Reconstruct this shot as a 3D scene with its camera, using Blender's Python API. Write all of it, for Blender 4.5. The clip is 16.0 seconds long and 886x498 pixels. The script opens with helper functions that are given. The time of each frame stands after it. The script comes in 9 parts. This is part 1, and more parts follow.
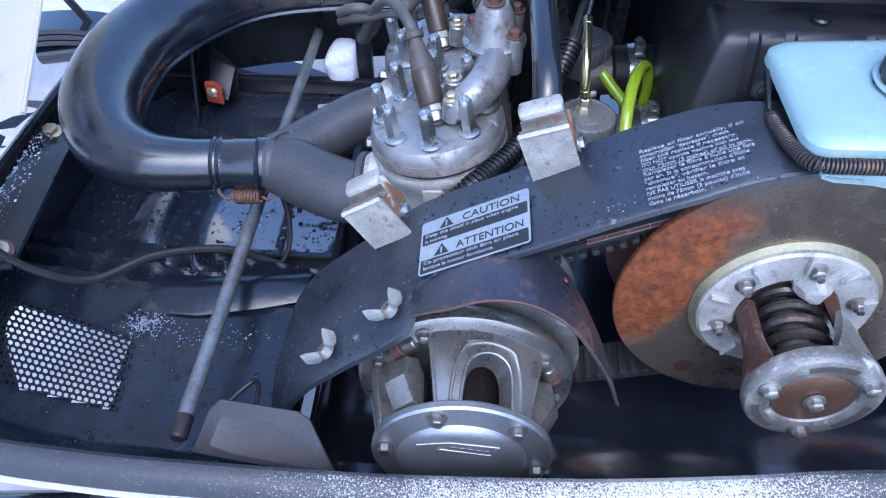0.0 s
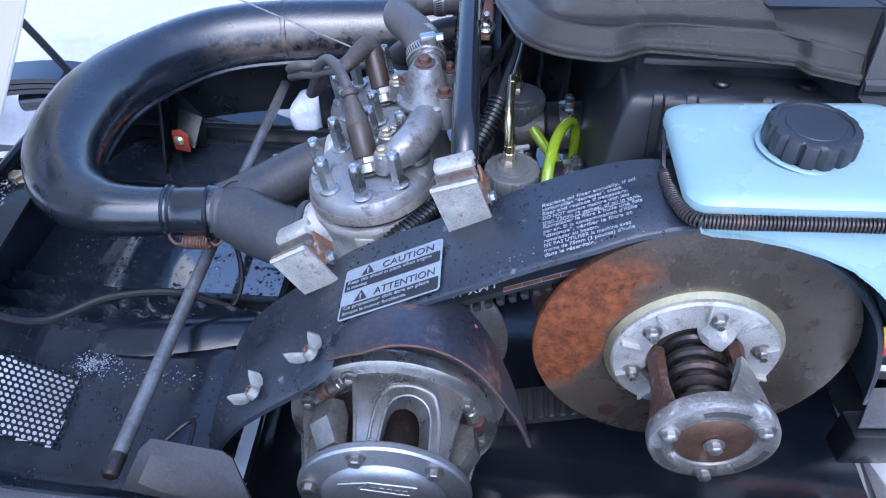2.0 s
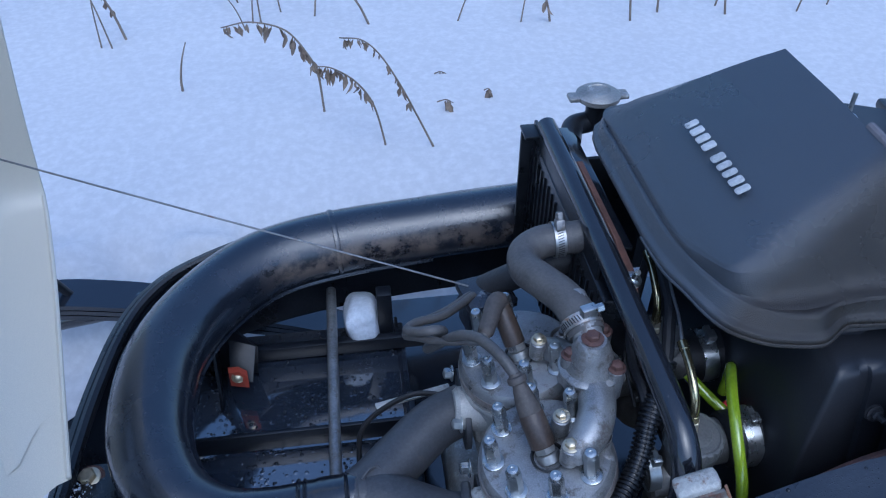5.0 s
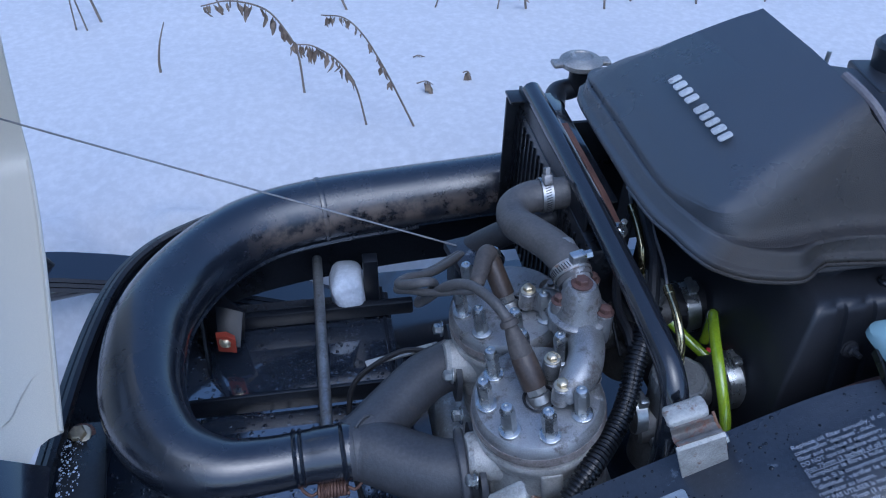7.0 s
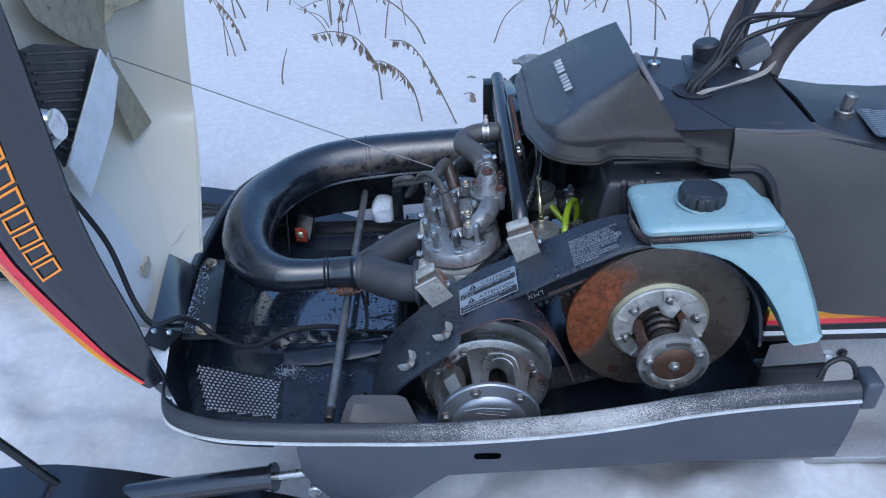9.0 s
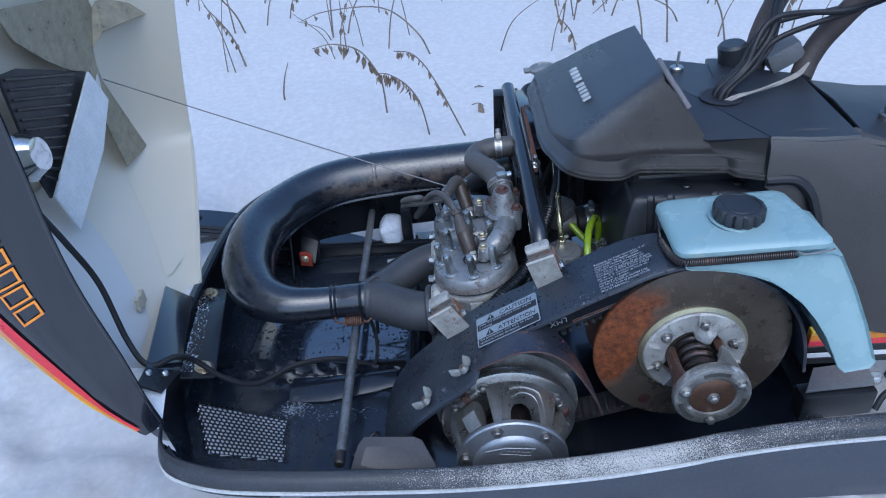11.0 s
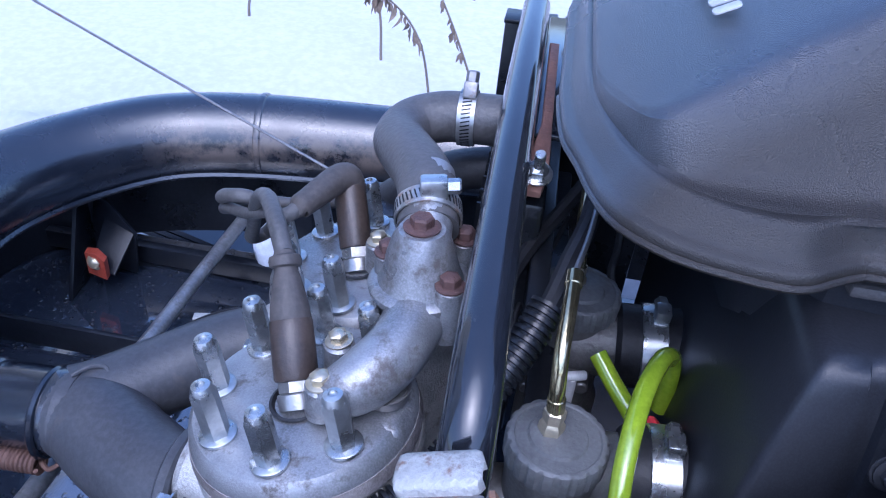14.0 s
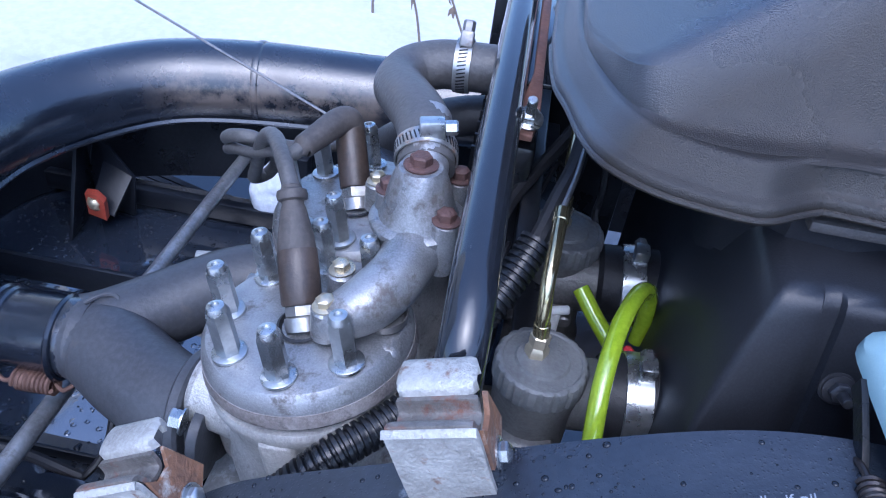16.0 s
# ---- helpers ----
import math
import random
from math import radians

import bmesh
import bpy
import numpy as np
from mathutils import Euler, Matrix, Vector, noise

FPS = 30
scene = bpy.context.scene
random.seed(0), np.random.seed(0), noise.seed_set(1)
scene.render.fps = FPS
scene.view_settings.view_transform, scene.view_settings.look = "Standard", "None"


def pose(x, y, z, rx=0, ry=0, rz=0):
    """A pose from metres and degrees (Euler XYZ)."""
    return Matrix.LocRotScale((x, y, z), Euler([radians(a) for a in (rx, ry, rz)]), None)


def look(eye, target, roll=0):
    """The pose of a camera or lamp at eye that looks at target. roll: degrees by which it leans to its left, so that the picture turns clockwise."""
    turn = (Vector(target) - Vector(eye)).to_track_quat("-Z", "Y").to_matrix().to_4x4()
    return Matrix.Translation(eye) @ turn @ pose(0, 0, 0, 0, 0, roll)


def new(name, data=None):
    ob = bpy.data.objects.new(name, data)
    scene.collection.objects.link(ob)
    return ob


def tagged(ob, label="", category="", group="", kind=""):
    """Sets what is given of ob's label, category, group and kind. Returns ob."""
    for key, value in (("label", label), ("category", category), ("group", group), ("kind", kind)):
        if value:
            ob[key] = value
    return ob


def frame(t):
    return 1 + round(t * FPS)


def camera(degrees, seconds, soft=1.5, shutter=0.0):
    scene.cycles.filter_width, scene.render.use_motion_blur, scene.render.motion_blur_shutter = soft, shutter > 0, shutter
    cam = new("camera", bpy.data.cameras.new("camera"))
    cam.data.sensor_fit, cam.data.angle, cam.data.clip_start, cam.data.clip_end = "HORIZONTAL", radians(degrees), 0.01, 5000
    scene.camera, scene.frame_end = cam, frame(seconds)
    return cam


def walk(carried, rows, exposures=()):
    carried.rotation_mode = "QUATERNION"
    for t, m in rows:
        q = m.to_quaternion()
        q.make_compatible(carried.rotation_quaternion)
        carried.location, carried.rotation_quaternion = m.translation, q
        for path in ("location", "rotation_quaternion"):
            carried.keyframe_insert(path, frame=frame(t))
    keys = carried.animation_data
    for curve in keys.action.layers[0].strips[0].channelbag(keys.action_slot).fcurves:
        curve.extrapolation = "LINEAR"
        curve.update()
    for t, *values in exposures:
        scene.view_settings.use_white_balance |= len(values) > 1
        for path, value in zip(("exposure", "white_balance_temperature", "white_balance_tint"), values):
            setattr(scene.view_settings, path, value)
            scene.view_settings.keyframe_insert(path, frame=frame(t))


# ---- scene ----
cam = camera(61.7, 16.0, soft=1.1)
PATH = [
    (0, (-0.001, 0.016, 1.012), (-0.071, 1.384, -0.446), 0.3),
    (0.5, (0.012, 0.019, 1.018), (-0.06, 1.403, -0.423), 0.0),
    (1, (0.029, 0.01, 1.03), (-0.06, 1.433, -0.372), -0.2),
    (1.5, (0.065, -0.001, 1.038), (-0.013, 1.442, -0.345), 0.4),
    (2, (0.063, 0.003, 1.036), (-0.02, 1.449, -0.343), 0.5),
    (2.5, (0.055, 0.012, 1.048), (-0.054, 1.469, -0.318), 0.2),
    (3, (0.062, 0.035, 1.08), (-0.131, 1.484, -0.285), -2.8),
    (3.5, (0.065, 0.059, 1.153), (-0.307, 1.533, -0.146), -7.8),
    (4, (-0.039, 0.104, 1.18), (-0.317, 1.624, -0.09), -5.3),
    (4.5, (-0.161, 0.161, 1.174), (-0.021, 1.684, -0.116), -0.3),
    (4.7, (-0.166, 0.182, 1.169), (0.017, 1.698, -0.123), -0.1),
    (6.8, (-0.215, 0.155, 1.147), (0.037, 1.686, -0.115), 0.6),
    (7, (-0.195, 0.143, 1.137), (0.083, 1.652, -0.147), 1.6),
    (7.5, (-0.136, 0.033, 1.174), (0.133, 1.522, -0.134), 1.3),
    (8, (-0.023, -0.189, 1.208), (0.002, 1.329, -0.094), -3.4),
    (8.5, (-0.012, -0.332, 1.248), (-0.064, 1.24, 0.014), -3.1),
    (9, (-0.044, -0.396, 1.271), (-0.071, 1.226, 0.101), -2.1),
    (9.2, (-0.048, -0.403, 1.278), (-0.072, 1.235, 0.13), -2.1),
    (11.3, (-0.05, -0.27, 1.229), (-0.103, 1.361, 0.074), -4.3),
    (11.5, (-0.021, -0.194, 1.209), (-0.074, 1.432, 0.045), -4.0),
    (12, (0.005, -0.026, 1.191), (-0.069, 1.564, -0.02), -3.6),
    (12.5, (0.022, 0.116, 1.153), (-0.086, 1.681, -0.088), -2.1),
    (13, (0.077, 0.219, 1.024), (-0.072, 1.747, -0.258), 1.2),
    (13.5, (0.069, 0.267, 0.936), (-0.131, 1.82, -0.308), 3.5),
    (14, (0.056, 0.288, 0.91), (-0.119, 1.903, -0.258), 5.8),
    (14.5, (0.051, 0.286, 0.91), (-0.108, 1.93, -0.218), 7.3),
    (15, (0.047, 0.283, 0.912), (-0.1, 1.927, -0.218), 8.4),
    (15.5, (0.054, 0.268, 0.906), (-0.07, 1.858, -0.301), 8.5),
    (16, (0.054, 0.257, 0.916), (-0.06, 1.815, -0.332), 8.1),
]
EXPOSURES = [(0, 1.50, 5090, 13), (1.5, 1.46, 5090, 13), (3, 1.4, 5040, 14), (3.5, 1.18, 4990, 18), (4, 0.86, 4910, 13), (4.5, 0.40, 4690, 7), (7, 0.38, 4760, 9), (7.5, 0.64, 4820, 7), (8, 0.77, 4940, 8), (8.5, 0.66, 5050, 7), (9.2, 0.54, 5100, 5), (11.3, 0.50, 5010, 5), (12.5, 0.48, 4830, 5), (13.5, 1.02, 4690, 12), (14, 1.27, 4790, 20), (15, 1.29, 4750, 20), (16, 1.37, 4880, 15)]
walk(cam, [(t, look(eye, target, roll)) for t, eye, target, roll in PATH], EXPOSURES)

# ---- world and light ----
world = bpy.data.worlds.new("winter_sky")
scene.world = world
world.use_nodes = True
wn, wl = world.node_tree.nodes, world.node_tree.links
sky = wn.new("ShaderNodeTexSky")
sky.sky_type, sky.sun_disc = "NISHITA", False
sky.sun_elevation, sky.sun_rotation = radians(60), radians(178)
sky.air_density, sky.dust_density, sky.ozone_density = 1.0, 3.0, 1.0
wn["Background"].inputs["Strength"].default_value = 0.15
wl.new(sky.outputs[0], wn["Background"].inputs["Color"])
sun = new("sun", bpy.data.lights.new("sun", "SUN"))
sun.data.energy, sun.data.angle, sun.data.color = 0.35, radians(60), (1.0, 0.97, 0.93)
sun.matrix_world = look((0.05, -1.1, 3.4), (0, 0.6, 0.5))


# ---- materials ----
def ramp(nt, fac, stops):
    r = nt.nodes.new("ShaderNodeValToRGB")
    while len(r.color_ramp.elements) < len(stops):
        r.color_ramp.elements.new(0.5)
    for e, (p, c) in zip(r.color_ramp.elements, stops):
        e.position = p
        e.color = (*c, 1) if len(c) == 3 else c
    nt.links.new(fac, r.inputs[0])
    return r.outputs[0]


def noise_tex(nt, scale, detail=4, rough=0.55, vec=None):
    n = nt.nodes.new("ShaderNodeTexNoise")
    n.inputs["Scale"].default_value, n.inputs["Detail"].default_value, n.inputs["Roughness"].default_value = scale, detail, rough
    if vec is not None:
        nt.links.new(vec, n.inputs["Vector"])
    return n.outputs[0]


def mixed(nt, fac, a, b):
    m = nt.nodes.new("ShaderNodeMix")
    m.data_type = "RGBA"
    for sock, v in ((m.inputs[0], fac), (m.inputs[6], a), (m.inputs[7], b)):
        if isinstance(v, (int, float)):
            sock.default_value = v
        elif isinstance(v, tuple):
            sock.default_value = (*v, 1)
        else:
            nt.links.new(v, sock)
    return m.outputs[2]


def surface(name, colour, dark=None, rough=0.5, metal=0.0, scale=18.0, fine=220.0, bump=0.15, spread=0.12,
            stain=None, stain_amount=0.35, stain_scale=30.0, drops=0.0, drop_scale=260.0, coat=0.0, spec=0.5, alpha=None, trans=0.0, ior=1.5):
    """A worn surface: broad mottling, fine grain, optional stains and droplets."""
    m = bpy.data.materials.new(name)
    m.use_nodes = True
    nt = m.node_tree
    b = nt.nodes["Principled BSDF"]
    pos = nt.nodes.new("ShaderNodeNewGeometry").outputs["Position"]
    broad, grain = noise_tex(nt, scale, 5, 0.6, pos), noise_tex(nt, fine, 3, 0.6, pos)
    dark = dark or tuple(c * 0.6 for c in colour)
    col = mixed(nt, ramp(nt, broad, [(0.35, (0, 0, 0)), (0.65, (1, 1, 1))]), dark, colour)
    col = mixed(nt, ramp(nt, grain, [(0.4, (0, 0, 0)), (0.75, (0.45, 0.45, 0.45))]), col, tuple(min(1, c * 1.35 + 0.01) for c in colour))
    rgh = None
    mask = None
    if stain:
        mask = ramp(nt, noise_tex(nt, stain_scale, 8, 0.7, pos), [(0.62 - stain_amount * 0.3, (0, 0, 0)), (0.70 - stain_amount * 0.2, (1, 1, 1))])
        col = mixed(nt, mask, col, stain)
    nt.links.new(col, b.inputs["Base Color"])
    mr = nt.nodes.new("ShaderNodeMapRange")
    nt.links.new(broad, mr.inputs[0])
    mr.inputs[1].default_value, mr.inputs[2].default_value = 0.3, 0.7
    mr.inputs[3].default_value, mr.inputs[4].default_value = max(0.02, rough - spread), min(1, rough + spread)
    nt.links.new(mr.outputs[0], b.inputs["Roughness"])
    b.inputs["Metallic"].default_value = metal
    b.inputs["Coat Weight"].default_value = coat
    b.inputs["Coat Roughness"].default_value = 0.08
    b.inputs["Specular IOR Level"].default_value = spec
    b.inputs["Transmission Weight"].default_value = trans
    b.inputs["IOR"].default_value = ior
    if metal and mask is not None:
        inv = nt.nodes.new("ShaderNodeMath")
        inv.operation = "MULTIPLY_ADD"
        nt.links.new(mask, inv.inputs[0])
        inv.inputs[1].default_value, inv.inputs[2].default_value = -metal, metal
        nt.links.new(inv.outputs[0], b.inputs["Metallic"])
    bp = nt.nodes.new("ShaderNodeBump")
    bp.inputs["Strength"].default_value, bp.inputs["Distance"].default_value = bump, 0.002
    nt.links.new(grain, bp.inputs["Height"])
    last = bp.outputs[0]
    if drops:
        v = nt.nodes.new("ShaderNodeTexVoronoi")
        v.inputs["Scale"].default_value = drop_scale
        nt.links.new(pos, v.inputs["Vector"])
        d = ramp(nt, v.outputs["Distance"], [(0.0, (1, 1, 1)), (0.2, (0.75, 0.75, 0.75)), (0.36, (0, 0, 0))])
        sep = nt.nodes.new("ShaderNodeSeparateColor")
        nt.links.new(v.outputs["Color"], sep.inputs[0])
        some = ramp(nt, sep.outputs[0], [(0.45, (0, 0, 0)), (0.55, (1, 1, 1))])
        d = mixed(nt, some, (0.0, 0.0, 0.0), d)
        b2 = nt.nodes.new("ShaderNodeBump")
        b2.inputs["Strength"].default_value, b2.inputs["Distance"].default_value = drops, 0.002
        nt.links.new(d, b2.inputs["Height"])
        nt.links.new(last, b2.inputs["Normal"])
        last = b2.outputs[0]
    nt.links.new(last, b.inputs["Normal"])
    return m


M = {
    "snow": surface("snow", (0.550, 0.540, 0.540), (0.542, 0.532, 0.533), 0.75, 0, 7, 60, 0.10),
    "ice": surface("packed_snow", (0.56, 0.60, 0.68), (0.42, 0.47, 0.55), 0.5, 0, 40, 200, 0.4),
    "pipe": surface("black_pipe_paint", (0.011, 0.014, 0.022), (0.006, 0.008, 0.013), 0.25, 0, 16, 300, 0.12, 0.12, coat=0.35, spec=0.9),
    "header": surface("sooty_header", (0.056, 0.058, 0.065), (0.036, 0.037, 0.042), 0.48, 0.0, 10, 300, 0.15, 0.10, (0.075, 0.068, 0.064), 0.1, 20),
    "pan": surface("wet_black_pan", (0.012, 0.015, 0.023), (0.008, 0.010, 0.016), 0.16, 0, 10, 180, 0.06, 0.08, coat=0.35, spec=0.9),
    "black": surface("black_paint", (0.010, 0.011, 0.014), (0.006, 0.007, 0.009), 0.32, 0, 16, 240, 0.1, spec=0.5),
    "guard": surface("blue_black_guard", (0.024, 0.029, 0.040), (0.016, 0.019, 0.027), 0.34, 0, 12, 260, 0.15, 0.12, (0.16, 0.18, 0.21), 0.02, 60, 0.28, 620, spec=0.7),
    "skirt": surface("dark_grey_skirt", (0.055, 0.062, 0.080), (0.042, 0.048, 0.062), 0.40, 0, 6, 260, 0.1, spec=0.6),
    "console": surface("faded_console_plastic", (0.074, 0.069, 0.066), (0.055, 0.051, 0.049), 0.5, 0, 6, 800, 0.35, 0.08, spec=0.4),
    "rubber": surface("rubber", (0.016, 0.016, 0.018), (0.009, 0.009, 0.011), 0.5, 0, 30, 300, 0.2, spec=0.4),
    "hose": surface("grey_hose", (0.090, 0.085, 0.081), (0.056, 0.053, 0.051), 0.5, 0, 35, 320, 0.25),
    "hose_dark": surface("dark_hose", (0.030, 0.030, 0.033), (0.020, 0.020, 0.022), 0.5, 0, 35, 320, 0.2),
    "alu": surface("cast_aluminium", (0.36, 0.362, 0.365), (0.17, 0.168, 0.166), 0.36, 0.6, 22, 900, 0.16, 0.12, (0.095, 0.083, 0.074), 0.26, 60),
    "head_stain": surface("corroded_head_edge", (0.36, 0.325, 0.305), (0.17, 0.145, 0.13), 0.55, 0.3, 45, 500, 0.3, 0.1, (0.10, 0.085, 0.078), 0.25, 70),
    "alu_clean": surface("machined_aluminium", (0.43, 0.425, 0.41), (0.31, 0.305, 0.293), 0.30, 0.85, 34, 420, 0.03, 0.10, (0.26, 0.25, 0.235), -0.05, 60),
    "alu_grey": surface("oxidised_aluminium", (0.35, 0.34, 0.318), (0.22, 0.214, 0.20), 0.46, 0.65, 30, 420, 0.35, 0.1, (0.5, 0.5, 0.5), 0.2, 60),
    "zinc": surface("zinc_steel", (0.50, 0.515, 0.515), (0.36, 0.37, 0.37), 0.30, 0.9, 40, 300, 0.05),
    "brass": surface("yellow_zinc", (0.56, 0.50, 0.36), (0.44, 0.38, 0.28), 0.3, 0.8, 40, 300, 0.05),
    "steel": surface("worn_steel", (0.30, 0.29, 0.28), (0.2, 0.19, 0.185), 0.45, 0.8, 25, 320, 0.2, 0.12, (0.17, 0.075, 0.04), 0.2, 30),
    "rust": surface("rust", (0.30, 0.11, 0.05), (0.17, 0.06, 0.03), 0.85, 0.1, 40, 300, 0.6),
    "rust_dark": surface("dark_rust", (0.115, 0.060, 0.048), (0.065, 0.040, 0.036), 0.6, 0.3, 60, 500, 0.5),
    "shield": surface("burnt_steel", (0.075, 0.076, 0.095), (0.040, 0.045, 0.066), 0.34, 0.6, 16, 260, 0.2, 0.12, (0.17, 0.095, 0.06), 0.2, 34),
    "clip": surface("rusty_zinc_clip", (0.43, 0.42, 0.385), (0.27, 0.26, 0.235), 0.5, 0.25, 60, 520, 0.5, 0.1, (0.19, 0.125, 0.09), 0.16, 90),
    "oil": surface("blue_translucent_plastic", (0.265, 0.375, 0.390), (0.225, 0.340, 0.365), 0.27, 0, 9, 3000, 0.01, 0.06, (0.34, 0.41, 0.38), -0.04, 12),
    "fibre": surface("cream_fibreglass", (0.60, 0.555, 0.45), (0.58, 0.545, 0.46), 0.34, 0, 3, 1200, 0.02, 0.05),
    "foil": surface("dirty_foil_pad", (0.30, 0.27, 0.19), (0.19, 0.17, 0.12), 0.5, 0.15, 40, 90, 1.0, 0.1, (0.09, 0.08, 0.06), 0.10, 45),
    "hood_black": surface("black_gelcoat", (0.012, 0.014, 0.020), (0.009, 0.010, 0.015), 0.14, 0, 5, 200, 0.02, 0.04, coat=0.5, spec=0.8),
    "white": surface("white_paint", (0.78, 0.79, 0.80), (0.66, 0.67, 0.68), 0.5, 0, 30, 300, 0.1),
    "label": surface("silver_label", (0.30, 0.335, 0.365), (0.24, 0.27, 0.30), 0.4, 0.2, 30, 300, 0.05, 0.1, (0.26, 0.30, 0.35), 0.0, 40),
    "ink": surface("black_ink", (0.02, 0.02, 0.025), None, 0.5, 0, 30, 300, 0.05),
    "orange": surface("orange_stripe", (0.85, 0.30, 0.03), (0.8, 0.26, 0.03), 0.35, 0, 10, 300, 0.04),
    "red": surface("red_stripe", (0.75, 0.05, 0.07), (0.65, 0.04, 0.06), 0.35, 0, 10, 300, 0.04),
    "yellow": surface("yellow_stripe", (0.85, 0.55, 0.05), (0.8, 0.5, 0.05), 0.35, 0, 10, 300, 0.04),
    "green_hose": surface("green_fuel_line", (0.29, 0.40, 0.012), (0.22, 0.33, 0.010), 0.14, 0, 20, 300, 0.02, 0.05, coat=0.6, spec=0.8),
    "spring_dark": surface("dark_spring", (0.07, 0.06, 0.058), (0.04, 0.035, 0.034), 0.35, 0.6, 30, 300, 0.1, 0.1, (0.15, 0.07, 0.04), 0.15, 40),
    "spring": surface("rusty_spring", (0.15, 0.085, 0.06), (0.09, 0.05, 0.04), 0.6, 0.5, 40, 300, 0.3),
    "stem": surface("dry_stem", (0.23, 0.185, 0.14), (0.14, 0.11, 0.085), 0.8, 0, 30, 200, 0.2),
    "leaf": surface("dry_leaf", (0.27, 0.21, 0.15), (0.14, 0.105, 0.08), 0.8, 0, 40, 200, 0.2),
    "belt": surface("belt_rubber", (0.028, 0.028, 0.03), (0.018, 0.018, 0.02), 0.62, 0, 40, 300, 0.2),
    "tunnel": surface("brushed_tunnel_aluminium", (0.42, 0.42, 0.42), (0.33, 0.33, 0.33), 0.42, 0.7, 12, 300, 0.1),
}


# ---- building blocks ----
def bm_new():
    return bmesh.new()


def part(name, bm, material, parent=None, label="", smooth=35.0):
    """Links a bmesh, given in world metres, as one mesh under a thing or a part."""
    base = Vector((0, 0, 0))
    p = parent
    while p is not None:
        base += p.location
        p = p.parent
    bmesh.ops.recalc_face_normals(bm, faces=bm.faces)
    me = bpy.data.meshes.new(name)
    bm.transform(Matrix.Translation(-base))
    bm.to_mesh(me)
    bm.free()
    me.materials.append(material if not isinstance(material, str) else M[material])
    if smooth:
        for poly in me.polygons:
            poly.use_smooth = True
        me.set_sharp_from_angle(angle=radians(smooth))
    ob = new(name, me)
    if parent:
        ob.parent = parent
    return tagged(ob, label)


def thing(name, at, label, category, group="", kind=""):
    ob = new(name)
    ob.empty_display_size = 0.02
    ob.location = at
    return tagged(ob, label, category, group, kind)


def single(name, bm, material, label, category, group="", kind="", smooth=35.0):
    return tagged(part(name, bm, material, None, "", smooth), label, category, group, kind)


def basis(axis, up=(0, 0, 1)):
    a = Vector(axis).normalized()
    u = Vector(up)
    if abs(a.dot(u)) > 0.95:
        u = Vector((0, 1, 0)) if abs(a.y) < 0.9 else Vector((1, 0, 0))
    x = u.cross(a).normalized()
    y = a.cross(x)
    return Matrix((x, y, a)).transposed()


def lathe(bm, profile, origin, axis, seg=48, a0=0.0, a1=360.0, up=(0, 0, 1)):
    """Turns (radius, distance along axis) pairs round an axis."""
    r3, o = basis(axis, up), Vector(origin)
    full = abs(a1 - a0) >= 359.9
    n = seg if full else seg + 1
    rings = []
    for rad, h in profile:
        if rad < 1e-6:
            v = bm.verts.new(o + r3 @ Vector((0, 0, h)))
            rings.append([v] * n)
            continue
        ring = []
        for k in range(n):
            a = radians(a0 + (a1 - a0) * k / seg)
            ring.append(bm.verts.new(o + r3 @ Vector((rad * math.cos(a), rad * math.sin(a), h))))
        rings.append(ring)
    for r0, r1 in zip(rings, rings[1:]):
        for k in range(n if full else n - 1):
            k2 = (k + 1) % n
            vs = []
            for v in (r0[k], r0[k2], r1[k2], r1[k]):
                if v not in vs:
                    vs.append(v)
            if len(vs) > 2:
                try:
                    bm.faces.new(vs)
                except ValueError:
                    pass
    return bm


def cyl(bm, a, b, r, r2=None, seg=20, bev=0.0):
    a, b = Vector(a), Vector(b)
    L = (b - a).length
    r2 = r if r2 is None else r2
    e = min(bev, L * 0.4, r * 0.6)
    prof = [(0, 0), (r - e, 0)] + ([(r, e), (r2, L - e)] if e else [(r, 0), (r2, L)][0:2]) + [(r2 - e, L), (0, L)]
    if not e:
        prof = [(0, 0), (r, 0), (r2, L), (0, L)]
    return lathe(bm, prof, a, b - a, seg)


def hexbolt(bm, at, axis, r=0.006, h=0.006, washer=True, dome=True):
    at, ax = Vector(at), Vector(axis).normalized()
    if washer:
        lathe(bm, [(0, 0), (r * 1.45, 0), (r * 1.45, r * 0.18), (r * 1.2, r * 0.3), (0, r * 0.3)], at, ax, 18)
    lathe(bm, [(0, r * 0.2), (r, r * 0.25), (r, h), (r * 0.82, h + r * 0.16), (0, h + r * (0.4 if dome else 0.16))], at, ax, 6)
    return bm


def box(bm, c, size, rot=None, bev=0.0, seg=2):
    m = Matrix.Translation(c) @ (rot.to_4x4() if rot is not None else Matrix()) @ Matrix.Diagonal((*size, 1))
    made = bmesh.ops.create_cube(bm, size=1.0, matrix=m)
    if bev:
        edges = list({e for v in made["verts"] for e in v.link_edges})
        bmesh.ops.bevel(bm, geom=edges, offset=bev, segments=seg, profile=0.5, affect="EDGES")
    return bm


def smooth_path(points, per=8):
    """Catmull-Rom through points of any dimension."""
    p = [np.array(q, float) for q in points]
    p = [2 * p[0] - p[1]] + p + [2 * p[-1] - p[-2]]
    out = []
    for k in range(1, len(p) - 2):
        for j in range(per):
            t = j / per
            a, b, c, d = p[k - 1], p[k], p[k + 1], p[k + 2]
            out.append(0.5 * (2 * b + (c - a) * t + (2 * a - 5 * b + 4 * c - d) * t * t + (3 * b - a - 3 * c + d) * t ** 3))
    out.append(p[-2])
    return out


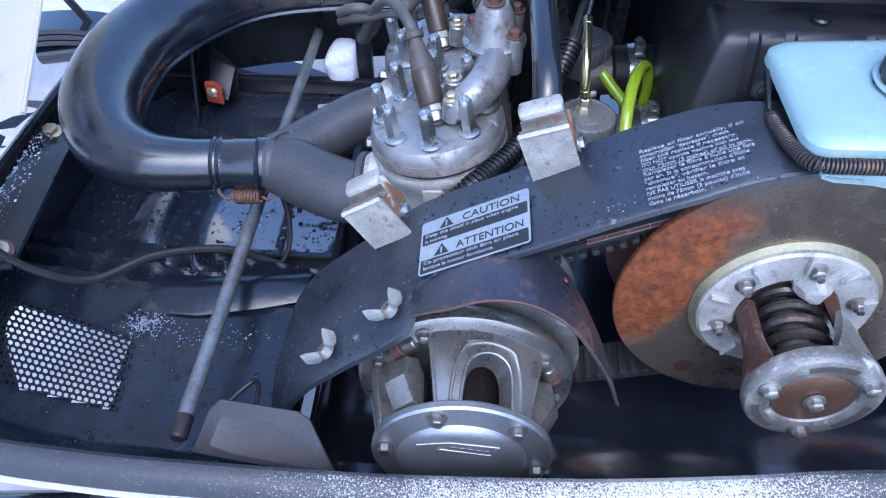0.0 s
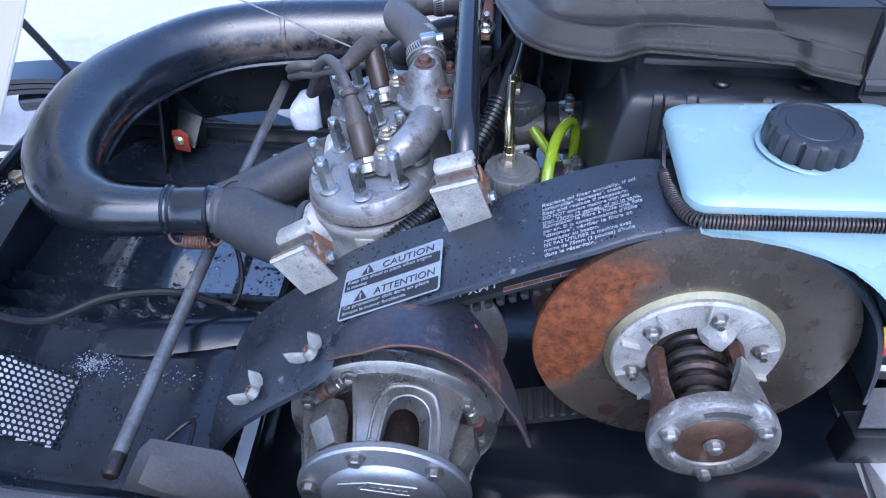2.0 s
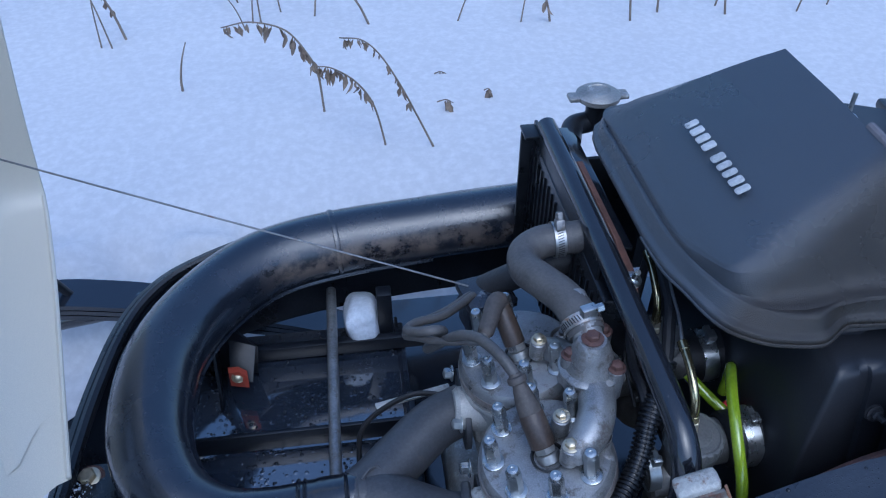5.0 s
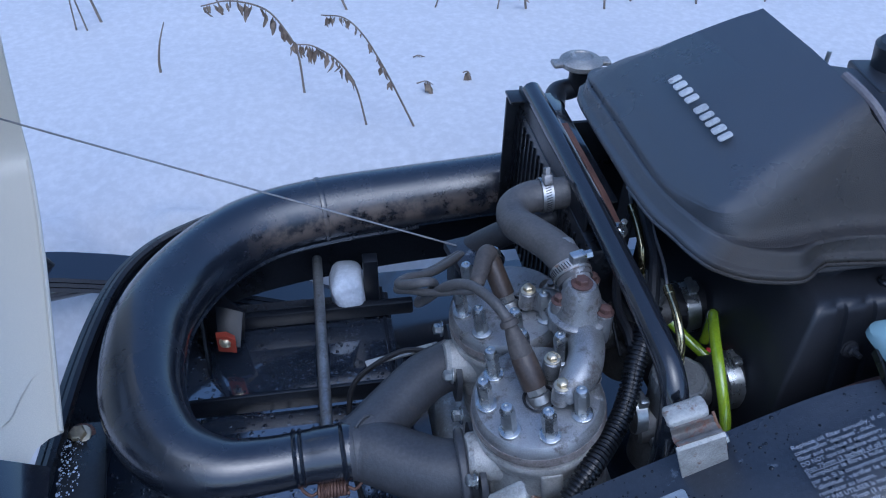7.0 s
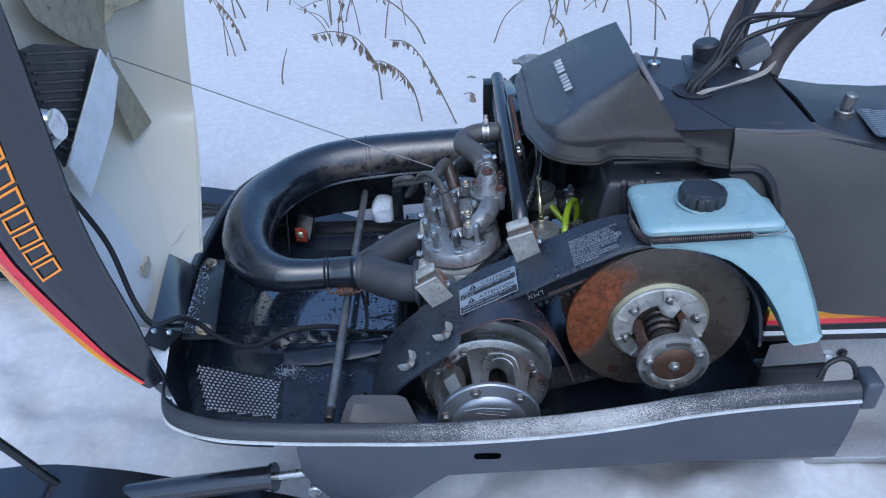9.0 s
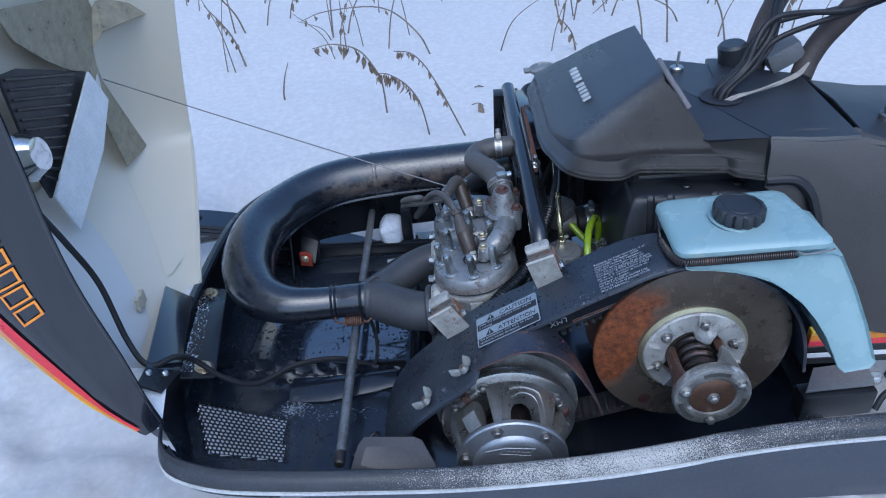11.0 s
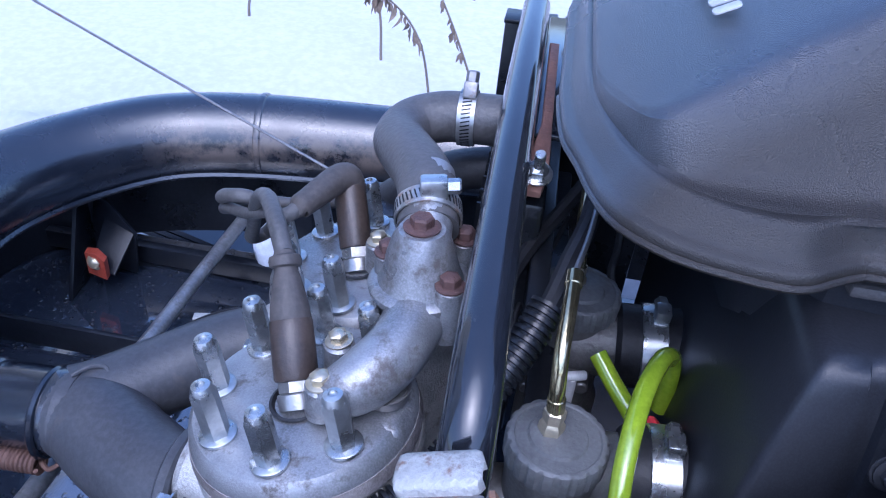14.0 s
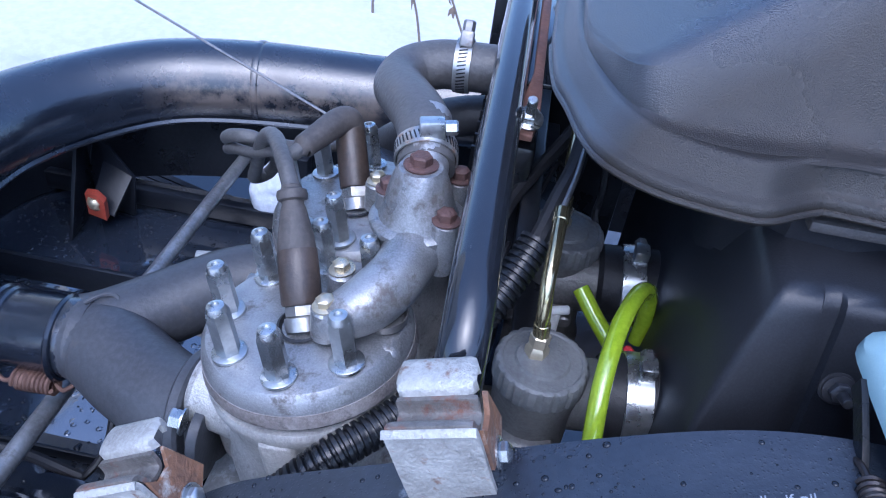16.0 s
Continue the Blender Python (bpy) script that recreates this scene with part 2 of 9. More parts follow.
def sweep(bm, points, r=0.01, seg=14, per=8, caps=True, section=None, up=(0, 0, 1), smooth=True):
    """A tube, or a bar of any section, along points (x, y, z) or (x, y, z, radius)."""
    pts = smooth_path(points, per) if smooth else [np.array(q, float) for q in points]
    n = len(pts)
    rings, normal = [], None
    for k, q in enumerate(pts):
        c = Vector(q[:3])
        t = Vector(pts[min(k + 1, n - 1)][:3]) - Vector(pts[max(k - 1, 0)][:3])
        t.normalize()
        if normal is None:
            normal = (Vector(up) - t * Vector(up).dot(t))
            if normal.length < 1e-3:
                normal = Vector((1, 0, 0)) - t * t.x
        normal = (normal - t * normal.dot(t)).normalized()
        side = t.cross(normal)
        rad = q[3] if len(q) > 3 else r
        if section:
            ring = [bm.verts.new(c + side * sx + normal * sy) for sx, sy in section]
        else:
            ring = [bm.verts.new(c + (side * math.cos(2 * math.pi * i / seg) + normal * math.sin(2 * math.pi * i / seg)) * rad) for i in range(seg)]
        rings.append(ring)
    m = len(rings[0])
    for r0, r1 in zip(rings, rings[1:]):
        for i in range(m):
            bm.faces.new((r0[i], r0[(i + 1) % m], r1[(i + 1) % m], r1[i]))
    if caps:
        bm.faces.new(rings[0][::-1])
        bm.faces.new(rings[-1])
    return bm


def coil(bm, points, r, wire, turns, seg=6, per_turn=14):
    """A helical spring along a path."""
    pts = smooth_path(points, 16)
    cum = [0.0]
    for a, b in zip(pts, pts[1:]):
        cum.append(cum[-1] + float(np.linalg.norm(b[:3] - a[:3])))
    total, out = cum[-1], []
    steps = int(turns * per_turn)
    normal = Vector((0, 0, 1))
    for s in range(steps + 1):
        d = total * s / steps
        k = min(max(int(np.searchsorted(cum, d)) - 1, 0), len(pts) - 2)
        f = (d - cum[k]) / max(cum[k + 1] - cum[k], 1e-9)
        c = Vector(pts[k][:3] * (1 - f) + pts[k + 1][:3] * f)
        t = Vector(pts[k + 1][:3] - pts[k][:3]).normalized()
        normal = (normal - t * normal.dot(t)).normalized()
        side = t.cross(normal)
        a = 2 * math.pi * turns * s / steps
        out.append(c + side * (r * math.cos(a)) + normal * (r * math.sin(a)))
    return sweep(bm, out, wire, seg, 1, True, smooth=False)


def sheet(bm, rows, thick=0.003, closed=False):
    """A skin over rows of points, given thickness."""
    grid = [[bm.verts.new(p) for p in row] for row in rows]
    faces = []
    for r0, r1 in zip(grid, grid[1:]):
        for a in range(len(r0) - 1):
            faces.append(bm.faces.new((r0[a], r0[a + 1], r1[a + 1], r1[a])))
    if thick:
        bmesh.ops.recalc_face_normals(bm, faces=faces)
        bmesh.ops.solidify(bm, geom=faces, thickness=thick)
    return bm


def plate(bm, outline, normal, thick, bev=0.0, holes=()):
    """A flat plate from an outline of 3D points, pushed along normal."""
    vs = [bm.verts.new(p) for p in outline]
    f = bm.faces.new(vs)
    ext = bmesh.ops.extrude_face_region(bm, geom=[f])
    moved = [v for v in ext["geom"] if isinstance(v, bmesh.types.BMVert)]
    bmesh.ops.translate(bm, verts=moved, vec=Vector(normal).normalized() * thick)
    if bev:
        top = [e for e in bm.edges if e.verts[0] in moved and e.verts[1] in moved]
        bmesh.ops.bevel(bm, geom=top, offset=bev, segments=2, profile=0.5, affect="EDGES")
    return bm


def rounded(w, h, r, n=5):
    """Outline of a rounded rectangle round the origin."""
    out = []
    for cx, cy, a0 in ((w / 2 - r, h / 2 - r, 0), (-w / 2 + r, h / 2 - r, 90), (-w / 2 + r, -h / 2 + r, 180), (w / 2 - r, -h / 2 + r, 270)):
        for k in range(n + 1):
            a = radians(a0 + 90 * k / n)
            out.append((cx + r * math.cos(a), cy + r * math.sin(a)))
    return out


def loft(bm, sections, caps=True):
    """Joins closed loops of equal length."""
    rings = [[bm.verts.new(p) for p in s] for s in sections]
    m = len(rings[0])
    for r0, r1 in zip(rings, rings[1:]):
        for i in range(m):
            bm.faces.new((r0[i], r0[(i + 1) % m], r1[(i + 1) % m], r1[i]))
    if caps:
        bm.faces.new(rings[0][::-1])
        bm.faces.new(rings[-1])
    return bm


def lerp(table, x):
    xs = [q[0] for q in table]
    return tuple(float(np.interp(x, xs, [q[k] for q in table])) for k in range(1, len(table[0])))



def water_drops(bm, count, small, large, seed, up=0.25):
    """Beads of water strewn over the upward faces of a mesh, as low domes."""
    rnd = random.Random(seed)
    bmesh.ops.recalc_face_normals(bm, faces=bm.faces)
    faces = [f for f in bm.faces if f.normal.z > up]
    out = bm_new()
    if not faces:
        return out
    areas = [f.calc_area() for f in faces]
    for f in rnd.choices(faces, areas, k=count):
        co = [v.co for v in f.verts]
        k = rnd.randrange(1, len(co) - 1)
        a, b = rnd.random(), rnd.random()
        if a + b > 1:
            a, b = 1 - a, 1 - b
        at = co[0] + (co[k] - co[0]) * a + (co[k + 1] - co[0]) * b
        if 0.5 + 0.5 * math.sin(at.x * 61 + 2.1 * math.sin(at.y * 47)) < rnd.random() * 0.8:
            continue
        r = small + (large - small) * rnd.random() ** 3
        turn = basis(f.normal).to_3x3()
        sx, sy = rnd.uniform(0.8, 1.25), rnd.uniform(0.8, 1.25)
        rings = []
        for q, h in ((1.0, 0.0), (0.93, 0.28), (0.6, 0.52)):
            rings.append([out.verts.new(at + turn @ Vector((r * q * sx * math.cos(0.785 * j), r * q * sy * math.sin(0.785 * j), r * h))) for j in range(8)])
        top = out.verts.new(at + turn @ Vector((0, 0, r * 0.6)))
        for lo, hi in zip(rings, rings[1:]):
            for j in range(8):
                out.faces.new((lo[j], lo[(j + 1) % 8], hi[(j + 1) % 8], hi[j]))
        for j in range(8):
            out.faces.new((rings[2][j], rings[2][(j + 1) % 8], top))
    return out


M["water"] = surface("water_bead", (0.010, 0.013, 0.019), (0.008, 0.010, 0.015), 0.10, 0, 30, 300, 0.0, 0.03, spec=0.40)




# ---- ground ----
def snow_height(x, y):
    far = 1 / (1 + math.exp(max(-50, min(50, -(y - 1.12) * 10))))
    side = 1 / (1 + math.exp(max(-50, min(50, -(x + 0.02) * 14))))
    bank = 0.115 * side + 0.04 * side * min(1, max(0, (0.36 - y) * 5))
    z = 0.19 + bank * (1 - far) + 0.185 * far
    n = noise.noise((x * 1.1, y * 1.1, 0.3)) * 0.018 + noise.noise((x * 4.5, y * 4.5, 5.1)) * 0.008
    if y < 1.25:
        n += noise.noise((x * 7, y * 7, 2.0)) * 0.040 + noise.noise((x * 17, y * 17, 7.0)) * 0.022 + abs(noise.noise((x * 34, y * 34, 3.0))) * 0.012
    return z + n


def ground():
    bm = bm_new()
    xs = [-400, -120, -40, -15, -7, -4] + [-3 + 0.05 * k for k in range(40)] + [-1 + 0.022 * k for k in range(91)] + [1.02 + 0.05 * k for k in range(40)] + [4, 7, 15, 40, 120, 400]
    ys = [-400, -100, -20, -6, -2.5, -1.2] + [-0.8 + 0.05 * k for k in range(16)] + [0.022 * k for k in range(64)] + [1.42 + 0.05 * k for k in range(52)] + [4.5, 6, 9, 15, 40, 120, 400]
    grid = [[bm.verts.new((x, y, snow_height(x, y))) for x in xs] for y in ys]
    for r0, r1 in zip(grid, grid[1:]):
        for a in range(len(xs) - 1):
            bm.faces.new((r0[a], r0[a + 1], r1[a + 1], r1[a]))
    single("ground", bm, "snow", "trampled white snow-covered ground round the parked snowmobile", "snow", kind="structure", smooth=180)


ground()


# ---- belly pan of the snowmobile ----
RIM = [(-0.452, 0.345, 0.530), (-0.445, 0.315, 0.523), (-0.42, 0.292, 0.520), (-0.36, 0.272, 0.520), (-0.27, 0.262, 0.522), (-0.19, 0.258, 0.523), (-0.06, 0.256, 0.522),
       (0.087, 0.255, 0.533), (0.19, 0.255, 0.550), (0.24, 0.255, 0.562), (0.33, 0.253, 0.578), (0.45, 0.250, 0.590)]
FAR = [(-0.478, 0.36, 0.528), (-0.487, 0.45, 0.512), (-0.490, 0.55, 0.503), (-0.490, 0.65, 0.500), (-0.486, 0.76, 0.500), (-0.471, 0.86, 0.503), (-0.440, 0.918, 0.510), (-0.39, 0.955, 0.517), (-0.29, 0.992, 0.526), (-0.12, 1.02, 0.535), (0.1, 1.03, 0.545), (0.45, 1.03, 0.570)]


def belly_pan():
    pan = thing("belly_pan", (0, 0.6, 0.38), "wet black fibreglass belly pan of the open engine bay", "belly pan")
    rim, far = smooth_path(RIM, 5), smooth_path(FAR, 5)
    # near inner wall behind the clutches, falling steeply from the rim
    bm = bm_new()
    line = [q for q in rim if q[0] > -0.175]
    rows = []
    for dy, z in ((0, None), (0.006, None), (0.012, 0.46), (0.021, 0.41), (0.050, 0.368), (0.08, 0.350), (0.10, 0.345)):
        rows.append([(q[0], q[1] + dy, (q[2] - (0.022 if dy else 0)) if z is None else z) for q in line])
    sheet(bm, rows, 0)
    part("near_wall", bm, "pan", pan)
    # front deck round the vent, with two ridges and a trough before the floor panel
    xs = [-0.478 + 0.006 * k for k in range(57)]
    ys = [0.262 + 0.005 * k for k in range(64)]
    vent = ((-0.458, 0.458), (-0.319, 0.416), (-0.309, 0.343), (-0.416, 0.363))

    def in_vent(x, y):
        return all((b[0] - a[0]) * (y - a[1]) - (b[1] - a[1]) * (x - a[0]) < 0 for a, b in zip(vent, vent[1:] + vent[:1]))

    def deck(x, y):
        ry, rz = lerp([(q[0], q[1], q[2]) for q in rim], x)
        across = y + 0.15 * (x + 0.31)
        z = float(np.interp(across, [0.30, 0.478, 0.486, 0.496, 0.506, 0.513, 0.519, 0.526, 0.532, 0.536, 0.540, 0.548, 0.60], [0.4405, 0.4405, 0.4440, 0.4300, 0.4180, 0.4300, 0.4340, 0.4220, 0.4270, 0.4420, 0.4400, 0.4020, 0.4000]))
        f = min(max((y - ry) / 0.050, 0), 1)
        z = (rz - 0.012) * (1 - f) ** 1.6 + z * (1 - (1 - f) ** 1.6)
        return z + 0.0012 * noise.noise((x * 30, y * 30, 1.0)) * f
    bm = bm_new()
    grid = [[bm.verts.new((x, y, deck(x, y))) for x in xs] for y in ys]
    for r0, r1 in zip(grid, grid[1:]):
        for k in range(len(xs) - 1):
            c = (r0[k].co + r1[k + 1].co) / 2
            if in_vent(c.x, c.y) or c.y < lerp([(q[0], q[1]) for q in rim], c.x)[0]:
                continue
            bm.faces.new((r0[k], r0[k + 1], r1[k + 1], r1[k]))
    bmesh.ops.delete(bm, geom=[v for v in bm.verts if not v.link_faces], context="VERTS")
    wet = water_drops(bm, 1500, 0.0008, 0.0028, 4, 0.15)
    part("front_deck", bm, "deck", pan, "wet black front deck with folded ridges", smooth=50)
    tagged(part("beaded_water", wet, "water", pan, "clear water drops", smooth=80), kind="stuff")
    bm = bm_new()
    sheet(bm, [[(-0.318, 0.449, 0.4425), (-0.26, 0.447, 0.4440), (-0.20, 0.458, 0.4460), (-0.158, 0.470, 0.4460)], [(-0.318, 0.470, 0.4500), (-0.26, 0.468, 0.4560), (-0.20, 0.478, 0.4580), (-0.158, 0.488, 0.4560)], [(-0.318, 0.498, 0.4440), (-0.26, 0.492, 0.4500), (-0.20, 0.496, 0.4520), (-0.158, 0.502, 0.4500)]], 0.004)
    part("folded_flap", bm, "deck", pan, "raised wet black fold", smooth=60)
    # far inner wall
    bm = bm_new()
    rows = []
    for dx, dy, dz in ((0, 0, 0), (0.002, -0.004, -0.02), (0.005, -0.010, -0.06), (0.010, -0.030, -0.17)):
        row = []
        for q in far:
            k = min(1.0, max(0.0, (q[1] - 0.38) / 0.10))
            row.append((q[0] + dx + (1 - k) * abs(dz) * 0.25, q[1] + dy * k, max(q[2] + dz, 0.398) if dz > -0.1 else 0.398))
        rows.append(row)
    sheet(bm, rows, 0.004)
    part("far_wall", bm, "black_matt", pan)
    bm = bm_new()
    box(bm, (-0.305, 0.740, 0.393), (0.35, 0.38, 0.010), bev=0.003)
    wet = water_drops(bm, 2600, 0.0007, 0.0026, 3, 0.25)
    part("floor_panel", bm, "floor", pan, "wet glossy black floor with water drops")
    tagged(part("beaded_water", wet, "water", pan, "clear water drops", smooth=80), kind="stuff")
    bm = bm_new()
    box(bm, (0.16, 0.68, 0.342), (0.62, 0.70, 0.008), bev=0.002)
    part("rear_floor", bm, "pan", pan)
    bm = bm_new()
    box(bm, (-0.14, 0.64, 0.372), (0.006, 0.60, 0.055), bev=0.002)
    part("floor_step", bm, "pan", pan)
    # rolled lip of the far edge
    bm = bm_new()
    sweep(bm, [(q[0], q[1], q[2] + 0.004) for q in FAR], 0.007, 8, 5)
    sweep(bm, [(q[0] - 0.012, q[1] + 0.012, q[2] - 0.012) for q in FAR], 0.010, 8, 5)
    part("far_lip", bm, "black", pan, "rolled black lip")
    # near rim: broad rounded top, pale worn edge, side skirt
    bm = bm_new()
    sec = [(0.000, 0.000), (0.004, 0.003), (0.012, 0.002), (0.019, -0.004), (0.022, -0.011), (0.020, -0.019), (0.016, -0.012), (0.010, -0.006), (0.0, -0.006)]
    rows = [[(q[0], q[1] - a, q[2] + b) for q in rim] for a, b in sec]
    sheet(bm, rows, 0)
    part("near_rim", bm, "rim", pan, "dark grey rim with pale rubbed paint")
    bm = bm_new()
    rows = [[(q[0], q[1] - a, q[2] + b) for q in rim] for a, b in ((0.0205, -0.0128), (0.0240, -0.0134), (0.0252, -0.0152), (0.0240, -0.0174), (0.0205, -0.0182))]
    sheet(bm, rows, 0)
    part("rim_moulding", bm, "moulding", pan, "worn pale grey moulding strip")
    bm = bm_new()
    rows = []
    hem = [(-0.262, 0.462), (-0.250, 0.425), (-0.225, 0.385), (-0.19, 0.362), (-0.13, 0.362), (-0.095, 0.40), (-0.066, 0.434), (0.0, 0.438), (0.208, 0.449), (0.45, 0.461)]
    line = [q for q in rim if q[0] > -0.262]
    for f, out in ((0.0, 0.019), (0.12, 0.0205), (0.4, 0.020), (0.75, 0.016), (0.96, 0.013), (1.0, 0.009)):
        rows.append([(q[0], q[1] - out, q[2] - 0.017 + (lerp(hem, q[0])[0] - q[2] + 0.017) * f) for q in line])
    sheet(bm, rows, 0.004)
    part("side_skirt", bm, "skirt", pan, "dark blue-grey side skirt")
    # no hole is cut: a black plate carries the shade inside the slot
    bm = bm_new()
    plate(bm, [(-0.006 + a, 0.2318, 0.483 + c) for a, c in rounded(0.036, 0.012, 0.0058)], (0, -1, -0.06), 0.0008)
    part("skirt_slot", bm, "slot_dark", pan, "flat black plate for the shade in a skirt slot")
    bm = bm_new()
    box(bm, (0.462, 0.245, 0.580), (0.022, 0.036, 0.045), bev=0.006, seg=3)
    part("rim_end", bm, "skirt", pan, "dark end cap of the rim")
    bm = bm_new()
    rows = []
    for a, b in ((0.019, -0.018), (0.015, -0.026), (0.004, -0.032), (-0.012, -0.036)):
        rows.append([(q[0], q[1] - a, q[2] - 0.018 + (b + 0.018) * min(1, (q[0] + 0.446) / 0.06)) for q in rim if -0.446 < q[0] < -0.27])
    sheet(bm, rows, 0.004)
    part("nose_skirt", bm, "black", pan)
    return pan


def rim_paint():
    """Dark rim paint, rubbed to pale grains along its rear half."""
    m = surface("rubbed_rim_paint", (0.034, 0.037, 0.044), (0.024, 0.026, 0.031), 0.40, 0, 8, 260, 0.2, 0.10, spec=0.45)
    nt = m.node_tree
    b = nt.nodes["Principled BSDF"]
    pos = nt.nodes.new("ShaderNodeNewGeometry").outputs["Position"]
    sep = nt.nodes.new("ShaderNodeSeparateXYZ")
    nt.links.new(pos, sep.inputs[0])
    mr = nt.nodes.new("ShaderNodeMapRange")
    nt.links.new(sep.outputs[0], mr.inputs[0])
    mr.inputs[1].default_value, mr.inputs[2].default_value, mr.inputs[3].default_value, mr.inputs[4].default_value = -0.5, 0.5, 0.0, 1.0
    wear = ramp(nt, mr.outputs[0], [(0.30, (0.0, 0.0, 0.0)), (0.46, (0.11, 0.11, 0.11)), (0.56, (0.20, 0.20, 0.20)), (0.68, (0.24, 0.24, 0.24)), (0.76, (0.12, 0.12, 0.12)), (0.88, (0.13, 0.13, 0.13)), (0.92, (0.0, 0.0, 0.0))])
    patchy = nt.nodes.new("ShaderNodeMath")
    patchy.operation = "MULTIPLY_ADD"
    nt.links.new(noise_tex(nt, 16, 3, 0.5, pos), patchy.inputs[0])
    patchy.inputs[1].default_value = 0.25
    nt.links.new(wear, patchy.inputs[2])
    add = nt.nodes.new("ShaderNodeMath")
    add.operation = "ADD"
    nt.links.new(patchy.outputs[0], add.inputs[0])
    nt.links.new(noise_tex(nt, 760, 4, 0.75, pos), add.inputs[1])
    mask = ramp(nt, add.outputs[0], [(0.785, (0, 0, 0)), (0.85, (1, 1, 1))])
    old = b.inputs["Base Color"].links[0].from_socket
    nt.links.new(mixed(nt, mask, old, (0.43, 0.415, 0.39)), b.inputs["Base Color"])
    M["rim"] = m


rim_paint()
M["moulding"] = surface("worn_moulding", (0.56, 0.555, 0.54), (0.38, 0.38, 0.37), 0.4, 0.2, 24, 300, 0.15, 0.1, (0.13, 0.13, 0.14), 0.0, 50)
M["slot_dark"] = surface("slot_black", (0.002, 0.002, 0.003), (0.001, 0.001, 0.002), 0.9, 0, 10, 200, 0.0, spec=0.0)
M["floor"] = surface("wet_glossy_floor", (0.022, 0.029, 0.046), (0.015, 0.021, 0.034), 0.08, 0, 10, 180, 0.02, 0.03, None, 0, 22, 0.35, 130, coat=1.0, spec=1.0, ior=1.9)
M["deck"] = surface("wet_deck_paint", (0.009, 0.013, 0.022), (0.006, 0.008, 0.014), 0.22, 0, 12, 200, 0.10, 0.10, (0.035, 0.036, 0.040), 0.0, 26, coat=0.15, spec=0.55)
M["black_matt"] = surface("matt_black_paint", (0.007, 0.009, 0.014), (0.005, 0.006, 0.009), 0.34, 0, 12, 240, 0.08, spec=0.40)
belly_pan()


# ---- exhaust ----
PIPE = [(0.16, 0.976, 0.551, 0.043), (0.0, 0.970, 0.541, 0.043), (-0.09, 0.965, 0.538, 0.043), (-0.215, 0.948, 0.538, 0.0435), (-0.305, 0.918, 0.537, 0.0435),
        (-0.368, 0.858, 0.5352, 0.043), (-0.402, 0.785, 0.5373, 0.043), (-0.408, 0.715, 0.5397, 0.043), (-0.398, 0.645, 0.5397, 0.041),
        (-0.368, 0.59, 0.537, 0.036), (-0.325, 0.566, 0.535, 0.03), (-0.28, 0.563, 0.535, 0.0265), (-0.235, 0.567, 0.535, 0.0255)]


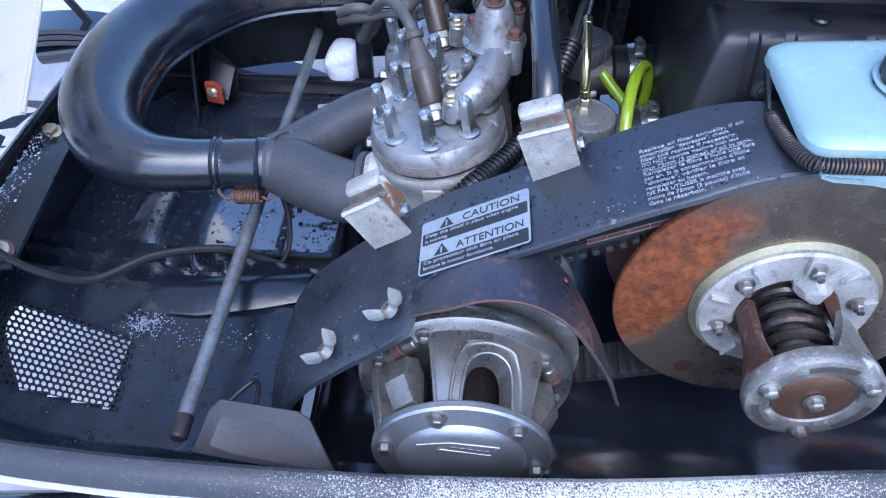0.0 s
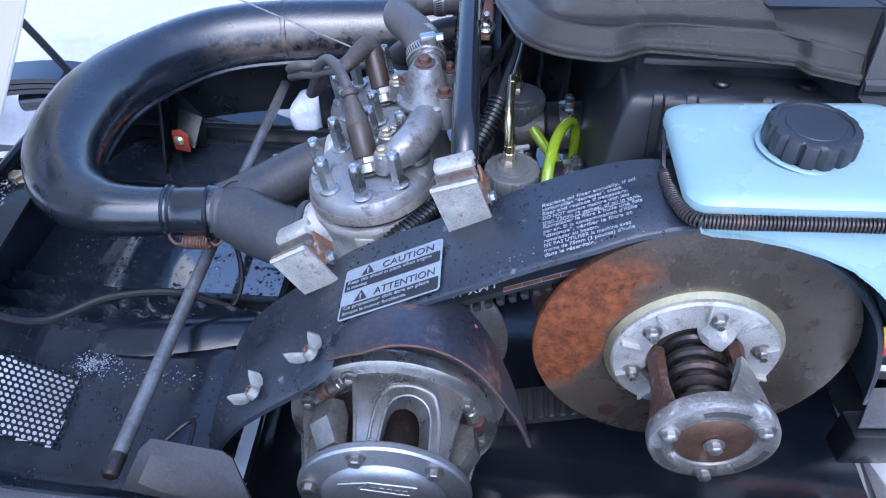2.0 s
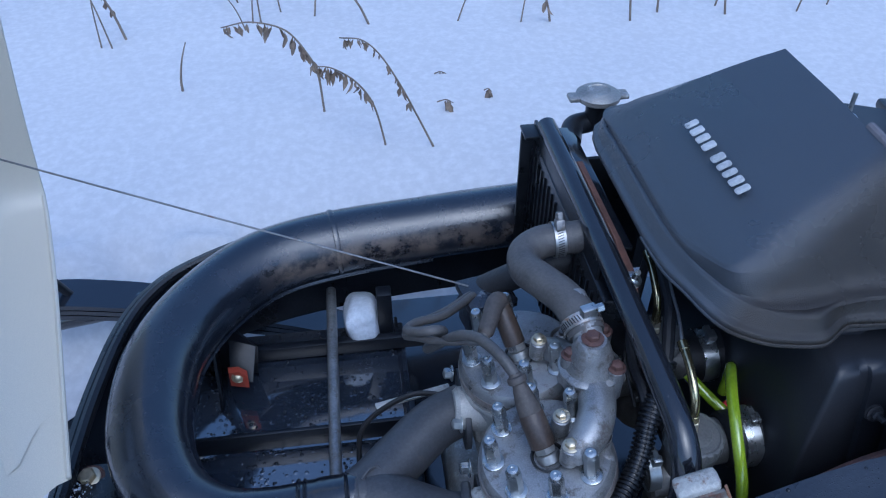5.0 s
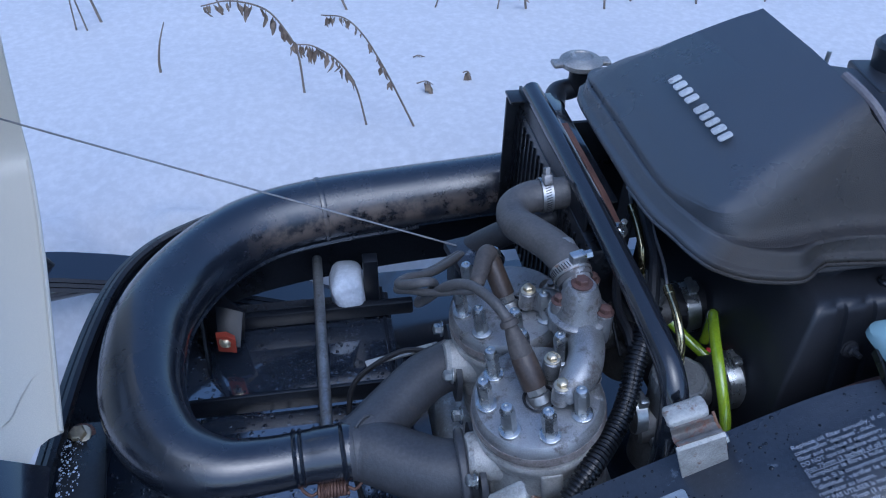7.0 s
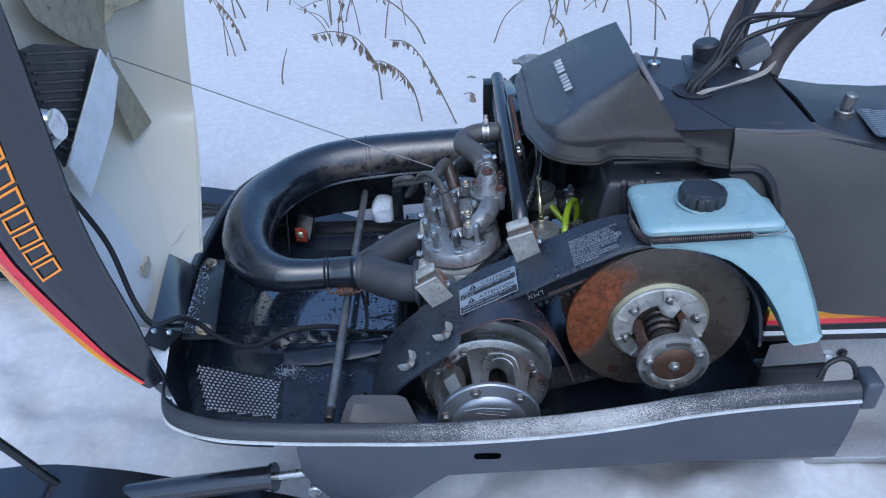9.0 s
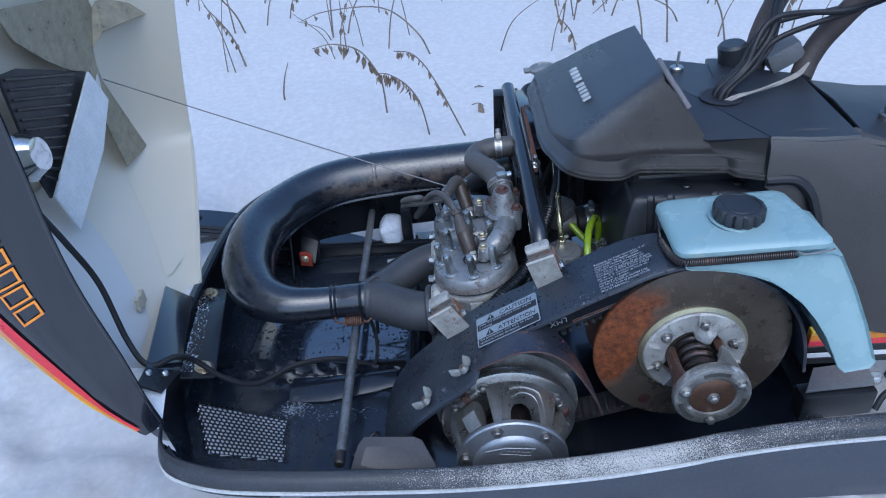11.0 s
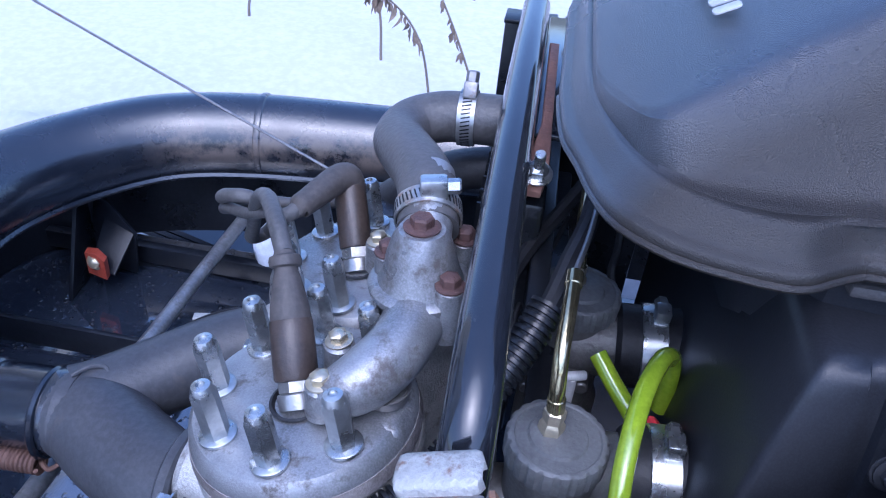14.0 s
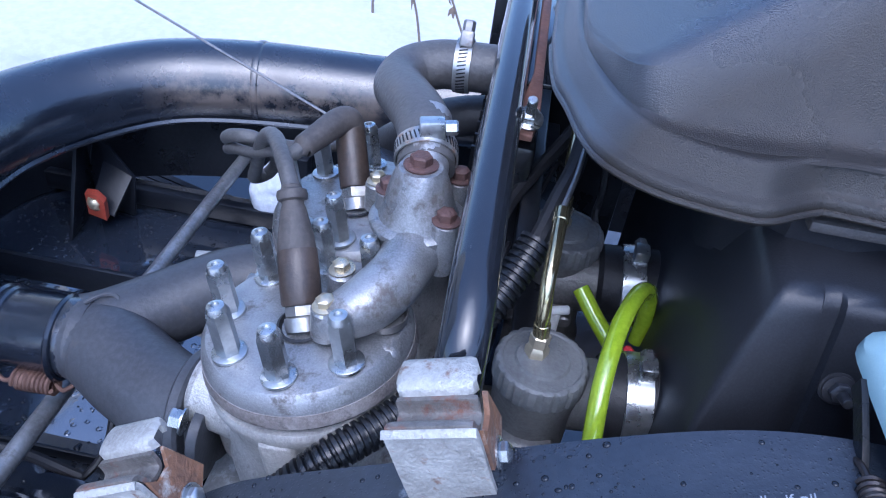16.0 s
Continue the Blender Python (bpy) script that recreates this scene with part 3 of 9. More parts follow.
def exhaust():
    ex = thing("exhaust_pipe", (-0.2, 0.75, 0.5), "satin black painted U-shaped expansion chamber with heat marks", "exhaust pipe")
    bm = bm_new()
    sweep(bm, PIPE, seg=36, per=10)
    part("chamber", bm, "pipe", ex)
    bm = bm_new()
    lathe(bm, [(0.0430, -0.004), (0.0446, -0.0028), (0.0451, 0), (0.0446, 0.0028), (0.0430, 0.004)], (-0.213, 0.9485, 0.538), (1, 0.15, 0), 40)
    part("weld_seam", bm, "pipe", ex)
    bm = bm_new()
    # pressed seam round the inside of the bend
    pts = smooth_path(PIPE[2:10], 8)
    line = []
    for a, b in zip(pts, pts[1:]):
        t = Vector((b - a)[:3]).normalized()
        side = Vector((0, 0, 1)).cross(t)
        line.append(Vector(a[:3]) + side * (a[3] * 0.84) + Vector((0, 0, -a[3] * 0.60)))
    sweep(bm, line, 0.0035, 6, 1, smooth=False)
    part("pressed_seam", bm, "pipe", ex, "thin raised seam along the inner bend")
    # slip joint: stepped neck, two beads, and a band with a twisted end
    bm = bm_new()
    lathe(bm, [(0.0250, -0.034), (0.0258, -0.030), (0.0258, -0.014), (0.0268, -0.012), (0.0268, 0.010), (0.0280, 0.013), (0.0280, 0.030), (0.0262, 0.034)], (-0.222, 0.5674, 0.535), (1, 0.05, 0), 40)
    part("slip_collar", bm, "pipe", ex, "sooty slip-joint collar")
    for x, r in ((-0.252, 0.0270), (-0.246, 0.0266), (-0.208, 0.0287)):
        bm = bm_new()
        lathe(bm, [(r - 0.002, -0.0024), (r, -0.0018), (r + 0.0014, 0), (r, 0.0018), (r - 0.002, 0.0024)], (x, 0.5662, 0.535), (1, 0.05, 0), 36)
        part("collar_ring", bm, "pipe", ex)
    bm = bm_new()
    lathe(bm, [(0.0283, -0.004), (0.0294, -0.0036), (0.0294, 0.0036), (0.0283, 0.004)], (-0.194, 0.5685, 0.535), (1, 0.05, 0), 36)
    sweep(bm, [(-0.194, 0.572, 0.5645), (-0.187, 0.580, 0.5660), (-0.180, 0.584, 0.5645), (-0.176, 0.582, 0.5620)], 0.0016, 8, 6)
    part("wire_band", bm, "header", ex, "sooty band with a twisted wire end")

    y = thing("exhaust_manifold", (-0.15, 0.58, 0.5), "soot-grey Y-shaped exhaust manifold on the engine", "exhaust manifold")
    bm = bm_new()
    sweep(bm, [(-0.210, 0.5675, 0.535, 0.0270), (-0.196, 0.5680, 0.535, 0.0285), (-0.178, 0.5640, 0.534, 0.0310), (-0.150, 0.5480, 0.533, 0.0310), (-0.118, 0.5330, 0.535, 0.0300), (-0.085, 0.527, 0.540, 0.0290)], seg=32)
    part("near_branch", bm, "header", y)
    bm = bm_new()
    sweep(bm, [(-0.205, 0.570, 0.535, 0.0260), (-0.184, 0.581, 0.536, 0.0275), (-0.158, 0.606, 0.539, 0.0265), (-0.120, 0.637, 0.545, 0.0260), (-0.085, 0.652, 0.548, 0.0260)], seg=32)
    part("far_branch", bm, "header", y)
    bm = bm_new()
    lathe(bm, [(0.0, -0.004), (0.036, -0.004), (0.038, -0.002), (0.038, 0.003), (0.036, 0.005), (0.0, 0.005)], (-0.100, 0.528, 0.540), (1, -0.05, 0.1), 36)
    part("flange", bm, "header", y, "sooty round manifold flange")
    sp = thing("exhaust_spring", (-0.22, 0.553, 0.51), "rusty coil spring holding the exhaust slip joint", "spring")
    bm = bm_new()
    coil(bm, [(-0.2330, 0.5410, 0.5150), (-0.2060, 0.5415, 0.5160)], 0.0062, 0.0017, 9)
    part("coil", bm, "spring", sp)
    for a, b in (((-0.233, 0.541, 0.515), (-0.248, 0.542, 0.520)), ((-0.206, 0.5415, 0.516), (-0.192, 0.543, 0.521))):
        bm = bm_new()
        sweep(bm, [(*a,), ((a[0] + b[0]) / 2, a[1] - 0.003, (a[2] + b[2]) / 2 - 0.003), (*b,), (b[0], b[1] + 0.004, b[2] + 0.006)], 0.0016, 8, 6)
        part("spring_hook", bm, "spring", sp)


def pipe_paint():
    """Black pipe paint, burnt pale along the inner side of the rear run."""
    m = M["pipe"]
    nt = m.node_tree
    b = nt.nodes["Principled BSDF"]
    pos = nt.nodes.new("ShaderNodeNewGeometry").outputs["Position"]
    sep = nt.nodes.new("ShaderNodeSeparateXYZ")
    nt.links.new(pos, sep.inputs[0])

    def span(sock, a, c, d, e):
        q = nt.nodes.new("ShaderNodeMapRange")
        nt.links.new(sock, q.inputs[0])
        q.inputs[1].default_value, q.inputs[2].default_value = a, c
        q2 = nt.nodes.new("ShaderNodeMapRange")
        nt.links.new(sock, q2.inputs[0])
        q2.inputs[1].default_value, q2.inputs[2].default_value, q2.inputs[3].default_value, q2.inputs[4].default_value = d, e, 1.0, 0.0
        k = nt.nodes.new("ShaderNodeMath")
        k.operation = "MULTIPLY"
        nt.links.new(q.outputs[0], k.inputs[0])
        nt.links.new(q2.outputs[0], k.inputs[1])
        return k.outputs[0]

    def times(a, c):
        k = nt.nodes.new("ShaderNodeMath")
        k.operation = "MULTIPLY"
        nt.links.new(a, k.inputs[0])
        nt.links.new(c, k.inputs[1])
        return k.outputs[0]
    place = times(times(span(sep.outputs[0], -0.34, -0.26, 0.0, 0.10), span(sep.outputs[1], 0.86, 0.885, 0.920, 0.945)), span(sep.outputs[2], 0.525, 0.540, 0.556, 0.572))
    spots = ramp(nt, noise_tex(nt, 34, 9, 0.75, pos), [(0.42, (0, 0, 0)), (0.56, (1, 1, 1))])
    mask = times(place, spots)
    old = b.inputs["Base Color"].links[0].from_socket
    nt.links.new(mixed(nt, mask, old, (0.135, 0.108, 0.090)), b.inputs["Base Color"])
    rough = b.inputs["Roughness"].links[0].from_socket
    k = nt.nodes.new("ShaderNodeMath")
    k.operation = "MULTIPLY_ADD"
    nt.links.new(mask, k.inputs[0])
    k.inputs[1].default_value = 0.22
    nt.links.new(rough, k.inputs[2])
    nt.links.new(k.outputs[0], b.inputs["Roughness"])


pipe_paint()
exhaust()


# ---- engine ----
LEAN_AXIS = Vector((-0.16, 0, 0.987)).normalized()
CYL = [(-0.0355, 0.538), (-0.0355, 0.653)]


def head_z(x):
    """Height of the upper face of the cylinder heads."""
    return 0.626 + 0.162 * (x + 0.037)


M["zinc_dull"] = surface("dull_zinc", (0.42, 0.41, 0.39), (0.28, 0.27, 0.26), 0.35, 0.85, 40, 300, 0.1)
M["alu_pale"] = surface("pale_cast_aluminium", (0.50, 0.49, 0.465), (0.31, 0.303, 0.288), 0.5, 0.3, 45, 600, 0.4, 0.1, (0.22, 0.20, 0.18), 0.26, 60)


def engine():
    en = thing("engine", (-0.03, 0.6, 0.42), "liquid-cooled two-cylinder engine with cast aluminium heads", "engine")
    ax = LEAN_AXIS
    for cx, cy in CYL:
        top = Vector((cx, cy, head_z(cx)))
        bm = bm_new()
        lathe(bm, [(0, 0.0), (0.047, 0.0), (0.0545, -0.0015), (0.0575, -0.005), (0.0590, -0.012), (0.0600, -0.020), (0.0585, -0.0225), (0, -0.0225)], top, ax, 56)
        # the squared ear on the carburettor side
        box(bm, top + Vector((0.045, 0, -0.006)), (0.026, 0.045, 0.026), basis(ax).to_3x3(), 0.007, 3)
        head = part("cylinder_head", bm, "alu", en, "stained cast aluminium cylinder head")
        bm = bm_new()
        lathe(bm, [(0.0585, -0.0120), (0.0593, -0.0122), (0.0604, -0.0195), (0.0600, -0.0212), (0.0585, -0.0220)], top, ax, 56)
        part("head_edge", bm, "head_stain", head, "corroded pinkish-white lower edge")
        bm = bm_new()
        lathe(bm, [(0.056, -0.0225), (0.0575, -0.0245), (0.056, -0.0265)], top, ax, 48)
        part("head_gasket", bm, "rubber", head)
        bm = bm_new()
        lathe(bm, [(0.0, -0.027), (0.0595, -0.027), (0.0605, -0.030), (0.0600, -0.036), (0.0570, -0.041), (0.0560, -0.055), (0.0575, -0.070), (0.0600, -0.078), (0.0600, -0.15), (0.0, -0.15)], top, ax, 48)
        box(bm, top + ax * -0.075 + Vector((-0.045, 0, 0)), (0.03, 0.06, 0.06), basis(ax).to_3x3(), 0.008, 3)
        part("cylinder", bm, "alu_pale", en, "pale cast aluminium cylinder")
        bm = bm_new()
        cyl(bm, top + Vector((-0.030, -0.012, -0.066)), top + Vector((-0.064, -0.012, -0.062)), 0.024, 0.021, 28, 0.004)
        box(bm, top + Vector((0.006, -0.055, -0.064)), (0.020, 0.012, 0.060), basis(ax).to_3x3(), 0.004, 3)
        part("exhaust_port", bm, "alu_pale", en, "pale cast exhaust port")
        # acorn nuts
        for k in range(8):
            a = radians(-90 + 45 * k)
            if k == 2 or (cy > 0.6 and k == 3):
                continue
            p = Vector((cx + 0.0440 * math.cos(a), cy + 0.0440 * math.sin(a), 0))
            p.z = head_z(p.x)
            bm = bm_new()
            h = 0.032
            lathe(bm, [(0, 0), (0.0094, 0), (0.0094, 0.0016), (0.0084, 0.0022), (0, 0.0022)], p, ax, 24)
            lathe(bm, [(0, 0.0015), (0.0063, 0.0018), (0.0065, 0.003), (0.0065, h - 0.004), (0.0060, h - 0.002), (0, h - 0.002)], p, ax, 6, up=(0.3, 1, 0))
            lathe(bm, [(0.0057, h - 0.003), (0.0056, h - 0.0015), (0.0045, h + 0.0012), (0.0022, h + 0.0018), (0.0022, h + 0.0006), (0, h + 0.0006)], p, ax, 20)
            part("head_nut", bm, "zinc", head, "tall bright zinc cap nut")
        # stud in its pocket
        p = Vector((cx + 0.0455, cy, head_z(cx + 0.0455) - 0.004))
        bm = bm_new()
        lathe(bm, [(0, 0), (0.011, 0), (0.0125, 0.006), (0.0118, 0.006), (0.010, 0.0015), (0, 0.0015)], p + ax * 0.006, ax, 28)
        hexbolt(bm, p + ax * 0.008, ax, 0.0065, 0.0055)
        cyl(bm, p + ax * 0.01, p + ax * 0.019, 0.0035, seg=14)
        part("head_stud", bm, "steel", head)
        # spark plug, leaning back in its well
        tilt = Vector((-0.29, 0.64, 0.71)).normalized()
        plug = Vector((-0.0345, cy - 0.006, 0.627))
        bm = bm_new()
        lathe(bm, [(0.0150, 0.0012), (0.0135, 0.0018), (0.0118, -0.0010), (0, -0.0010)], Vector((plug.x, plug.y, head_z(plug.x) + 0.0003)), ax, 28)
        part("plug_well", bm, "rubber", head)
        bm = bm_new()
        lathe(bm, [(0, -0.004), (0.0102, -0.004), (0.0106, 0.001), (0.0106, 0.0035), (0.0092, 0.0042)], plug, tilt, 28)
        lathe(bm, [(0.0080, 0.0040), (0.0096, 0.0046), (0.0096, 0.0125), (0.0084, 0.0135)], plug, tilt, 6)
        lathe(bm, [(0.0092, 0.0130), (0.0094, 0.0165), (0.0086, 0.0175), (0.0086, 0.0190), (0.0093, 0.0196), (0.0090, 0.0220), (0, 0.0225)], plug, tilt, 28)
        part("spark_plug", bm, "zinc_dull", head, "zinc-plated spark plug")
    bm = bm_new()
    box(bm, (-0.02, 0.6, 0.43), (0.17, 0.24, 0.09), bev=0.02, seg=3)
    part("crankcase", bm, "alu_grey", en)
    # exhaust flange studs
    for y in (0.50, 0.57, 0.62, 0.685):
        bm = bm_new()
        hexbolt(bm, (-0.094, y, 0.565), (-1, 0, 0.1), 0.006, 0.008)
        part("flange_bolt", bm, "zinc", en)
    for y, z in ((0.528, 0.542), (0.652, 0.548)):
        bm = bm_new()
        plate(bm, [(-0.090, y + a, z + b) for a, b in rounded(0.082, 0.052, 0.018, 6)], (1, 0, 0), 0.006, 0.0012)
        part("exhaust_flange", bm, "header", en, "sooty oval exhaust flange")

    # water outlet over both heads, with the thermostat housing
    wo = thing("water_outlet", (0.01, 0.59, 0.63), "cast aluminium coolant outlet and thermostat housing on the cylinder heads", "coolant outlet")
    bm = bm_new()
    sweep(bm, [(-0.020, 0.520, 0.640, 0.009), (-0.012, 0.524, 0.646, 0.013), (0.000, 0.534, 0.651, 0.0155), (0.010, 0.552, 0.655, 0.0160), (0.014, 0.572, 0.657, 0.0165), (0.014, 0.590, 0.657, 0.017)], seg=24, per=8)
    sweep(bm, [(0.014, 0.590, 0.650, 0.017), (0.010, 0.612, 0.648, 0.015), (-0.002, 0.632, 0.643, 0.013), (-0.012, 0.645, 0.636, 0.010)], seg=20)
    part("outlet_arm", bm, "alu", wo)
    bm = bm_new()
    base = Vector((0.014, 0.590, 0.655))
    up = Vector((-0.05, 0.03, 1)).normalized()
    lathe(bm, [(0, -0.012), (0.021, -0.012), (0.0235, -0.008), (0.0240, 0.006), (0.0225, 0.009)], base, up, 40)
    lathe(bm, [(0.0235, 0.0095), (0.0275, 0.0100), (0.0280, 0.0135), (0.0265, 0.0150), (0.0228, 0.0160), (0.0205, 0.021), (0.0180, 0.032), (0.0150, 0.041), (0.0120, 0.046), (0, 0.047)], base, up, 40)
    sweep(bm, [(0.013, 0.594, 0.685, 0.0135), (0.011, 0.615, 0.697, 0.0135), (0.007, 0.642, 0.702, 0.0135)], seg=24)
    part("thermostat_housing", bm, "alu", wo)
    for dx, dy in ((-0.019, 0.004), (0.0165, -0.016), (0.018, 0.027)):
        bm = bm_new()
        cyl(bm, base + Vector((dx, dy, -0.008)), base + Vector((dx, dy, 0.026)), 0.0075, seg=20, bev=0.001)
        part("bolt_boss", bm, "alu", wo)
    bm = bm_new()
    lathe(bm, [(0, 0.046), (0.0092, 0.046), (0.0098, 0.0475), (0, 0.0475)], base, up, 24)
    hexbolt(bm, base + up * 0.0465, up, 0.0062, 0.0060, True, False)
    part("bleed_bolt", bm, "rust_dark", wo, "rusty hex bleed bolt")
    for dx, dy in ((-0.019, 0.004), (0.0165, -0.016), (0.018, 0.027)):
        bm = bm_new()
        hexbolt(bm, base + Vector((dx, dy, 0.026)), up, 0.0054, 0.0060, True)
        part("housing_bolt", bm, "rust_dark", wo, "rusty hex bolt")
    for x, y, z in ((-0.020, 0.5225, 0.653), (-0.020, 0.553, 0.652), (-0.02, 0.638, 0.655)):
        bm = bm_new()
        cyl(bm, (x, y, z - 0.022), (x, y, z), 0.0080, seg=20, bev=0.002)
        part("bolt_boss", bm, "alu", wo)
        bm = bm_new()
        hexbolt(bm, (x, y, z), LEAN_AXIS, 0.0050, 0.0050)
        part("flange_bolt", bm, "brass", wo, "gold-coloured flange bolt")

    # ignition leads and boots; the plugs lean back over the heads
    tilt = Vector((-0.29, 0.64, 0.71)).normalized()
    for base, far in ((Vector((-0.0345, 0.531, 0.627)), False), (Vector((-0.0345, 0.646, 0.627)), True)):
        lead = thing("ignition_lead", base, "brown-grey rubber spark plug lead with a bent boot" if far else "brown-grey rubber spark plug lead with a straight boot", "ignition lead", "ignition leads")
        if far:
            low = bm_new()
            lathe(low, [(0.0084, 0.0115), (0.0100, 0.0120), (0.0103, 0.0135), (0.0100, 0.0440), (0.0099, 0.0500)], base, tilt, 28)
            part("boot_sleeve", low, "boot_sleeve", lead, "dark brown lower sleeve")
            bm = bm_new()
            k = base + tilt * 0.053
            sweep(bm, [(*(base + tilt * 0.046), 0.0099), (*k, 0.0100), (*(k + Vector((-0.002, -0.001, 0.0045))), 0.0098), (*(k + Vector((-0.006, -0.007, 0.0060))), 0.0092), (*(k + Vector((-0.011, -0.018, 0.0050))), 0.0086), (*(k + Vector((-0.017, -0.031, 0.0030))), 0.0078), (*(k + Vector((-0.020, -0.037, 0.0020))), 0.0074), (*(k + Vector((-0.0203, -0.0376, 0.0018))), 0.0050)], seg=24)
            part("boot", bm, "boot", lead, "faded brown rubber elbow boot")
            tip = k + Vector((-0.020, -0.037, 0.002))
            path = [(*tip, 0.0050), (*(tip + Vector((-0.006, -0.006, -0.003))), 0.0046), (-0.090, 0.641, 0.660, 0.0036), (-0.108, 0.655, 0.647, 0.0036), (-0.130, 0.676, 0.634, 0.0040), (-0.140, 0.692, 0.622, 0.0042), (-0.128, 0.714, 0.612, 0.0042), (-0.095, 0.736, 0.606, 0.0040), (-0.062, 0.765, 0.600, 0.0040)]
        else:
            low = bm_new()
            lathe(low, [(0.0088, 0.0105), (0.0106, 0.0110), (0.0112, 0.0125), (0.0112, 0.0300), (0.0109, 0.0400), (0.0104, 0.0412)], base, tilt, 28)
            part("boot_sleeve", low, "boot_sleeve", lead, "glossy brown lower sleeve")
            bm = bm_new()
            lathe(bm, [(0.0100, 0.0402), (0.0105, 0.0412), (0.0100, 0.0470), (0.0086, 0.0550), (0.0070, 0.0630), (0.0060, 0.0660), (0.0062, 0.0675), (0.0082, 0.0685), (0.0086, 0.0710), (0.0080, 0.0735), (0.0058, 0.0745), (0.0052, 0.0765), (0, 0.0770)], base, tilt, 28)
            part("boot", bm, "boot", lead, "faded brown rubber boot with a collar")
            tip = base + tilt * 0.075
            path = [(*tip, 0.0050), (-0.0660, 0.5950, 0.6875, 0.0050), (-0.0790, 0.6180, 0.6855, 0.0049), (-0.0910, 0.6360, 0.6740, 0.0048), (-0.1020, 0.6530, 0.6530, 0.0047), (-0.1120, 0.6700, 0.6260, 0.0046), (-0.1200, 0.6850, 0.6060, 0.0046), (-0.1130, 0.6960, 0.6050, 0.0046), (-0.1030, 0.6860, 0.6260, 0.0046), (-0.1100, 0.6680, 0.6500, 0.0047), (-0.1270, 0.6700, 0.6480, 0.0048), (-0.1390, 0.6880, 0.6330, 0.0047), (-0.1270, 0.7060, 0.6240, 0.0046), (-0.0980, 0.7200, 0.6160, 0.0045), (-0.0600, 0.7600, 0.6020, 0.0044)]
        bm = bm_new()
        sweep(bm, path, seg=12, per=8)
        part("cable", bm, "hose", lead)


M["boot_sleeve"] = surface("brown_boot_sleeve", (0.062, 0.044, 0.033), (0.035, 0.026, 0.021), 0.38, 0, 30, 300, 0.15)
M["boot"] = surface("faded_boot_rubber", (0.080, 0.068, 0.060), (0.045, 0.039, 0.035), 0.62, 0, 30, 300, 0.2)
engine()


# ---- coolant hose and radiator ----
def clamp(bm, at, axis, r, w=0.010):
    """A worm-drive hose clamp with its screw housing."""
    at, axis = Vector(at), Vector(axis).normalized()
    lathe(bm, [(r, -w / 2), (r + 0.0010, -w / 2), (r + 0.0012, 0), (r + 0.0010, w / 2), (r, w / 2)], at, axis, 40)
    b = basis(axis)
    return b


def clamp_slots(bm, at, axis, r, w, n=44):
    """The punched slots round a clamp band, aslant."""
    at, b = Vector(at), basis(axis).to_3x3()
    for k in range(n):
        a = 2 * math.pi * k / n
        turn = b @ Matrix.Rotation(a, 3, "Z") @ Matrix.Rotation(0.25, 3, "X")
        box(bm, at + b @ Vector((math.cos(a) * (r + 0.0011), math.sin(a) * (r + 0.0011), 0)), (0.0005, 0.0009, w * 0.55), turn)


M["clamp_band"] = surface("stainless_band", (0.46, 0.46, 0.45), (0.30, 0.29, 0.27), 0.34, 0.85, 40, 300, 0.1, 0.1, (0.20, 0.12, 0.07), 0.1, 60)


def screw(bm, at, along, r=0.0042, L=0.020):
    at, along = Vector(at), Vector(along).normalized()
    box(bm, at, (0.009, 0.011, L * 0.6), basis(along).to_3x3(), 0.0015, 2)
    lathe(bm, [(0, 0), (r, 0), (r, 0.006), (r * 0.8, 0.007), (0, 0.007)], at + along * L * 0.3, along, 6)
    return bm


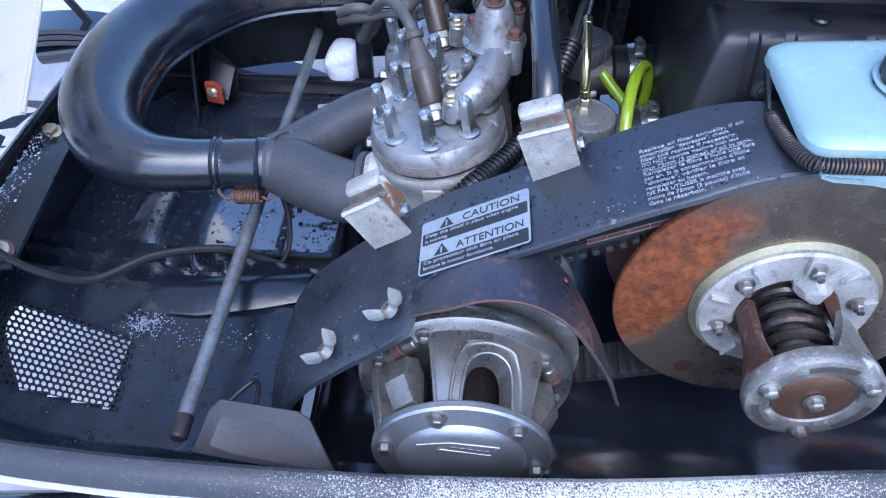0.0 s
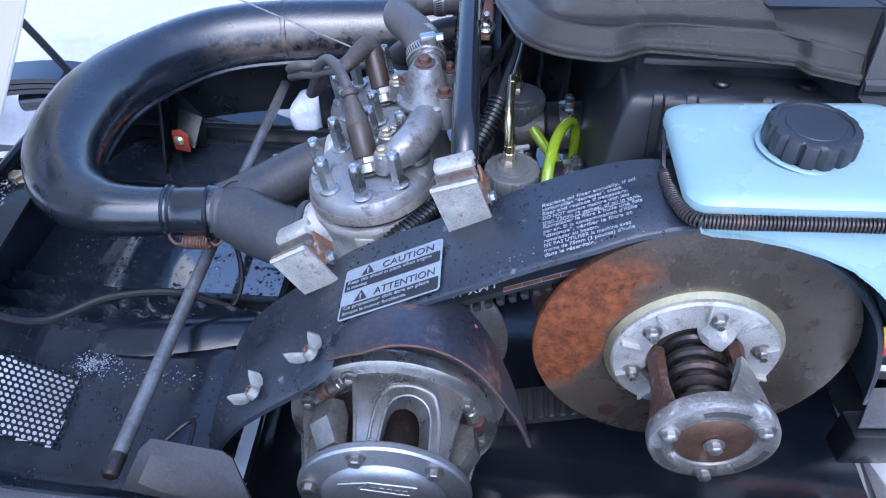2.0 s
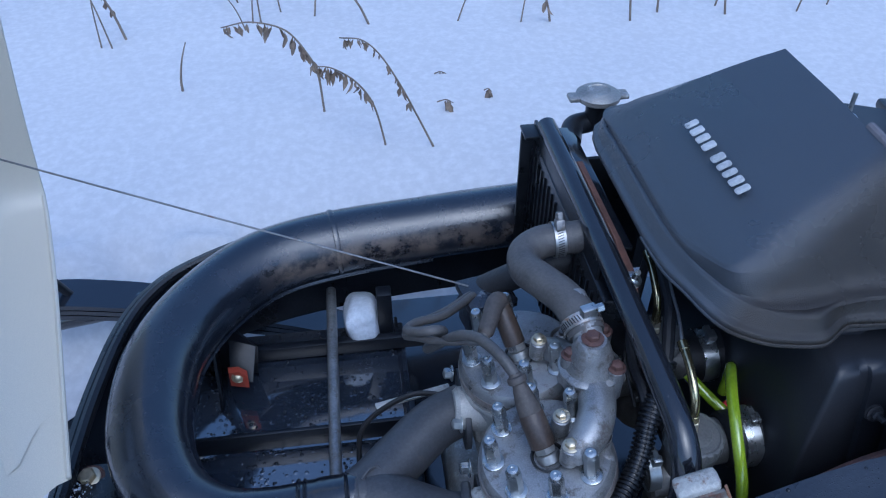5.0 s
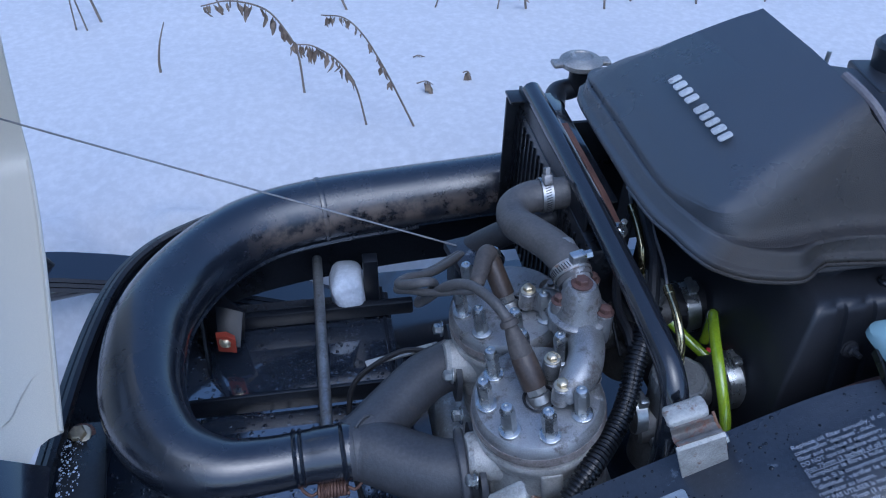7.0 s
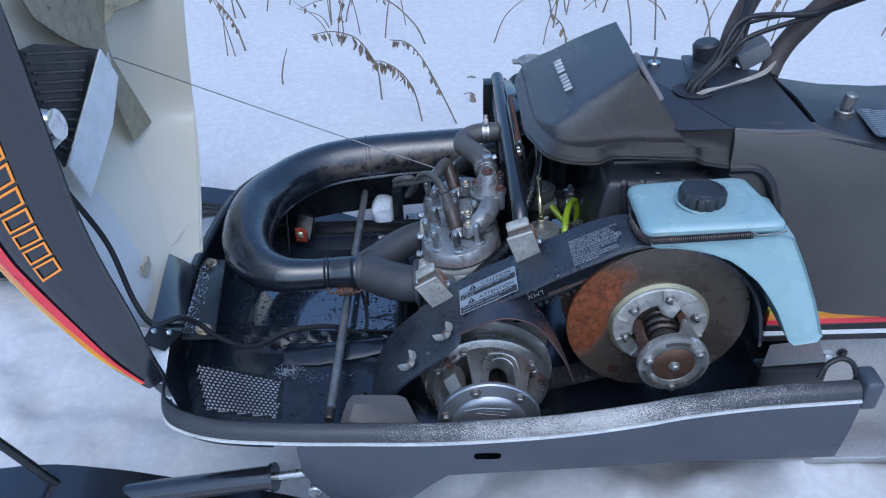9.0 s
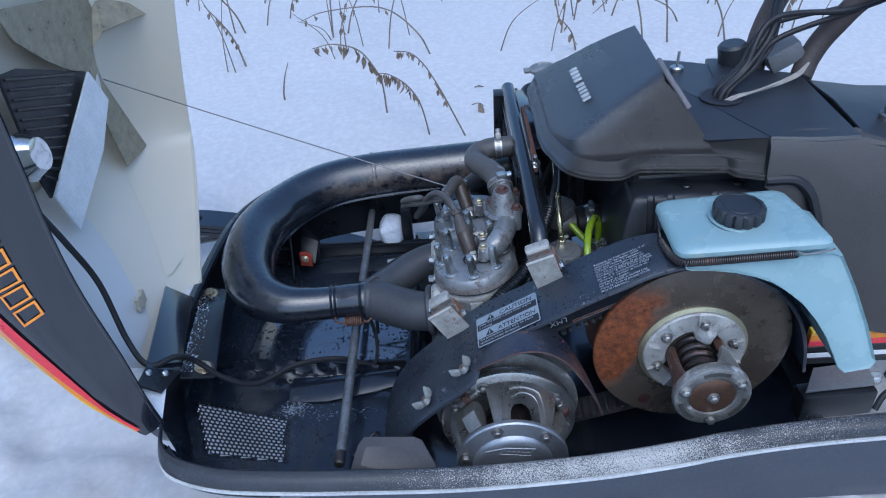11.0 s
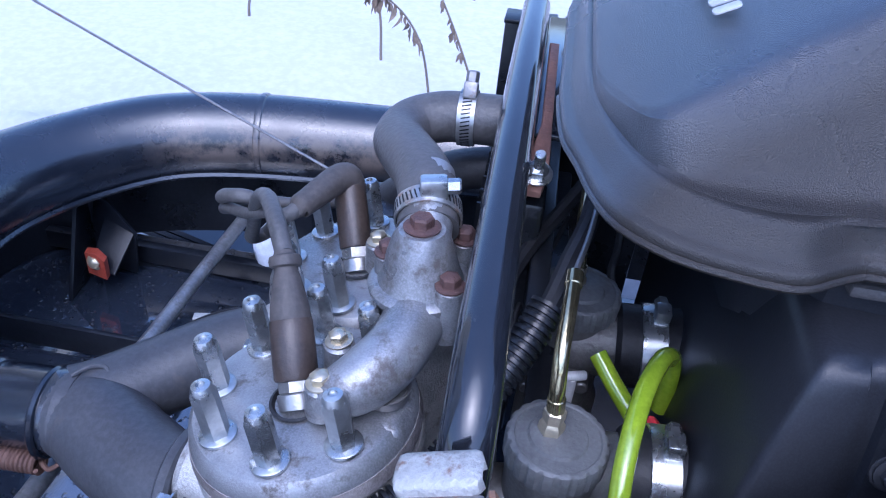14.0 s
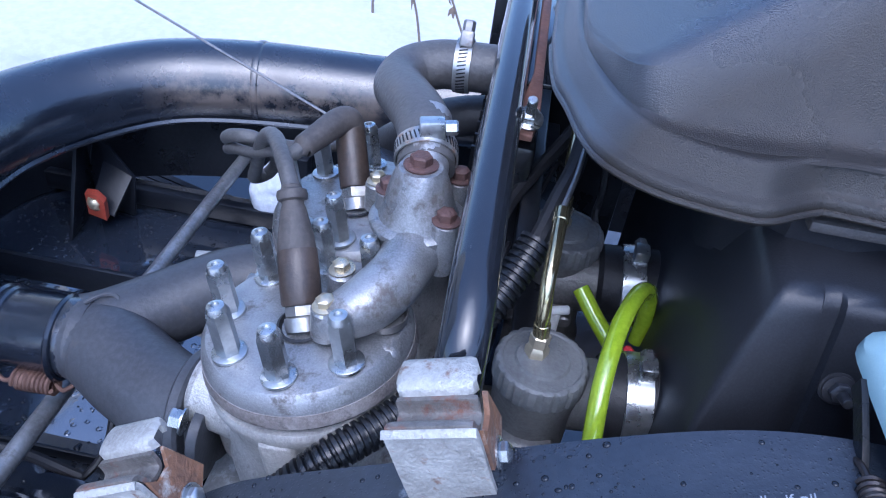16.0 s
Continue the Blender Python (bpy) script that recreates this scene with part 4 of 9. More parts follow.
def cooling():
    bm = bm_new()
    sweep(bm, [(0.0125, 0.607, 0.690), (0.0085, 0.627, 0.697), (0.001, 0.648, 0.699), (-0.012, 0.672, 0.697), (-0.022, 0.696, 0.693), (-0.018, 0.718, 0.694), (0.000, 0.728, 0.697), (0.020, 0.728, 0.699), (0.040, 0.728, 0.70)], 0.0166, 28, 8)
    single("coolant_hose", bm, "hose", "grey rubber coolant hose bent from thermostat to radiator", "hose")
    bm = bm_new()
    sweep(bm, [(-0.060, 0.790, 0.560), (-0.046, 0.780, 0.590), (-0.022, 0.765, 0.618), (0.000, 0.752, 0.640), (0.018, 0.748, 0.650), (0.040, 0.748, 0.655)], 0.0150, 24, 8)
    single("return_hose", bm, "hose_dark", "dark rubber return hose below the coolant hose", "hose")
    hc = thing("hose_clamp", (0.007, 0.636, 0.70), "stainless worm-drive clamp on the coolant hose", "hose clamp", "hose clamps")
    bm = bm_new()
    clamp(bm, (0.0105, 0.617, 0.6935), (-0.2, 1, 0.35), 0.0172, 0.011)
    part("band", bm, "clamp_band", hc, "perforated stainless band")
    bm = bm_new()
    clamp_slots(bm, (0.0105, 0.617, 0.6935), (-0.2, 1, 0.35), 0.0172, 0.011)
    tagged(part("slotting", bm, "rubber", hc, "dark slots in the band"), kind="stuff")
    bm = bm_new()
    screw(bm, (0.013, 0.613, 0.7130), (1, 0.2, 0.1), L=0.024)
    part("screw_housing", bm, "zinc", hc)
    hc = thing("hose_clamp", (0.018, 0.728, 0.70), "stainless worm-drive clamp on the coolant hose", "hose clamp", "hose clamps")
    bm = bm_new()
    clamp(bm, (0.016, 0.728, 0.699), (1, 0, 0.05), 0.0172, 0.011)
    part("band", bm, "clamp_band", hc, "perforated stainless band")
    bm = bm_new()
    clamp_slots(bm, (0.016, 0.728, 0.699), (1, 0, 0.05), 0.0172, 0.011)
    tagged(part("slotting", bm, "rubber", hc, "dark slots in the band"), kind="stuff")
    bm = bm_new()
    screw(bm, (0.016, 0.7265, 0.7185), (0, 0.5, 1), L=0.018)
    part("screw_housing", bm, "steel", hc)

    ra = thing("radiator", (0.06, 0.75, 0.55), "black radiator standing across the engine bay behind the engine", "radiator")
    bm = bm_new()
    box(bm, (0.054, 0.785, 0.60), (0.036, 0.29, 0.19), bev=0.004)
    part("core", bm, "black", ra)
    for k in range(18):
        bm = bm_new()
        box(bm, (0.035, 0.65 + 0.0155 * k, 0.60), (0.003, 0.002, 0.17))
        part("core_fin", bm, "black", ra, smooth=0)
    bm = bm_new()
    sweep(bm, [(0.075, 0.90, 0.70), (0.085, 0.925, 0.705), (0.105, 0.932, 0.706), (0.112, 0.93, 0.715), (0.112, 0.93, 0.735)], 0.013, 18, 6)
    part("filler_neck", bm, "black", ra)
    bm = bm_new()
    lathe(bm, [(0, -0.006), (0.022, -0.006), (0.026, -0.003), (0.026, 0.002), (0.022, 0.005), (0.014, 0.0075), (0.0125, 0.006), (0, 0.006)], (0.112, 0.93, 0.742), (0, 0, 1), 40)
    for s in (-1, 1):
        box(bm, (0.112 + s * 0.028, 0.93, 0.741), (0.016, 0.018, 0.006), bev=0.0025)
    part("radiator_cap", bm, "alu_grey", ra, "dull grey metal pressure cap with two ears")


cooling()


def cross_bar():
    bar = thing("cross_bar", (0.045, 0.7, 0.70), "glossy black painted steel bar across the bay over the radiator", "frame bar")
    bm = bm_new()
    s = [(0.0112 * math.cos(a), 0.0100 * math.sin(a)) for a in [2 * math.pi * k / 20 for k in range(20)]]
    sweep(bm, [(0.046, 0.905, 0.722), (0.047, 0.80, 0.722), (0.049, 0.65, 0.716), (0.051, 0.53, 0.706), (0.052, 0.485, 0.694), (0.052, 0.468, 0.665), (0.052, 0.462, 0.60), (0.052, 0.46, 0.52)], section=s, per=6, up=(0, 0, 1))
    part("bar", bm, "gloss", bar)
    bm = bm_new()
    box(bm, (0.040, 0.80, 0.690), (0.004, 0.26, 0.05), bev=0.001)
    box(bm, (0.043, 0.922, 0.62), (0.044, 0.006, 0.17), bev=0.002)
    box(bm, (0.043, 0.915, 0.708), (0.044, 0.03, 0.004), bev=0.001)
    part("end_plate", bm, "black", bar)
    bm = bm_new()
    box(bm, (0.068, 0.80, 0.712), (0.02, 0.22, 0.004), bev=0.001)
    part("top_flange", bm, "gloss", bar)


M["gloss"] = surface("gloss_black_paint", (0.014, 0.016, 0.021), (0.010, 0.011, 0.014), 0.12, 0, 20, 260, 0.04, 0.06, (0.10, 0.10, 0.10), -0.1, 60, coat=0.4, spec=0.6, ior=1.5)
cross_bar()


# ---- belt guard ----
BAND = [(-0.172, 0.440), (-0.158, 0.480), (-0.135, 0.518), (-0.105, 0.549), (-0.07, 0.580), (-0.036, 0.611), (0.040, 0.652), (0.112, 0.691), (0.160, 0.711),
        (0.200, 0.7165), (0.235, 0.714), (0.270, 0.7035), (0.305, 0.686), (0.337, 0.660), (0.365, 0.622), (0.382, 0.575), (0.390, 0.53)]


def band_frame(x):
    """Height and slope angle of the guard's top at x."""
    z = lerp([(a, b) for a, b in BAND], x)[0]
    s = (lerp([(a, b) for a, b in BAND], x + 0.01)[0] - lerp([(a, b) for a, b in BAND], x - 0.01)[0]) / 0.02
    return z, math.atan(s)


def text_mesh(words, size, place, name, material, parent, label="", depth=0.0002, width=None, align="LEFT"):
    cu = bpy.data.curves.new("words", "FONT")
    cu.body, cu.size, cu.extrude, cu.align_x = words, size, depth, align
    tmp = bpy.data.objects.new("words", cu)
    me = bpy.data.meshes.new_from_object(tmp)
    bpy.data.objects.remove(tmp)
    bpy.data.curves.remove(cu)
    if width:
        span = max(v.co.x for v in me.vertices) - min(v.co.x for v in me.vertices)
        for v in me.vertices:
            v.co.x *= width / span
    base = Vector((0, 0, 0))
    p = parent
    while p is not None:
        base += p.location
        p = p.parent
    me.transform(Matrix.Translation(-base) @ place)
    me.materials.append(M[material])
    ob = new(name, me)
    ob.parent = parent
    return tagged(ob, label)


def flat_frame(origin, u, v):
    u, v = Vector(u).normalized(), Vector(v).normalized()
    n = u.cross(v).normalized()
    v = n.cross(u)
    m = Matrix((u, v, n)).transposed().to_4x4()
    m.translation = origin
    return m


def local_plate(bm, m, outline, thick, bev=0.0):
    return plate(bm, [m @ Vector((a, b, 0)) for a, b in outline], m.to_3x3() @ Vector((0, 0, 1)), thick, bev)


M["note"] = surface("faded_white_print", (0.34, 0.355, 0.38), (0.20, 0.215, 0.24), 0.5, 0, 60, 400, 0.1)


def belt_guard():
    g = thing("belt_guard", (0.1, 0.385, 0.62), "blue-black painted steel belt guard speckled with water", "belt guard")
    pts = smooth_path(BAND, 5)
    rows = []
    # near lip, near face, crease, far strip falling away, far lip
    for f, dz in ((0.0, -0.005), (0.006, -0.0015), (0.03, 0.0), (0.28, 0.0012), (0.54, 0.0010), (0.58, 0.0000), (0.80, -0.0006), (0.975, -0.0006), (1.0, -0.007)):
        row = []
        for k, q in enumerate(pts):
            t = np.array(pts[min(k + 1, len(pts) - 1)]) - np.array(pts[max(k - 1, 0)])
            t /= np.linalg.norm(t)
            near = 0.357 + 0.017 * min(max((q[0] - 0.14) / 0.09, 0), 1)
            wide = min(max((-0.034 - q[0]) / 0.016, 0), 1)
            wide = wide * wide * (3 - 2 * wide)
            near -= 0.030 * wide
            yy = near + (0.446 - near) * f
            dd = dz - 0.010 * wide * max(0.0, 1 - f / 0.45) ** 1.3
            row.append((q[0] - t[1] * dd, yy, q[1] + t[0] * dd))
        rows.append(row)
    bm = bm_new()
    sheet(bm, rows, 0.0022)
    wet = water_drops(bm, 1700, 0.0005, 0.0016, 5, 0.25)
    part("band", bm, "guard", g)
    tagged(part("beaded_water", wet, "water", g, "clear water drops", smooth=80), kind="stuff")
    # caution label
    m = flat_frame((-0.036, 0.3605, 0.6115 + 0.0022), (0.0765, 0, 0.0415), (0, 1, 0.02))
    lab = bm_new()
    local_plate(lab, m @ Matrix.Translation((0.0435, 0.0265, 0.0004)), rounded(0.087, 0.053, 0.003), 0.0004)
    label = part("caution_label", lab, "label", g, "silver caution and attention warning label")
    up = 0.0010
    ink = m @ Matrix.Translation((0, 0, up))
    text_mesh("CAUTION", 0.0098, ink @ Matrix.Translation((0.034, 0.0425, 0)), "caution_text", "ink", label, width=0.045)
    text_mesh("ATTENTION", 0.0098, ink @ Matrix.Translation((0.030, 0.0165, 0)), "attention_text", "ink", label, width=0.052)
    for y0, h, a, b in ((0.0285, 0.0115, "Keep this shield in place when engine", "is running."), (0.0015, 0.0125, "Ce protecteur doit être en place", "lorsque le moteur fonctionne.")):
        bm = bm_new()
        local_plate(bm, m @ Matrix.Translation((0.0435, y0 + h / 2, 0.0008)), rounded(0.084, h, 0.001, 2), 0.0001)
        part("text_panel", bm, "ink", label)
        text_mesh(a, 0.0046, ink @ Matrix.Translation((0.004, y0 + h - 0.0047, 0.0004)), "small_text", "label", label, width=0.074)
        text_mesh(b, 0.0046, ink @ Matrix.Translation((0.004, y0 + h - 0.0100, 0.0004)), "small_text", "label", label)
    for x, y, s in ((0.015, 0.0415, 0.0105), (0.012, 0.0155, 0.0105)):
        bm = bm_new()
        local_plate(bm, m @ Matrix.Translation((x, y, 0.0009)), [(0, 0), (s * 1.15, 0), (s * 0.575, s)], 0.0001)
        part("warning_triangle", bm, "ink", label)
        bm = bm_new()
        local_plate(bm, m @ Matrix.Translation((x + s * 0.575, y + s * 0.45, 0.0012)), rounded(s * 0.13, s * 0.42, s * 0.05, 2), 0.0001)
        local_plate(bm, m @ Matrix.Translation((x + s * 0.575, y + s * 0.15, 0.0012)), rounded(s * 0.13, s * 0.13, s * 0.05, 2), 0.0001)
        part("warning_mark", bm, "label", label)
    # the label follows the guard's crease
    for ob in [label] + list(label.children):
        base = label.location + g.location + (ob.location if ob is not label else Vector((0, 0, 0)))
        b2 = bmesh.new()
        b2.from_mesh(ob.data)
        bmesh.ops.bisect_plane(b2, geom=b2.verts[:] + b2.edges[:] + b2.faces[:], plane_co=Vector((0, 0.4035, 0)) - base, plane_no=(0, 1, 0))
        for v in b2.verts:
            over = v.co.y + base.y - 0.4035
            if over > 0:
                v.co += Vector((0.0, 0, -0.03)) * over
        b2.to_mesh(ob.data)
        b2.free()
    # printed oil note
    m2 = flat_frame((0.110, 0.3585, 0.6915 + 0.0026), (0.062, 0, 0.029), (0, 1, 0.0))
    lines = ["Replace oil filter annually, if oil", "consumption \"decreases\", check", "filter and replace if necessary.", "DO NOT operate machine with less", "than 75mm (3 inches) of oil in tank.",
             "Remplacer le filtre à huile une fois", "par an. Si la consommation d'huile", "\"diminue\", vérifier le filtre et", "remplacer au besoin.", "NE PAS UTILISER la machine avec", "moins de 75mm (3 pouces) d'huile", "dans le réservoir."]
    for k, words in enumerate(lines):
        text_mesh(words, 0.0046, m2 @ Matrix.Translation((0, 0.050 - 0.0046 * k, 0.0006)), "note_text", "note", g, "white printed oil note" if k == 0 else "", width=0.0019 * len(words))
    bm = bm_new()
    for k in (5,):
        local_plate(bm, m2 @ Matrix.Translation((0.032, 0.050 - 0.0046 * 4 - 0.0008, 0.0005)), rounded(0.064, 0.0004, 0.0001, 1), 0.0001)
    part("note_rule", bm, "note", g)
    # paint chips along the near edge
    rnd = random.Random(4)
    bm = bm_new()
    for k in range(26):
        x = rnd.choice([rnd.uniform(-0.12, -0.04), rnd.uniform(0.085, 0.115), rnd.uniform(0.05, 0.18)])
        y = 0.362 + abs(rnd.gauss(0, 0.008))
        z, a = band_frame(x)
        mm = Matrix.Translation((x, y, z + 0.0022)) @ Matrix.Rotation(-a, 4, "Y")
        s = rnd.uniform(0.0003, 0.0008)
        local_plate(bm, mm, [(s * math.cos(t) * rnd.uniform(0.6, 1.3), s * math.sin(t) * rnd.uniform(0.5, 1)) for t in np.linspace(0, 5.5, 7)], 0.0002)
    tagged(part("paint_chips", bm, "chip", g, "pale chips in the paint"), kind="stuff")

    # spring clips that hold the guard: a rounded pad, a valley behind it, and a leaf hanging over the band
    for o, slope, w in ((Vector((-0.0860, 0.4450, 0.6330)), 32, 0.0158), (Vector((0.0440, 0.4530, 0.7035)), 20, 0.0160)):
        c = thing("guard_clip", o - Vector((0, 0.02, 0.05)), "bent zinc-plated steel clip with rust on the belt guard", "clip", "belt guard clips")
        a = radians(slope)
        u, n, fore = Vector((math.cos(a), 0, math.sin(a))), Vector((-math.sin(a), 0, math.cos(a))), Vector((0, 1, 0))

        def bent(profile, cuts):
            """A strip of sheet that follows a profile of (forward, up), across the given stations."""
            line = smooth_path(profile, 4)
            rows = []
            for f, trim, drop in cuts:
                low, high = (line[-1][0] + trim, line[0][0] - trim) if trim else (-1, 1)
                rows.append([o + u * f + fore * max(low, min(high, d)) + n * (h - drop) for d, h in line])
            b = bm_new()
            sheet(b, rows, 0.0024)
            return b
        pad = [(0.0040, -0.0040), (0.0030, -0.0006), (-0.0010, 0.0006), (-0.0080, 0.0002), (-0.0118, -0.0016), (-0.0132, -0.0050)]
        part("upper_pad", bent(pad, ((-w, 0.0050, 0.0022), (-w * 0.93, 0.0018, 0.0008), (-w * 0.8, 0, 0), (w * 0.8, 0, 0), (w * 0.93, 0.0018, 0.0008), (w, 0.0050, 0.0022))), "clip", c, "pale rounded clip pad")
        valley = [(-0.0128, -0.0045), (-0.0135, -0.0100), (-0.0160, -0.0128), (-0.0220, -0.0130), (-0.0255, -0.0100), (-0.0275, -0.0050), (-0.0300, -0.0042)]
        part("valley", bent(valley, ((-w * 0.96, 0, 0.0006), (-w * 0.85, 0, 0), (w * 0.9, 0, 0), (w * 1.02, 0, 0.0006))), "clip_worn", c, "dark stained fold of the clip")
        leaf = [(-0.0325, -0.0050), (-0.0300, -0.0030), (-0.0285, -0.0060), (-0.0280, -0.0150), (-0.0280, -0.0300), (-0.0275, -0.0480)]
        part("lower_leaf", bent(leaf, ((-w * 1.10, 0, 0.0004), (-w * 1.04, 0, 0), (w * 1.06, 0, 0), (w * 1.14, 0, 0.0004))), "clip", c, "pale hanging leaf of the clip")
        bm = bm_new()
        plate(bm, [o + u * (w * 1.08) + fore * d + n * h for d, h in ((-0.0100, -0.0060), (-0.0150, -0.0135), (-0.0225, -0.0135), (-0.0270, -0.0080), (-0.0276, -0.0300), (-0.0120, -0.0360), (-0.0020, -0.0300))], u, 0.0022)
        part("side_cheek", bm, "clip_rust", c, "orange rusty side cheek")
        bm = bm_new()
        hexbolt(bm, o + u * (w * 1.08 + 0.0022) + fore * -0.018 - n * 0.032, u, 0.0045, 0.004)
        part("cheek_bolt", bm, "zinc", c)
    # wing nuts
    for x, y, turn in ((-0.055, 0.346, 20), (-0.106, 0.340, 35)):
        z, a = band_frame(x)
        n = Vector((-math.sin(a), 0, math.cos(a)))
        m = Matrix.Translation(Vector((x, y, z)) - n * (0.001 if x > -0.08 else 0.002)) @ Matrix.Rotation(-a, 4, "Y") @ Matrix.Rotation(radians(turn), 4, "Z") @ Matrix.Diagonal((0.74, 0.74, 0.78, 1))
        w = thing("wing_nut", m.translation, "dull cast zinc wing nut on the belt guard", "wing nut", "wing nuts")
        bm = bm_new()
        b2 = bm_new()
        lathe(bm, [(0, 0), (0.0085, 0), (0.0078, 0.005), (0.006, 0.009), (0.0035, 0.009), (0.0035, 0.006), (0, 0.006)], (0, 0, 0), (0, 0, 1), 24)
        for s in (-1, 1):
            sec = []
            for f in (0, 0.35, 0.7, 1.0):
                cx, cz, hw, ht = s * (0.006 + 0.014 * f), 0.004 + 0.012 * f ** 1.4, 0.0022 * (1 - 0.3 * f), 0.0045 + 0.0035 * math.sin(f * 2.6)
                sec.append([(cx - s * 0.3 * zz, py, cz + zz) for py, zz in [(hw * math.cos(t), ht * math.sin(t)) for t in np.linspace(0, 2 * math.pi, 11)[:-1]]])
            loft(bm, sec)
        bm.transform(m)
        part("wing_body", bm, "wing", w)
        cyl(b2, (0, 0, 0), (0, 0, 0.012), 0.003, seg=12, bev=0.0006)
        b2.transform(m)
        part("stud", b2, "spring", w)


M["chip"] = surface("pale_chip", (0.34, 0.32, 0.30), (0.24, 0.22, 0.2), 0.6, 0, 60, 300, 0.1)
M["wing"] = surface("dull_zinc_casting", (0.25, 0.25, 0.235), (0.15, 0.15, 0.14), 0.5, 0.4, 30, 300, 0.3)
M["clip_worn"] = surface("stained_clip_steel", (0.20, 0.185, 0.165), (0.105, 0.095, 0.085), 0.55, 0.3, 40, 420, 0.5, 0.1, (0.17, 0.075, 0.045), 0.30, 60)
M["clip_rust"] = surface("rusty_cheek", (0.25, 0.125, 0.065), (0.12, 0.075, 0.055), 0.65, 0.2, 60, 300, 0.5, 0.1, (0.36, 0.33, 0.29), 0.30, 70)
belt_guard()


def heat_shield():
    h = thing("clutch_shield", (0.03, 0.34, 0.55), "heat-blued and rusting curved steel shield over the drive clutch", "clutch shield")
    prof = [(-0.040, 0.603), (-0.030, 0.613), (-0.015, 0.624), (0.010, 0.638), (0.034, 0.640), (0.056, 0.631), (0.075, 0.613), (0.092, 0.585), (0.104, 0.562), (0.113, 0.538)]
    pts = smooth_path(prof, 5)
    n = len(pts)
    rows = []
    for f in (0, 0.04, 0.3, 0.6, 0.9, 1.0):
        row = []
        for k, q in enumerate(pts):
            s = k / (n - 1)
            far = 0.313 + 0.062 * max(0.0, 1 - max(0, (s - 0.45) / 0.55) ** 1.6) + 0.001
            near = 0.3115 + 0.013 * (1 - s) + 0.006 * max(0, 0.25 - s) / 0.25
            row.append((q[0], near + (far - near) * f, q[1] + 0.004 * (1 - s) - 0.007 * (1 - s) * f + (0.0015 if f in (0.3, 0.6) else 0)))
        rows.append(row)
    bm = bm_new()
    sheet(bm, rows, 0.0018)
    part("curved_sheet", bm, "shield", h)
    bm = bm_new()
    sweep(bm, [Vector(q) for q in rows[0]], 0.0010, 6, 1, smooth=False)
    part("rusty_edge", bm, "rust_dark", h, "rust-brown rolled edge")
    bm = bm_new()
    box(bm, (0.067, 0.357, 0.6205), (0.004, 0.005, 0.002), Matrix.Rotation(0.9, 3, "Y"), 0.0008)
    part("pink_mark", bm, "pink", h, "small pink paint mark")


M["pink"] = surface("pink_paint", (0.65, 0.10, 0.25), None, 0.5, 0, 30, 300, 0.1)
heat_shield()


# ---- clutches and belt ----
DRIVE, DRIVEN = Vector((0.0, 0.0, 0.474)), Vector((0.243, 0.0, 0.565))
OUT = Vector((0, -1, 0))


def ring_point(c, y, r, deg):
    a = radians(deg)
    return Vector((c.x + r * math.cos(a), y, c.z + r * math.sin(a)))


